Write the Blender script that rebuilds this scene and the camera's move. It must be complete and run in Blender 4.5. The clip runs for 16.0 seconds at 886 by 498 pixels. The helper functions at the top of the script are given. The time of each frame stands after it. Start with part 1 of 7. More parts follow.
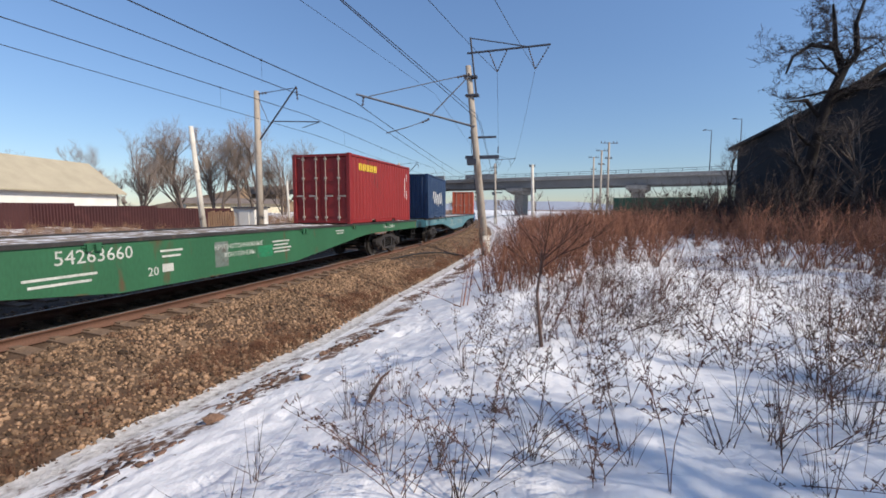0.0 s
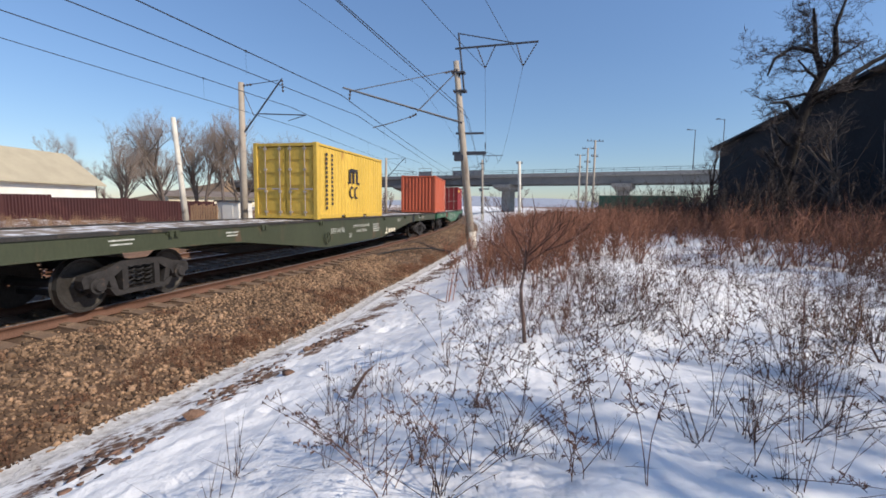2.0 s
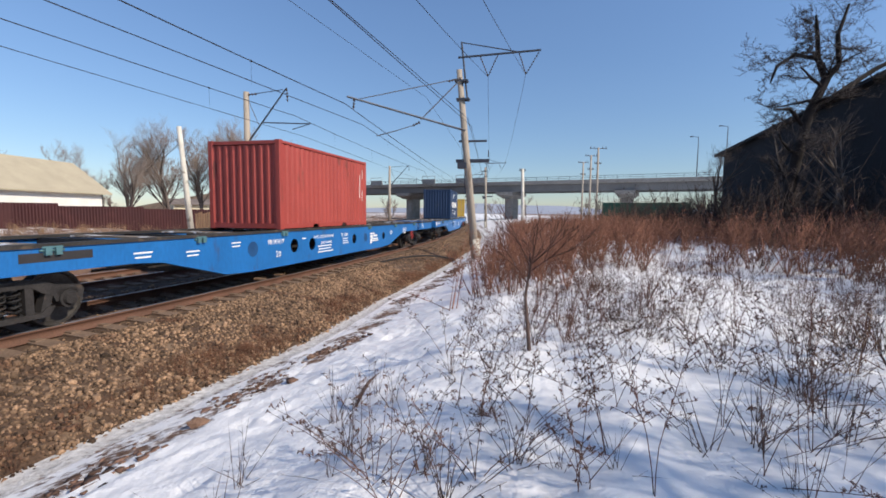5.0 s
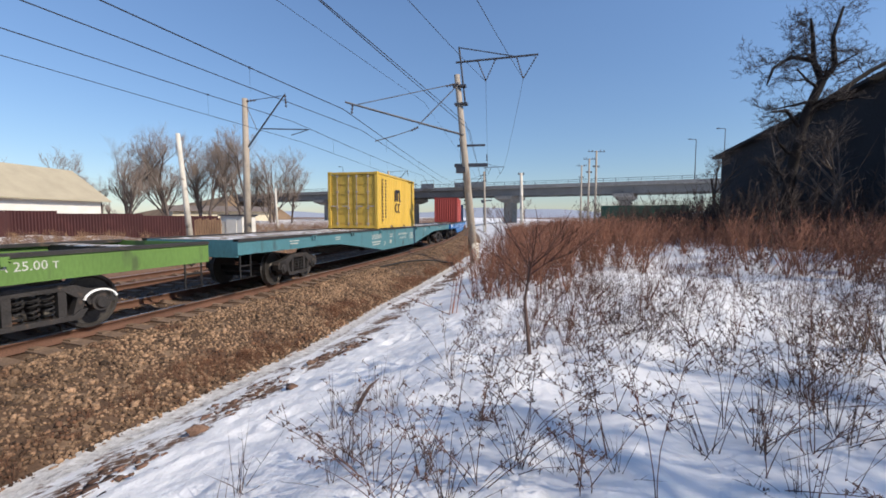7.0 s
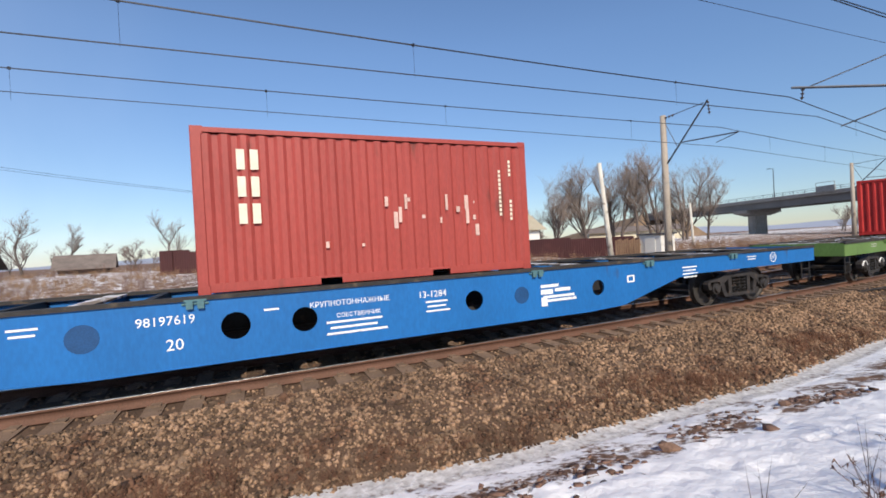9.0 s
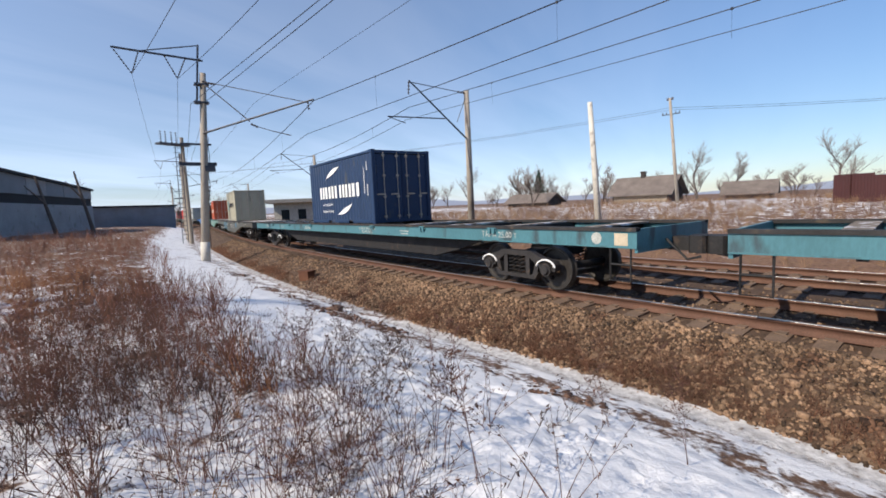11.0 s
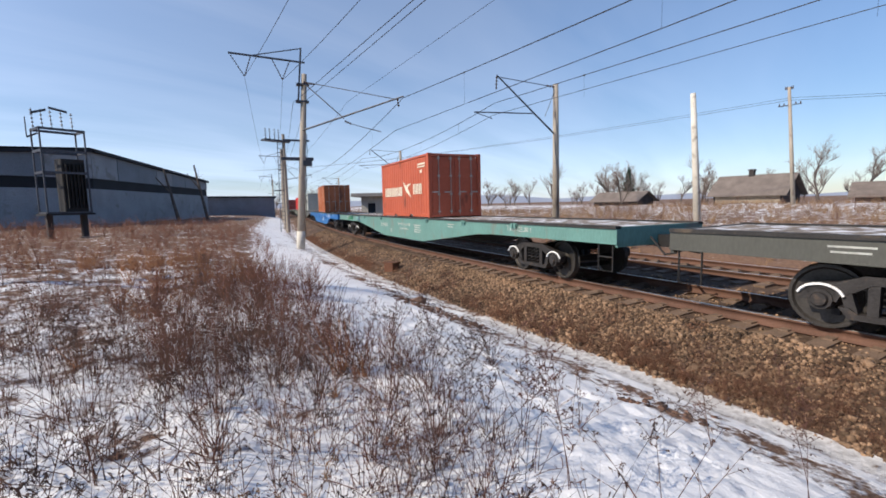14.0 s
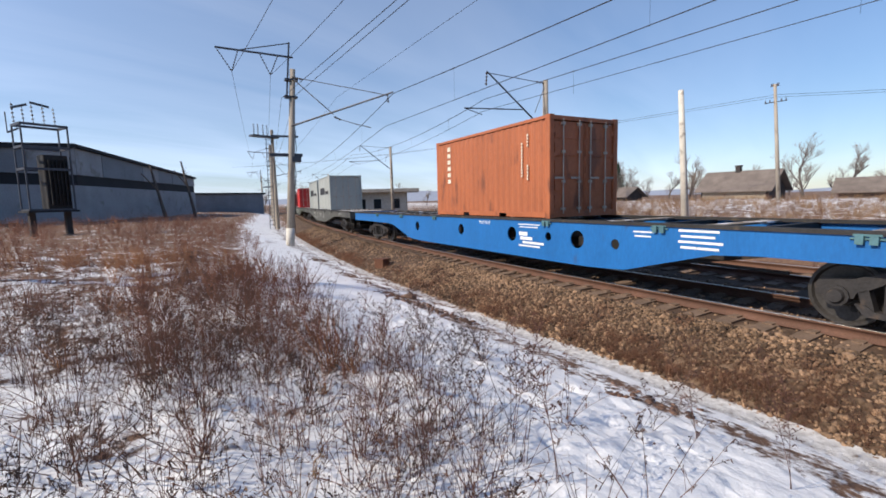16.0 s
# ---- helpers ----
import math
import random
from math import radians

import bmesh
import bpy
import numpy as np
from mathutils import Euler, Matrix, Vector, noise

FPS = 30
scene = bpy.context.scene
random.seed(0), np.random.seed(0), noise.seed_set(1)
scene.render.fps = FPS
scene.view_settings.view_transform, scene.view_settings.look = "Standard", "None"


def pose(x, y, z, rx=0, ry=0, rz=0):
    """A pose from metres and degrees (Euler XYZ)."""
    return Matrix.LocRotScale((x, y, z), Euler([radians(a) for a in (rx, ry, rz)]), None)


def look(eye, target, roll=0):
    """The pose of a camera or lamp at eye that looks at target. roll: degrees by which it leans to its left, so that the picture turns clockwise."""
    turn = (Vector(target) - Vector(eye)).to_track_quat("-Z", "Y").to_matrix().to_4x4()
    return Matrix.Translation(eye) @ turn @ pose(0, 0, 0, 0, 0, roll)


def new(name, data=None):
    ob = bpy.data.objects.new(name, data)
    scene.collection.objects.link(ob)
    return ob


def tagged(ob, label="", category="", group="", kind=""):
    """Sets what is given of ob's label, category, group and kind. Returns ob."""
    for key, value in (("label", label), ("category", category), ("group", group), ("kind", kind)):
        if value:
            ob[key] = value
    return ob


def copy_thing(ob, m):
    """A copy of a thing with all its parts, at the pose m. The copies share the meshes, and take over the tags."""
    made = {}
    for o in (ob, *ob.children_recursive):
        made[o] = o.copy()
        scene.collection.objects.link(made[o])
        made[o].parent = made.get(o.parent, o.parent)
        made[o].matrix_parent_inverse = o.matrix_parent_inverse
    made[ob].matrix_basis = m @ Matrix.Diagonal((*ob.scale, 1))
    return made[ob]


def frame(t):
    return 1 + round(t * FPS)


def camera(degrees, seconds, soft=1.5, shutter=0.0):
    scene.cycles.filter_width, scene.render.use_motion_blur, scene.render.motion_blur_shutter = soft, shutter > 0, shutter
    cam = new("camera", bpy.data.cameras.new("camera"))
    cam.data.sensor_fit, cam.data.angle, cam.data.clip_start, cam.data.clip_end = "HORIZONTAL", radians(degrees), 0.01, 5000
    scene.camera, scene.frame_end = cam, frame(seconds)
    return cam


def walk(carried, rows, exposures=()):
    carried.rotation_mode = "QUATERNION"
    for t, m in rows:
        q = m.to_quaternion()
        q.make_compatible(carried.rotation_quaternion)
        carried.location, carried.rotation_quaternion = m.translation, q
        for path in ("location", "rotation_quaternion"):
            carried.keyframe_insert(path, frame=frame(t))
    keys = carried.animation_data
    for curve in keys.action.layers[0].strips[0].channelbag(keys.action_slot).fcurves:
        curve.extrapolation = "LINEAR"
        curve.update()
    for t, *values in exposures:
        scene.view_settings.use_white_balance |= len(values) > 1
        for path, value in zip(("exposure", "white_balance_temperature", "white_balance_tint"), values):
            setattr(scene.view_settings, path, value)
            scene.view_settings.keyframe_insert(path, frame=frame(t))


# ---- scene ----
cam = camera(89.93, 16.0, soft=1.7, shutter=0.0)
ARM, EYE_Z = 0.757, 1.955  # the camera is held at arm's length and swings round the body
# seconds, yaw, pitch, roll
PATH = (
    (0.0, -0.56, -5.1, -0.12),
    (0.5, -0.65, -5.93, -0.38),
    (1.0, -1.12, -6.0, -0.62),
    (1.5, -1.86, -5.74, -0.57),
    (2.0, -2.21, -5.63, -0.74),
    (2.5, -1.58, -5.69, -0.66),
    (3.0, -1.29, -5.99, -0.78),
    (3.5, -1.52, -5.81, -0.61),
    (4.0, -1.5, -5.14, -0.75),
    (6.5, -2.21, -4.43, -0.22),
    (7.0, -1.9, -4.11, -0.11),
    (7.5, 0.81, -3.36, 0.6),
    (8.0, 9.75, -2.26, 1.55),
    (8.5, 23.5, -1.89, 2.91),
    (9.0, 47.38, -0.27, 3.13),
    (9.5, 80.05, -2.17, 2.44),
    (10.0, 99.59, -4.74, 2.37),
    (10.2, 104.81, -5.22, 2.49),
    (12.3, 128.92, -5.01, 1.84),
    (12.5, 128.66, -5.23, 1.92),
    (13.0, 129.64, -4.66, 1.61),
    (13.5, 130.17, -4.7, 1.18),
    (14.0, 130.36, -5.79, 1.32),
    (14.5, 130.37, -5.72, 1.2),
    (15.0, 130.02, -5.8, 1.21),
    (15.5, 129.63, -6.17, 1.2),
    (16.0, 129.16, -6.3, 1.42),
)



def eye(yaw):
    return -ARM * (math.sin(radians(yaw)) - math.sin(radians(-1.5))), ARM * (math.cos(radians(yaw)) - math.cos(radians(-1.5))), EYE_Z


walk(cam, [(t, pose(*eye(y), 90 + p, r, y)) for t, y, p, r in PATH], exposures=((0.0, 0.08, 5850, 11), (16.0, 0.08, 5850, 11)))

# ---- light ----
SUN_AZ, SUN_EL = radians(117.0), radians(38.0)  # clockwise from +y
world = bpy.data.worlds.new("sky")
scene.world = world
world.use_nodes = True
wn, wl = world.node_tree.nodes, world.node_tree.links
sky = wn.new("ShaderNodeTexSky")
sky.sky_type, sky.sun_disc = "NISHITA", False
sky.sun_elevation, sky.sun_rotation = SUN_EL, SUN_AZ
sky.air_density, sky.dust_density, sky.ozone_density = 1.0, 0.2, 2.6
wn["Background"].inputs[1].default_value = 0.132
sun = new("sun", bpy.data.lights.new("sun", "SUN"))
sun.data.energy, sun.data.angle, sun.data.color = 5.0, radians(0.55), (1.0, 0.835, 0.625)
sun_way = Vector((math.sin(SUN_AZ) * math.cos(SUN_EL), math.cos(SUN_AZ) * math.cos(SUN_EL), math.sin(SUN_EL)))
sun.matrix_world = look(sun_way * 50, (0, 0, 0))


def veil():
    """A clear sky, deeper towards the horizon than pure air, under thin streaks of high cloud that thicken to the south."""
    def node(kind, op):
        q = wn.new(kind)
        q.operation = op
        return q
    tc = wn.new("ShaderNodeTexCoord")
    sep = wn.new("ShaderNodeSeparateXYZ")
    wl.new(tc.outputs["Generated"], sep.inputs[0])
    low = wn.new("ShaderNodeMapRange")
    for i, v in enumerate((0.0, 0.4, 0.67, 1.0)):
        low.inputs[1 + i].default_value = v
    wl.new(sep.outputs[2], low.inputs[0])
    deep = node("ShaderNodeVectorMath", "SCALE")
    wl.new(sky.outputs[0], deep.inputs[0])
    wl.new(low.outputs[0], deep.inputs["Scale"])
    lift = node("ShaderNodeMath", "ADD")
    lift.inputs[1].default_value = 0.15
    wl.new(sep.outputs[2], lift.inputs[0])
    div = wn.new("ShaderNodeCombineXYZ")
    for i in range(2):
        d = node("ShaderNodeMath", "DIVIDE")
        wl.new(sep.outputs[i], d.inputs[0])
        wl.new(lift.outputs[0], d.inputs[1])
        wl.new(d.outputs[0], div.inputs[i])
    mp = wn.new("ShaderNodeMapping")
    mp.inputs["Rotation"].default_value = (0, 0, 0.5)
    mp.inputs["Scale"].default_value = (0.35, 1.3, 1)
    wl.new(div.outputs[0], mp.inputs[0])
    streak = wn.new("ShaderNodeTexNoise")
    streak.inputs["Scale"].default_value, streak.inputs["Detail"].default_value, streak.inputs["Distortion"].default_value = 1.3, 6, 0.6
    wl.new(mp.outputs[0], streak.inputs[0])
    amount = wn.new("ShaderNodeMapRange")
    for i, v in enumerate((0.25, 0.9, 0.2, 0.85)):
        amount.inputs[1 + i].default_value = v
    wl.new(streak.outputs[0], amount.inputs[0])
    dot = node("ShaderNodeVectorMath", "DOT_PRODUCT")
    wl.new(tc.outputs["Generated"], dot.inputs[0])
    dot.inputs[1].default_value = (-0.17, -0.98, 0)
    toward = wn.new("ShaderNodeMapRange")
    for i, v in enumerate((-0.05, 0.85, 0.03, 0.8)):
        toward.inputs[1 + i].default_value = v
    wl.new(dot.outputs["Value"], toward.inputs[0])
    f = node("ShaderNodeMath", "MULTIPLY")
    wl.new(amount.outputs[0], f.inputs[0])
    wl.new(toward.outputs[0], f.inputs[1])
    grey = wn.new("ShaderNodeRGBToBW")
    wl.new(deep.outputs[0], grey.inputs[0])
    pale = node("ShaderNodeVectorMath", "SCALE")
    pale.inputs[0].default_value = (1.9, 2.12, 2.55)
    wl.new(grey.outputs[0], pale.inputs["Scale"])
    mix = wn.new("ShaderNodeMix")
    mix.data_type = "RGBA"
    wl.new(f.outputs[0], mix.inputs[0])
    wl.new(deep.outputs[0], mix.inputs[6])
    wl.new(pale.outputs[0], mix.inputs[7])
    wl.new(mix.outputs[2], wn["Background"].inputs[0])


veil()

# ---- materials ----
MATS = {}


def mat(name, base, rough=0.7, metal=0.0, var=0.25, scale=3.0, fine=45.0, bump=0.15, stain=None, amount=0.0, squash=1.0, spec=0.4):
    """A surface with broad and fine variation, stains with a shape of their own, and fine relief."""
    if name in MATS:
        return MATS[name]
    m = bpy.data.materials.new(name)
    m.use_nodes = True
    n, l = m.node_tree.nodes, m.node_tree.links
    b = n["Principled BSDF"]
    tc = n.new("ShaderNodeTexCoord")
    mp = n.new("ShaderNodeMapping")
    mp.inputs["Scale"].default_value = (1, 1, squash)
    l.new(tc.outputs["Object"], mp.inputs[0])
    oi = n.new("ShaderNodeObjectInfo")
    shift = n.new("ShaderNodeVectorMath")
    shift.operation = "MULTIPLY_ADD"
    comb = n.new("ShaderNodeCombineXYZ")
    for k in range(3):
        l.new(oi.outputs["Random"], comb.inputs[k])
    l.new(comb.outputs[0], shift.inputs[0])
    shift.inputs[1].default_value = (17, 31, 13)
    l.new(mp.outputs[0], shift.inputs[2])
    big, small = n.new("ShaderNodeTexNoise"), n.new("ShaderNodeTexNoise")
    big.inputs["Scale"].default_value, small.inputs["Scale"].default_value = scale, fine
    big.inputs["Detail"].default_value, small.inputs["Detail"].default_value = 5, 3
    l.new(shift.outputs[0], big.inputs[0])
    l.new(shift.outputs[0], small.inputs[0])
    add = n.new("ShaderNodeMath")
    add.operation = "ADD"
    l.new(big.outputs[0], add.inputs[0])
    l.new(small.outputs[0], add.inputs[1])
    ramp = n.new("ShaderNodeMapRange")
    ramp.inputs[1].default_value, ramp.inputs[2].default_value = 0.7, 1.3
    ramp.inputs[3].default_value, ramp.inputs[4].default_value = 1 - var, 1 + var
    l.new(add.outputs[0], ramp.inputs[0])
    mul = n.new("ShaderNodeVectorMath")
    mul.operation = "SCALE"
    mul.inputs[0].default_value = base
    l.new(ramp.outputs[0], mul.inputs["Scale"])
    out = mul.outputs[0]
    if stain:
        st = n.new("ShaderNodeTexNoise")
        st.inputs["Scale"].default_value, st.inputs["Detail"].default_value = scale * 1.7, 6
        l.new(shift.outputs[0], st.inputs[0])
        r2 = n.new("ShaderNodeMapRange")
        r2.inputs[1].default_value, r2.inputs[2].default_value = 0.68 - 0.3 * amount, 0.74 - 0.2 * amount
        l.new(st.outputs[0], r2.inputs[0])
        mix = n.new("ShaderNodeMix")
        mix.data_type = "RGBA"
        l.new(r2.outputs[0], mix.inputs[0])
        l.new(out, mix.inputs[6])
        mix.inputs[7].default_value = (*stain, 1)
        out = mix.outputs[2]
    l.new(out, b.inputs["Base Color"])
    b.inputs["Roughness"].default_value, b.inputs["Metallic"].default_value = rough, metal
    b.inputs["Specular IOR Level"].default_value = spec
    if bump:
        bp = n.new("ShaderNodeBump")
        bp.inputs["Strength"].default_value, bp.inputs["Distance"].default_value = bump, 0.02
        l.new(small.outputs[0], bp.inputs["Height"])
        l.new(bp.outputs[0], b.inputs["Normal"])
    MATS[name] = m
    return m


RUST = (0.11, 0.045, 0.022)
steel_dark = mat("dark_steel", (0.018, 0.017, 0.017), 0.7, 0.0, 0.4, 3, 30, 0.2, (0.045, 0.032, 0.025), 0.3)
cast_iron = mat("bogie_iron", (0.032, 0.029, 0.028), 0.65, 0.1, 0.4, 4, 30, 0.3, (0.075, 0.055, 0.042), 0.25)
wheel_steel = mat("wheel_steel", (0.06, 0.055, 0.05), 0.5, 0.5, 0.3, 4, 30, 0.1)
tread = mat("wheel_tread", (0.5, 0.5, 0.5), 0.25, 0.9, 0.1)
rail_rust = mat("rusty_rail", (0.125, 0.064, 0.041), 0.75, 0.2, 0.3, 2, 50, 0.2)
rail_shine = mat("rail_head", (0.5, 0.48, 0.45), 0.3, 0.9, 0.1)
concrete = mat("concrete", (0.27, 0.255, 0.235), 0.9, 0, 0.25, 1.5, 40, 0.3, (0.22, 0.19, 0.16), 0.3)
concrete_brown = mat("dusty_concrete", (0.17, 0.115, 0.078), 0.9, 0, 0.35, 2.5, 40, 0.3, (0.14, 0.1, 0.07), 0.3)
pole_grey = mat("pole_concrete", (0.37, 0.32, 0.26), 0.9, 0, 0.22, 1.2, 30, 0.25, (0.2, 0.16, 0.13), 0.3, 0.4)
white_pole = mat("whitewashed_pole", (0.62, 0.58, 0.5), 0.9, 0, 0.2, 1.5, 30, 0.2, (0.35, 0.31, 0.26), 0.3)
galv = mat("galvanised_steel", (0.08, 0.085, 0.1), 0.55, 0.5, 0.25, 3, 30, 0.1)
wire_mat = mat("wire", (0.03, 0.032, 0.04), 0.5, 0.5, 0.1, bump=0)
rod_pale = mat("worn_galvanised_rod", (0.42, 0.36, 0.3), 0.5, 0.3, 0.3, 3, 30, 0.05)
ceramic = mat("insulator", (0.09, 0.07, 0.06), 0.25, 0, 0.2)
white_paint = mat("white_lettering", (0.78, 0.78, 0.76), 0.7, 0, 0.15, 6, 60, 0.0, (0.4, 0.4, 0.4), 0.15)
cream_paint = mat("cream_lettering", (0.72, 0.66, 0.52), 0.7, 0, 0.15, 6, 60, 0.0)
dark_paint = mat("dark_lettering", (0.03, 0.028, 0.03), 0.6, 0, 0.2, 6, 60, 0.0)
yellow_paint = mat("yellow_lettering", (0.75, 0.55, 0.05), 0.6, 0, 0.15, 6, 60, 0.0)
teal_paint = mat("teal_lettering", (0.14, 0.32, 0.31), 0.6, 0, 0.15, 6, 60, 0.0)
wood_floor = mat("deck_boards", (0.2, 0.16, 0.12), 0.9, 0, 0.35, 2, 30, 0.3, (0.75, 0.76, 0.8), 0.6)
bark = mat("bark", (0.12, 0.095, 0.08), 0.95, 0, 0.35, 3, 30, 0.3)
bark_pale = mat("pale_bark", (0.24, 0.2, 0.17), 0.95, 0, 0.3, 3, 30, 0.3)
brush_red = mat("reddish_brush", (0.19, 0.088, 0.056), 0.95, 0, 0.4, 0.5, 7, 0)
twig_red = mat("reddish_twigs", (0.1, 0.048, 0.036), 0.95, 0, 0.4, 0.7, 9, 0)
twig_tan = mat("dry_stalks", (0.13, 0.072, 0.052), 0.95, 0, 0.4, 0.7, 9, 0)
twig_dark = mat("dark_stalks", (0.09, 0.06, 0.05), 0.95, 0, 0.4, 0.8, 9, 0)
straw = mat("dead_grass", (0.27, 0.17, 0.095), 0.95, 0, 0.4, 0.6, 8, 0)
fence_red = mat("brown_sheet_fence", (0.055, 0.016, 0.015), 0.55, 0, 0.18, 0.4, 20, 0.05, (0.07, 0.022, 0.02), 0.2)
roof_beige = mat("beige_roof", (0.4, 0.35, 0.25), 0.85, 0, 0.12, 0.8, 20, 0.1)
roof_brown = mat("weathered_roof", (0.17, 0.14, 0.12), 0.9, 0, 0.3, 1.0, 25, 0.2)
wall_white = mat("white_wall", (0.75, 0.72, 0.66), 0.85, 0, 0.12, 1, 30, 0.1)
wall_dark = mat("dark_boards", (0.05, 0.042, 0.04), 0.9, 0, 0.3, 1, 25, 0.2)
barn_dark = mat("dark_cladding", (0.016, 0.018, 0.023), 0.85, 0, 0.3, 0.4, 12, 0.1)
wall_grey = mat("grey_blockwork", (0.27, 0.28, 0.3), 0.9, 0, 0.2, 0.5, 12, 0.2, (0.2, 0.2, 0.2), 0.3)
clad_blue = mat("bluegrey_cladding", (0.17, 0.19, 0.22), 0.7, 0, 0.2, 0.4, 12, 0.1)
shed_white = mat("white_kiosk", (0.7, 0.68, 0.62), 0.8, 0, 0.12, 1, 30, 0.1)
gate_tan = mat("tan_slats", (0.4, 0.25, 0.14), 0.85, 0, 0.25, 1, 30, 0.1)
green_sheet = mat("green_sheet_fence", (0.016, 0.075, 0.05), 0.6, 0, 0.2, 0.5, 15, 0.05)
spruce_mat = mat("spruce_needles", (0.02, 0.04, 0.025), 0.9, 0, 0.4, 2, 20, 0)
glass_dark = mat("window_glass", (0.02, 0.025, 0.03), 0.1, 0, 0.1, bump=0)
stone_brown = mat("boulder", (0.18, 0.11, 0.075), 0.95, 0, 0.3, 5, 40, 0.6)


def rnd_island(m, lo, hi):
    """Vary the brightness from loose piece to loose piece."""
    n, l = m.node_tree.nodes, m.node_tree.links
    b = n["Principled BSDF"]
    src = b.inputs["Base Color"].links[0].from_socket
    g = n.new("ShaderNodeNewGeometry")
    r = n.new("ShaderNodeMapRange")
    r.inputs[3].default_value, r.inputs[4].default_value = lo, hi
    l.new(g.outputs["Random Per Island"], r.inputs[0])
    s = n.new("ShaderNodeVectorMath")
    s.operation = "SCALE"
    l.new(src, s.inputs[0])
    l.new(r.outputs[0], s.inputs["Scale"])
    l.new(s.outputs[0], b.inputs["Base Color"])
    return m


ballast_mat = rnd_island(mat("ballast_stone", (0.168, 0.108, 0.065), 0.95, 0, 0.45, 0.8, 40, 0.4, (0.085, 0.045, 0.026), 0.4), 0.25, 2.1)
for m_ in (brush_red, twig_red, twig_tan, twig_dark, straw):
    rnd_island(m_, 0.6, 1.4)


def ground_mat():
    m = bpy.data.materials.new("ground")
    m.use_nodes = True
    n, l = m.node_tree.nodes, m.node_tree.links
    b = n["Principled BSDF"]
    tc = n.new("ShaderNodeTexCoord")

    def tex(scale, detail=6, rough=0.6):
        t = n.new("ShaderNodeTexNoise")
        t.inputs["Scale"].default_value, t.inputs["Detail"].default_value, t.inputs["Roughness"].default_value = scale, detail, rough
        l.new(tc.outputs["Object"], t.inputs[0])
        return t.outputs[0]

    def rng(src, a, b_, c, d):
        r = n.new("ShaderNodeMapRange")
        for i, v in enumerate((a, b_, c, d)):
            r.inputs[1 + i].default_value = v
        l.new(src, r.inputs[0])
        return r.outputs[0]

    def math_(op, a, b_):
        r = n.new("ShaderNodeMath")
        r.operation = op
        for i, v in enumerate((a, b_)):
            if isinstance(v, float):
                r.inputs[i].default_value = v
            else:
                l.new(v, r.inputs[i])
        return r.outputs[0]

    def mix(f, a, b_):
        x = n.new("ShaderNodeMix")
        x.data_type = "RGBA"
        l.new(f, x.inputs[0])
        for i, v in ((6, a), (7, b_)):
            if isinstance(v, tuple):
                x.inputs[i].default_value = (*v, 1)
            else:
                l.new(v, x.inputs[i])
        return x.outputs[2]

    at = n.new("ShaderNodeAttribute")
    at.attribute_name = "snow"
    ai = n.new("ShaderNodeAttribute")
    ai.attribute_name = "ice"
    n1, n2, n3 = tex(1.6), tex(9.0), tex(45.0, 4)
    patch = math_("ADD", math_("MULTIPLY", n1, 0.55), math_("MULTIPLY", n2, 0.45))
    cut = math_("SUBTRACT", math_("ADD", at.outputs["Fac"], patch), 1.0)
    snow = rng(cut, -0.04, 0.05, 0.0, 1.0)
    earth = mix(rng(n2, 0.35, 0.65, 0, 1), (0.1, 0.055, 0.038), (0.22, 0.13, 0.08))
    earth = mix(rng(n3, 0.45, 0.7, 0, 0.5), earth, (0.28, 0.19, 0.12))
    white = mix(rng(n1, 0.3, 0.7, 0, 1), (0.77, 0.775, 0.79), (0.88, 0.875, 0.865))
    white = mix(rng(n3, 0.68, 0.78, 0, 0.4), white, (0.35, 0.27, 0.2))
    col = mix(snow, earth, white)
    icy = mix(rng(n2, 0.3, 0.7, 0, 1), (0.3, 0.285, 0.27), (0.66, 0.65, 0.64))
    col = mix(rng(math_("ADD", ai.outputs["Fac"], math_("MULTIPLY", math_("SUBTRACT", n2, 0.5), 0.9)), 0.45, 0.6, 0, 1), col, icy)
    l.new(col, b.inputs["Base Color"])
    l.new(rng(snow, 0, 1, 0.95, 0.6), b.inputs["Roughness"])
    b.inputs["Specular IOR Level"].default_value = 0.3
    bp = n.new("ShaderNodeBump")
    bp.inputs["Strength"].default_value, bp.inputs["Distance"].default_value = 0.45, 0.12
    h = math_("ADD", math_("MULTIPLY", tex(2.6, 4, 0.5), 1.6), math_("MULTIPLY", n3, 0.09))
    l.new(math_("ADD", h, math_("MULTIPLY", snow, 0.3)), bp.inputs["Height"])
    l.new(bp.outputs[0], b.inputs["Normal"])
    return m


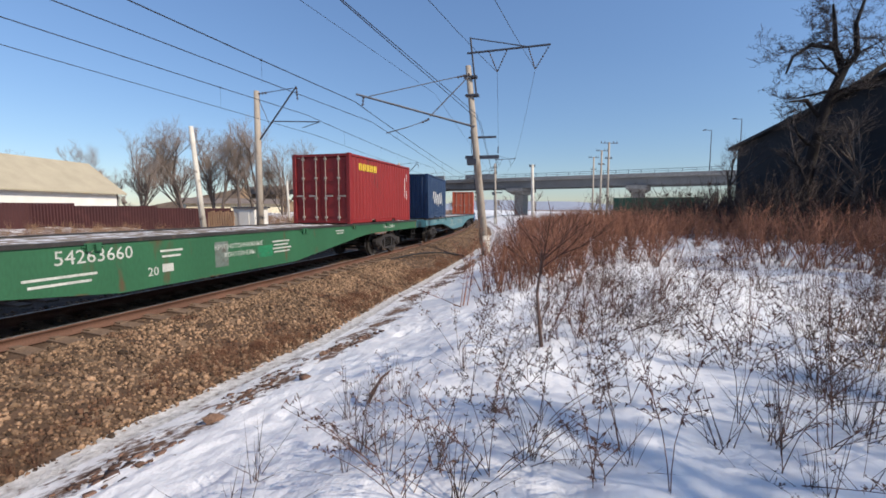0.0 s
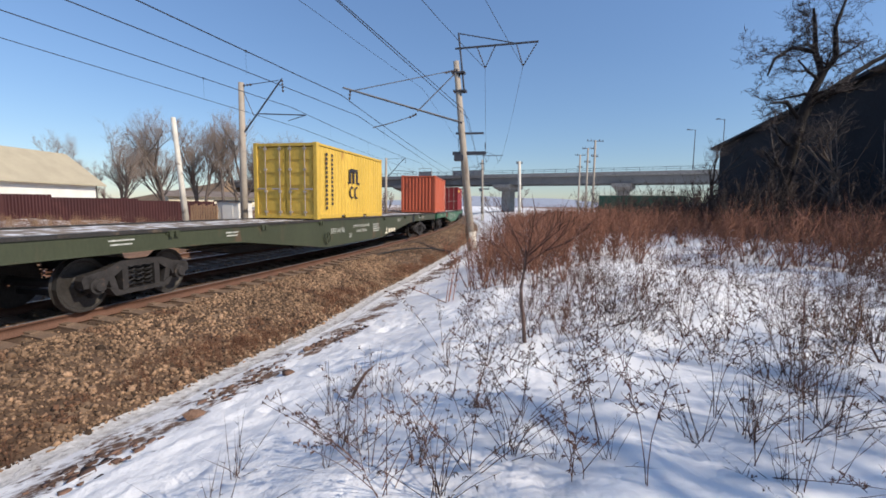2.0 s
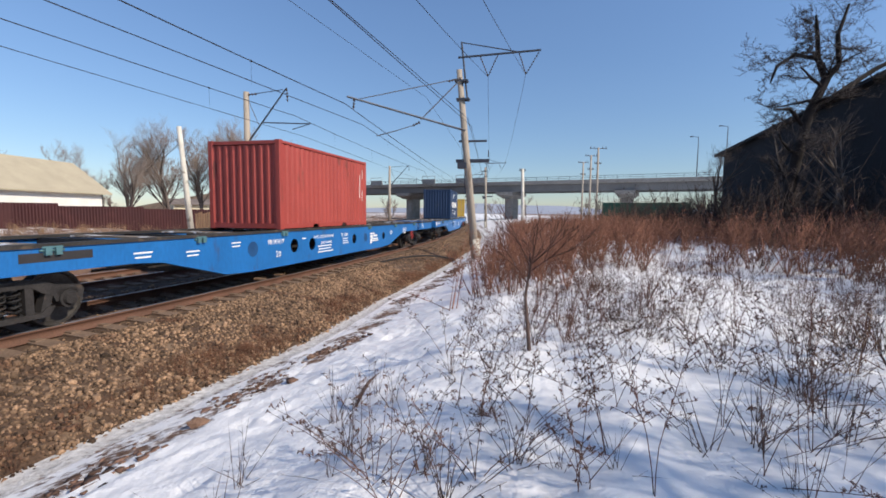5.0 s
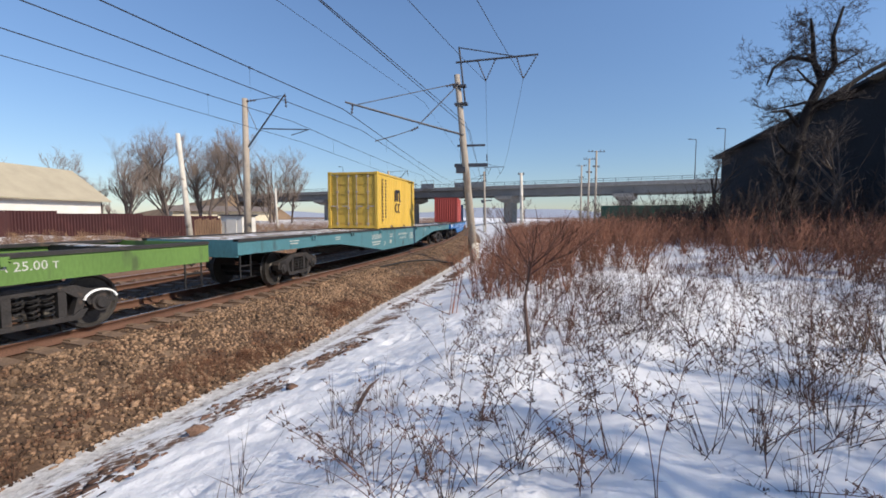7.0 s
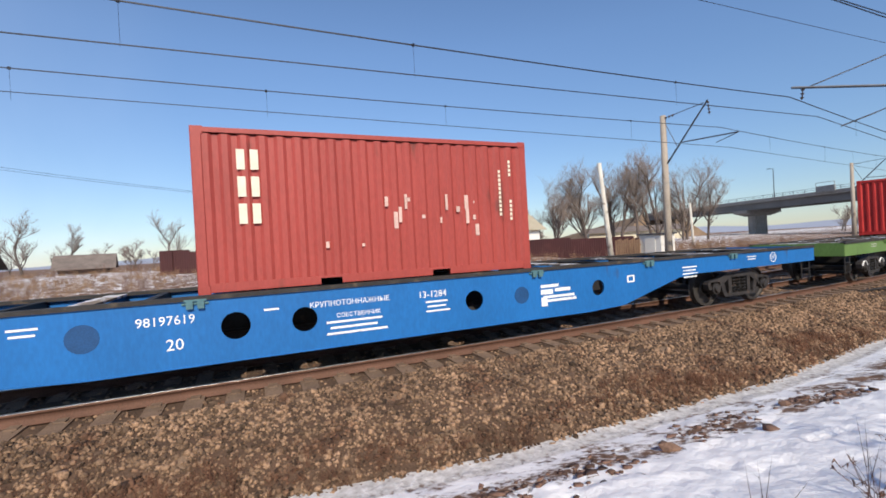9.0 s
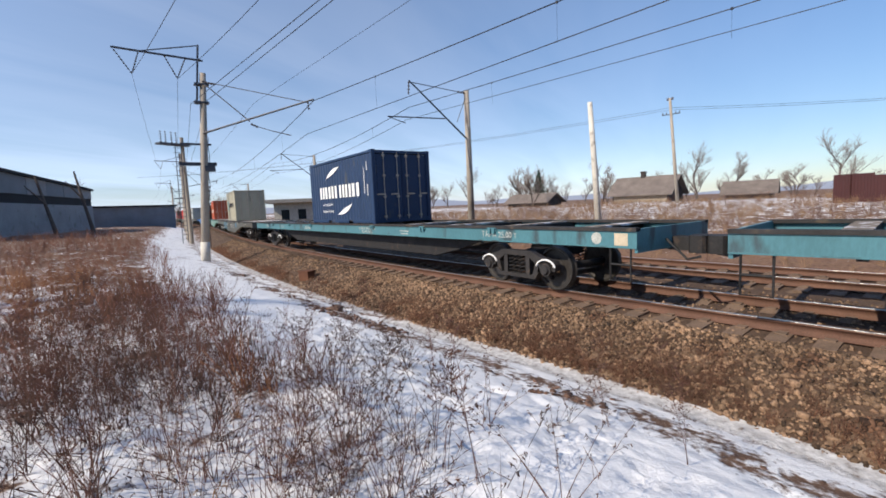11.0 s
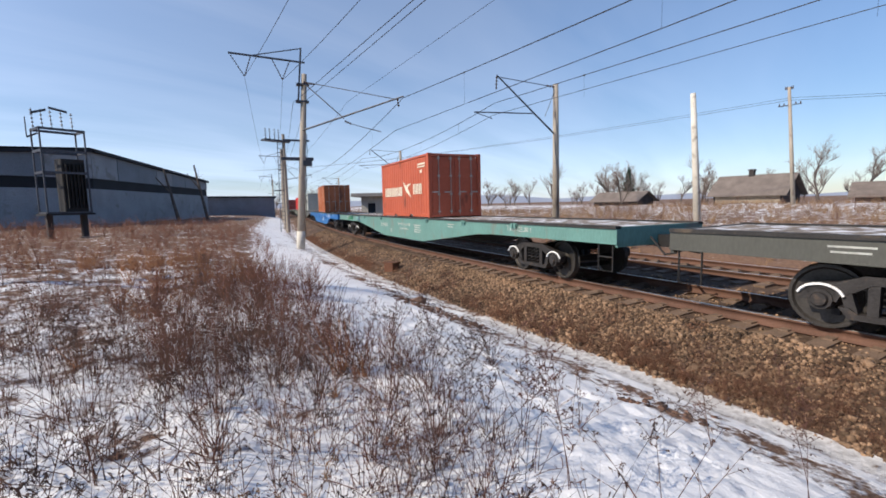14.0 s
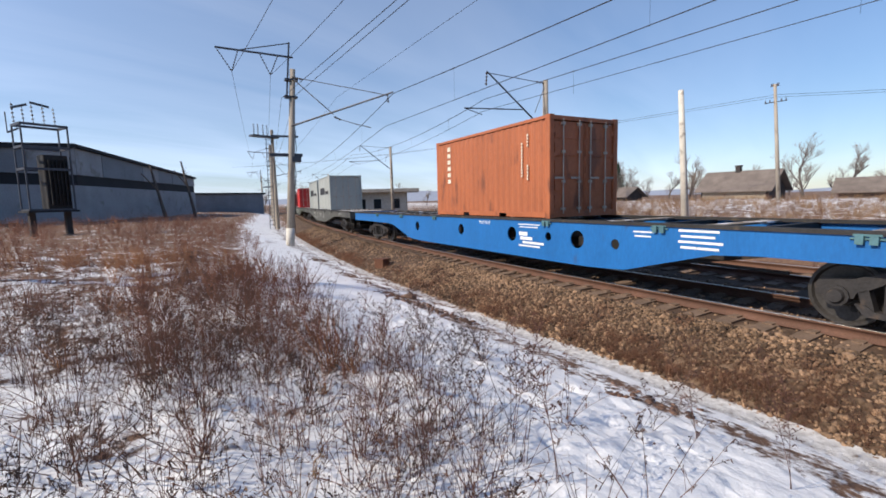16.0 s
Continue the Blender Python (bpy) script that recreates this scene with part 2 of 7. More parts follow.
# ---- mesh tools ----
class Mesher:
    """Collects loose pieces and turns them into one mesh."""

    def __init__(self):
        self.v, self.f = [], []

    def add(self, verts, faces):
        k = len(self.v)
        self.v += [tuple(p) for p in verts]
        self.f += [tuple(k + i for i in f) for f in faces]
        return self

    def box(self, x0, x1, y0, y1, z0, z1, m=None, c=0.0):
        """A box, its upright edges cut by c."""
        if c:
            ring = [(x0 + c, y0), (x1 - c, y0), (x1, y0 + c), (x1, y1 - c), (x1 - c, y1), (x0 + c, y1), (x0, y1 - c), (x0, y0 + c)]
        else:
            ring = [(x0, y0), (x1, y0), (x1, y1), (x0, y1)]
        n = len(ring)
        v = [(x, y, z0) for x, y in ring] + [(x, y, z1) for x, y in ring]
        if m is not None:
            v = [m @ Vector(p) for p in v]
        return self.add(v, [tuple(range(n - 1, -1, -1)), tuple(range(n, 2 * n))] + [(i, (i + 1) % n, n + (i + 1) % n, n + i) for i in range(n)])

    def tube(self, a, b, r0, r1=None, n=6, caps=True):
        a, b = Vector(a), Vector(b)
        r1 = r0 if r1 is None else r1
        q = (b - a).to_track_quat("Z", "X") if (b - a).length > 1e-6 else Euler((0, 0, 0)).to_quaternion()
        ring = [q @ Vector((math.cos(2 * math.pi * i / n), math.sin(2 * math.pi * i / n), 0)) for i in range(n)]
        v = [a + p * r0 for p in ring] + [b + p * r1 for p in ring]
        f = [(i, (i + 1) % n, n + (i + 1) % n, n + i) for i in range(n)]
        if caps:
            f += [tuple(range(n - 1, -1, -1)), tuple(range(n, 2 * n))]
        return self.add(v, f)

    def path(self, pts, r, n=5):
        """One unbroken tube along many points."""
        pts = [Vector(p) for p in pts]
        v, k, side = [], len(pts), None
        for i, p in enumerate(pts):
            d = (pts[min(i + 1, k - 1)] - pts[max(i - 1, 0)]).normalized()
            if side is None:
                side = d.orthogonal()
            side = (side - d * side.dot(d)).normalized()
            up = d.cross(side)
            v += [p + (side * math.cos(2 * math.pi * j / n) + up * math.sin(2 * math.pi * j / n)) * r for j in range(n)]
        f = [(i * n + j, i * n + (j + 1) % n, (i + 1) * n + (j + 1) % n, (i + 1) * n + j) for i in range(k - 1) for j in range(n)]
        return self.add(v, f + [tuple(range(n - 1, -1, -1)), tuple(range((k - 1) * n, k * n))])

    def slab(self, outline, axis, lo, hi):
        """An outline in a plane, thickened along axis x, y or z."""
        def put(p, d):
            return {"x": (d, p[0], p[1]), "y": (p[0], d, p[1]), "z": (p[0], p[1], d)}[axis]
        n = len(outline)
        v = [put(p, lo) for p in outline] + [put(p, hi) for p in outline]
        return self.add(v, [tuple(range(n - 1, -1, -1)), tuple(range(n, 2 * n))] + [(i, (i + 1) % n, n + (i + 1) % n, n + i) for i in range(n)])

    def mesh(self, name):
        me = bpy.data.meshes.new(name)
        me.from_pydata(self.v, [], self.f)
        bm = bmesh.new()
        bm.from_mesh(me)
        bmesh.ops.recalc_face_normals(bm, faces=bm.faces)
        bm.to_mesh(me)
        bm.free()
        return me


def part(name, src, material, parent=None, label="", smooth=False):
    me = src if isinstance(src, bpy.types.Mesh) else src.mesh(name)
    if not me.materials:
        me.materials.append(material)
    if smooth:
        me.polygons.foreach_set("use_smooth", [True] * len(me.polygons))
    ob = new(name, me)
    if parent is not None:
        ob.parent = parent
    if label:
        ob["label"] = label
    return ob


def thing(name, label, category, m=None, group="", kind=""):
    ob = new(name)
    ob.empty_display_size = 0.2
    if m is not None:
        ob.matrix_basis = m
    return tagged(ob, label, category, group, kind)


def bulk(name, verts, faces, material, parent=None):
    """One object out of arrays."""
    me = bpy.data.meshes.new(name)
    verts, faces = np.asarray(verts, np.float32), np.asarray(faces, np.int32)
    me.vertices.add(len(verts))
    me.vertices.foreach_set("co", verts.ravel())
    k = faces.shape[1]
    me.loops.add(faces.size)
    me.loops.foreach_set("vertex_index", faces.ravel())
    me.polygons.add(len(faces))
    me.polygons.foreach_set("loop_start", np.arange(0, faces.size, k, dtype=np.int32))
    me.polygons.foreach_set("loop_total", np.full(len(faces), k, np.int32))
    me.update(calc_edges=True)
    me.materials.append(material)
    ob = new(name, me)
    if parent is not None:
        ob.parent = parent
    return ob


LETTERS = {}


def writing(text, size, material, parent, m, label="painted lettering", name="lettering"):
    """Painted words as a thin mesh lying in the local xy plane of m."""
    key = (text, size)
    if key not in LETTERS:
        cu = bpy.data.curves.new("lettering", "FONT")
        cu.body, cu.size, cu.extrude, cu.resolution_u = text, size, 0.002, 2
        cu.align_x, cu.align_y = "CENTER", "CENTER"
        ob = bpy.data.objects.new("lettering", cu)
        scene.collection.objects.link(ob)
        dg = bpy.context.evaluated_depsgraph_get()
        LETTERS[key] = bpy.data.meshes.new_from_object(ob.evaluated_get(dg))
        bpy.data.objects.remove(ob)
    me = LETTERS[key].copy()
    me.materials.clear()
    ob = tagged(part(name, me, material, parent, label), kind="stuff")
    ob.matrix_basis = m
    return ob


# ---- the line of the track ----
K = 1.235


def heading(s):
    u = max(-84.0, min(84.0, s / K))
    return radians(19.4365 - 0.3104 * u - 0.0758 * u * u / 100 + 0.2423 * u ** 3 / 1e4)


STEP = 0.25
LINE_S = np.arange(-420, 420 + STEP, STEP)
_h = np.array([heading(s) for s in LINE_S])
_x, _y = np.cumsum(np.sin(_h) * STEP), np.cumsum(np.cos(_h) * STEP)
_i = int(420 / STEP)
LINE_X = _x - _x[_i] - 8.31 * math.cos(radians(19.4365))
LINE_Y = _y - _y[_i] + 8.31 * math.sin(radians(19.4365))
CENTRE, CENTRE_FAR = -0.84, -4.94


def on_line(s, w=0.0, z=0.0):
    """The point s metres along the near rail's outer edge and w metres from it, to the camera's side."""
    x, y, h = np.interp(s, LINE_S, LINE_X), np.interp(s, LINE_S, LINE_Y), np.interp(s, LINE_S, _h)
    return Vector((x + w * math.cos(h), y - w * math.sin(h), z))


def line_pose(s, w=0.0, z=0.0):
    h = np.interp(s, LINE_S, _h)
    p = on_line(s, w, z)
    return pose(p.x, p.y, p.z, 0, 0, -math.degrees(h))


def to_line(x, y):
    """s and w of many points."""
    x, y = np.asarray(x, float).ravel(), np.asarray(y, float).ravel()
    bs, bw = np.zeros(len(x)), np.full(len(x), 1e9)
    coarse = slice(0, None, 4)
    lx, ly, lh, ls = LINE_X[coarse], LINE_Y[coarse], _h[coarse], LINE_S[coarse]
    for c in range(0, len(x), 4000):
        d = (x[c:c + 4000, None] - lx) ** 2 + (y[c:c + 4000, None] - ly) ** 2
        j = d.argmin(1)
        dx, dy, h = x[c:c + 4000] - lx[j], y[c:c + 4000] - ly[j], lh[j]
        bs[c:c + 4000] = ls[j] + dx * np.sin(h) + dy * np.cos(h)
        bw[c:c + 4000] = dx * np.cos(h) - dy * np.sin(h)
    return bs, bw


def toe(s):
    """How far from the near rail the ballast slope ends."""
    return np.interp(s, (-60, -16, -6, -3, 2, 8, 12, 60), (2.35, 2.4, 2.1, 2.1, 2.75, 2.9, 2.6, 2.5))


PROFILE_W = (-3000, -300, -70, -46, -30, -15, -10.5, -8.6, -6.9, 0.75, 2.5, 2.9, 3.4, 4.2, 5.0, 6.5, 8.45, 14, 22, 40, 70, 3000)
PROFILE_Z = (0.0, 0.0, 0.9, 1.0, 0.5, 0.05, -0.5, -0.9, -0.36, -0.36, -0.77, -0.78, -0.65, -0.46, -0.27, 0.08, 0.38, 0.55, 0.7, 0.9, 0.6, 0.0)


def ground_z(x, y, rough=True):
    s, w = to_line(x, y)
    z = np.interp(w + (2.5 - toe(s)) * np.clip((w - 0.75) / 1.75, 0, 1) * np.clip((30 - w) / 20, 0, 1), PROFILE_W, PROFILE_Z)
    if rough:
        xs, ys = np.asarray(x, float).ravel(), np.asarray(y, float).ravel()
        off = np.clip((np.abs(w - 0.8) - 2.0) / 4, 0, 1)
        z = z + off * (0.07 * np.sin(xs * 1.3 + 0.7 * ys) * np.sin(ys * 0.9 - 0.4 * xs) + 0.14 * np.sin(xs * 0.31 + 1.1) * np.sin(ys * 0.27 + 0.4))
        z = z + off * 0.03 * np.sin(xs * 4.1 + 2.0 * np.sin(ys * 1.7)) * np.sin(ys * 3.7 + 1.5 * np.sin(xs * 2.3))
    return z


def gz(x, y):
    return float(ground_z([x], [y])[0])


# ---- ground ----
def trodden(x, y):
    """Old footprints and lumps in the snow of the path and its edge."""
    rng = np.random.default_rng(17)
    dz = np.zeros(len(x))
    near = np.where((np.abs(x) < 9) & (np.abs(y) < 9))[0]
    px, py = x[near], y[near]
    s, w = to_line(px, py)
    walked = np.clip((w - 3.2) / 0.6, 0, 1)
    add = np.zeros(len(near))
    for k in range(330):
        ps = rng.uniform(-11, 12)
        pw = rng.normal(4.9, 0.75) if k < 230 else rng.uniform(4.0, 12.0)
        c = on_line(ps, pw)
        h = np.interp(ps, LINE_S, _h) + rng.normal(0, 0.35)
        dx, dy = px - c.x, py - c.y
        along, across = dx * math.sin(h) + dy * math.cos(h), dx * math.cos(h) - dy * math.sin(h)
        q = (along / 0.17) ** 2 + (across / 0.085) ** 2
        add += rng.uniform(0.025, 0.06) * (-np.exp(-q * 1.2) + 0.45 * np.exp(-((np.sqrt(q) - 1.5) / 0.45) ** 2))
    dz[near] = add * walked
    return dz


def build_ground():
    fine = np.concatenate([np.arange(-9, 9, 0.1), np.arange(9, 40, 0.55), np.arange(40, 120, 2.2)])
    reach = np.concatenate([np.arange(120, 400, 14), np.geomspace(400, 3000, 14)])
    ax = np.unique(np.round(np.concatenate([-reach, -np.arange(40, 120, 2.2), -np.arange(9, 40, 0.55), fine, reach]), 3))
    gx, gy = np.meshgrid(ax, ax, indexing="ij")
    n = len(ax)
    x, y = gx.ravel(), gy.ravel()
    z = ground_z(x, y) + trodden(x, y)
    i = np.arange(n * n).reshape(n, n)
    f = np.stack([i[:-1, :-1], i[1:, :-1], i[1:, 1:], i[:-1, 1:]], -1).reshape(-1, 4)
    ob = bulk("ground", np.stack([x, y, z], 1), f, ground_mat())
    s, w = to_line(x, y)
    r = np.hypot(x, y)
    w = w + (2.5 - toe(s)) * np.clip((w - 0.75) / 1.75, 0, 1) * np.clip((30 - w) / 20, 0, 1)
    snow = np.interp(w, (-400, -120, -60, -45, -30, -14, -8, 2.6, 3.0, 3.5, 3.9, 4.2, 4.8, 9, 18, 40, 90), (0.38, 0.4, 0.47, 0.52, 0.47, 0.42, 0.3, 0.35, 0.6, 0.49, 0.51, 0.66, 0.98, 0.98, 0.85, 0.6, 0.42))
    snow = np.where((w > 4) & (r > 22), np.minimum(snow, 0.6), snow)
    snow = np.where((w > 6.8) & (y < 0), np.minimum(snow, np.interp(-y, (0, 2, 6, 14, 25), (0.9, 0.62, 0.57, 0.5, 0.42))), snow)
    ice = np.interp(w, (2.25, 2.5, 2.85, 3.15), (0, 0.72, 0.68, 0))
    for name, val in (("snow", snow), ("ice", ice)):
        a = ob.data.attributes.new(name, "FLOAT", "POINT")
        a.data.foreach_set("value", val.astype(np.float32))
    ob.data.polygons.foreach_set("use_smooth", [True] * len(ob.data.polygons))
    return tagged(ob, "snowy ground with brown earth and dead grass", "ground", kind="structure")


build_ground()


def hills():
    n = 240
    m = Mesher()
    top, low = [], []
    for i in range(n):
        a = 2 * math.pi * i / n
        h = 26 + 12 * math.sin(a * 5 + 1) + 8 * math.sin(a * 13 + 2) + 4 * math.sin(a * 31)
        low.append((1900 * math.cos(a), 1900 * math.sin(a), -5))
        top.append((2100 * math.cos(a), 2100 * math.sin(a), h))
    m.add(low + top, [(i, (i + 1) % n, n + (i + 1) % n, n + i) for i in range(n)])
    # the pale blue colour stands in for distance haze over the hills
    tagged(part("backdrop", m, mat("haze_tinted_hills", (0.3, 0.33, 0.4), 1.0, 0, 0.08, 0.004, 0.05, 0), smooth=True), "low hills on the horizon, haze put into their colour", "hills", kind="structure")


hills()


def swept(section, s0, s1, step, shift=0.0):
    """A closed section (w, z) drawn along the line."""
    ss = np.arange(s0, s1 + step, step)
    n = len(section)
    v = np.array([on_line(s, w + shift if w + shift < 0.75 else 0.75 + (w - 0.75) * (toe(s) - 0.75) / 1.75, z) for s in ss for w, z in section])
    f = [(a * n + i, a * n + (i + 1) % n, (a + 1) * n + (i + 1) % n, (a + 1) * n + i) for a in range(len(ss) - 1) for i in range(n)]
    return v, f


def build_track():
    bed = ((-9.0, -1.2), (-8.5, -0.86), (-6.75, -0.22), (-5.0, -0.2), (-2.9, -0.23), (-0.8, -0.2), (0.72, -0.2), (1.5, -0.43), (2.52, -0.75), (2.7, -1.1))
    v, f = swept(bed, -300, 300, 1.0)
    ob = bulk("ballast_bed", v, f, mat("ballast_fines", (0.085, 0.052, 0.032), 0.95, 0, 0.5, 1.6, 40, 0.9, (0.2, 0.135, 0.085), 0.4))
    tagged(ob, "brown crushed stone ballast bed under two tracks", "ballast", kind="structure")
    foot = [(-0.075, -0.18), (0.075, -0.18), (0.075, -0.16), (0.012, -0.145), (0.012, -0.045), (0.036, -0.036), (0.036, -0.004), (-0.036, -0.004), (-0.036, -0.036), (-0.012, -0.045), (-0.012, -0.145), (-0.075, -0.16)]
    for c in (CENTRE, CENTRE_FAR):
        track = thing("railway_track", "broad gauge railway track with rusty rails on concrete sleepers", "railway track", group="railway tracks", kind="structure")
        for side in (-0.8, 0.8):
            v, f = swept(foot, -300, 300, 1.0, c + side)
            bulk("rail", v, f, rail_rust, track)["label"] = "rust brown steel rail"
            v, f = swept([(-0.03, -0.006), (0.03, -0.006), (0.03, 0.0), (-0.03, 0.0)], -300, 300, 1.0, c + side)
            bulk("rail_head", v, f, rail_shine, track)["label"] = "polished running surface"
        sl = Mesher().slab([(-1.36, -0.36), (1.36, -0.36), (1.36, -0.175), (0.95, -0.16), (0.6, -0.16), (0.4, -0.2), (-0.4, -0.2), (-0.6, -0.16), (-0.95, -0.16), (-1.36, -0.175)], "y", -0.13, 0.13)
        for sx in (-0.8, 0.8):
            sl.box(sx - 0.2, sx + 0.2, -0.07, 0.07, -0.165, -0.14)
        me = sl.mesh("sleeper")
        me.materials.append(concrete_brown)
        ss = np.arange(-70, 92, 0.545)
        for k, s in enumerate(ss):
            ob = part("sleeper", me, concrete_brown, track)
            ob.matrix_basis = line_pose(s + random.uniform(-0.02, 0.02), c + random.uniform(-0.02, 0.02), random.uniform(-0.012, 0.008))
        rest = Mesher()
        for s in np.concatenate([np.arange(-180, -70, 0.545), np.arange(92, 180, 0.545)]):
            rest.box(-1.36, 1.36, -0.13, 0.13, -0.36, -0.17, line_pose(s, c))
        tagged(part("far_sleepers", rest, concrete_brown, track), kind="stuff")


def clods(rng, cube, quad):
    """Frozen lumps of earth strewn along the edge of the path."""
    num = 4600
    s = rng.uniform(-22, 26, num)
    keep = np.sin(s * 1.1) + np.sin(s * 2.7 + 1) + np.sin(s * 0.43) + rng.normal(0, 0.6, num) > 0.55
    s = s[keep]
    num = len(s)
    w = toe(s) + 1.2 + 0.15 * np.sin(s * 0.9) + rng.normal(0, 0.2, num)
    x, y, h = np.interp(s, LINE_S, LINE_X), np.interp(s, LINE_S, LINE_Y), np.interp(s, LINE_S, _h)
    x, y = x + w * np.cos(h), y - w * np.sin(h)
    z = ground_z(x, y)
    size = rng.uniform(0.008, 0.035, num) * (1 + 0.8 * (rng.random(num) < 0.08))
    v = cube[None] * (1 + rng.uniform(-0.4, 0.4, (num, 8, 3))) * size[:, None, None] * rng.uniform(0.6, 1.5, (num, 1, 3)) * np.array([1.2, 1.2, 0.55])
    a = rng.uniform(0, 6.28, num)[:, None]
    v = np.stack([v[..., 0] * np.cos(a) - v[..., 1] * np.sin(a) + x[:, None], v[..., 0] * np.sin(a) + v[..., 1] * np.cos(a) + y[:, None], v[..., 2] + (z + size * 0.15)[:, None]], -1)
    f = quad[None] + (np.arange(num) * 8)[:, None, None]
    ob = bulk("earth_clods", v.reshape(-1, 3), f.reshape(-1, 3), rnd_island(mat("earth_clod", (0.15, 0.088, 0.062), 0.95, 0, 0.3, 3, 40, 0.5), 0.5, 1.5))
    tagged(ob, "frozen red-brown lumps of earth in trodden snow", "earth clods", kind="stuff")


def stone_bank():
    """Loose stones over the shoulder and slope of the bed."""
    rng = np.random.default_rng(3)
    base = np.array([(1, 0, 0), (-1, 0, 0), (0, 1, 0), (0, -1, 0), (0, 0, 1), (0, 0, -1)], float)
    tri = np.array([(0, 2, 4), (2, 1, 4), (1, 3, 4), (3, 0, 4), (2, 0, 5), (1, 2, 5), (3, 1, 5), (0, 3, 5)])
    cube = np.array([(x, y, z) for x in (-1, 1) for y in (-1, 1) for z in (-1, 1)], float) * 0.75
    quad = np.array([(0, 1, 3), (0, 3, 2), (4, 6, 7), (4, 7, 5), (0, 4, 5), (0, 5, 1), (2, 3, 7), (2, 7, 6), (0, 2, 6), (0, 6, 4), (1, 5, 7), (1, 7, 3)])
    V, Fc, k = [], [], 0
    for s0, s1, num in ((-15, 17, 46000), (-42, -15, 8000), (17, 50, 8000)):
        s = rng.uniform(s0, s1, num)
        w = 0.56 + 2.06 * rng.random(num) ** 1.35
        inner = rng.random(num) < 0.14
        w = np.where(inner, rng.uniform(-3.2, 0.5, num), w)
        z = np.interp(w, (-5, -2.9, -0.8, 0.72, 1.5, 2.52, 2.7), (-0.2, -0.23, -0.21, -0.205, -0.435, -0.75, -0.85))
        w = np.where(w > 0.75, 0.75 + (w - 0.75) * (toe(s) - 0.75) / 1.75, w)
        size = rng.uniform(0.013, 0.036, num) * (1 + 0.5 * (rng.random(num) < 0.06))
        x = np.interp(s, LINE_S, LINE_X)
        y = np.interp(s, LINE_S, LINE_Y)
        h = np.interp(s, LINE_S, _h)
        pos = np.stack([x + w * np.cos(h), y - w * np.sin(h), z + size * 0.3], 1)
        sel = rng.random(num) < 0.5
        for shp, fc, idx in ((base, tri, np.where(sel)[0]), (cube, quad, np.where(~sel)[0])):
            m = len(idx)
            v = shp[None] * (1 + rng.uniform(-0.35, 0.35, (m, len(shp), 3)))
            v = v * size[idx, None, None] * rng.uniform(0.6, 1.3, (m, 1, 3))
            a = rng.uniform(0, 6.28, (m, 3))
            for ax in range(3):
                c_, s_ = np.cos(a[:, ax])[:, None], np.sin(a[:, ax])[:, None]
                p, q = (ax + 1) % 3, (ax + 2) % 3
                vp, vq = v[..., p] * c_ - v[..., q] * s_, v[..., p] * s_ + v[..., q] * c_
                v[..., p], v[..., q] = vp, vq
            v = v + pos[idx, None, :]
            V.append(v.reshape(-1, 3))
            Fc.append((fc[None] + (np.arange(m) * len(shp))[:, None, None]).reshape(-1, 3) + k)
            k += m * len(shp)
    clods(rng, cube, quad)
    ob = bulk("ballast_stones", np.concatenate(V), np.concatenate(Fc), ballast_mat)
    tagged(ob, "loose brown and buff crushed stones of the track bed", "ballast", kind="stuff")


# ---- containers ----
CL, CW, CH = 6.058, 2.438, 2.591


def corrugated(length, height, depth, pitch, axis_x=False):
    """A sheet with trapezoid folds along its length; it lies in y (or x) and z, folds towards +x (or +y)."""
    n = max(1, round(length / pitch))
    p = length / n
    pts = []
    for i in range(n):
        a = -length / 2 + i * p
        pts += [(a, 0), (a + p * 0.3, 0), (a + p * 0.5, -depth), (a + p * 0.8, -depth)]
    pts.append((length / 2, 0))
    m = Mesher()
    v = [(d, a, z) for z in (0, height) for a, d in pts]
    if axis_x:
        v = [(a, d, z) for d, a, z in v]
    k = len(pts)
    m.add(v, [(i, i + 1, k + i + 1, k + i) for i in range(k - 1)])
    return m


CONTAINER_MESH = {}


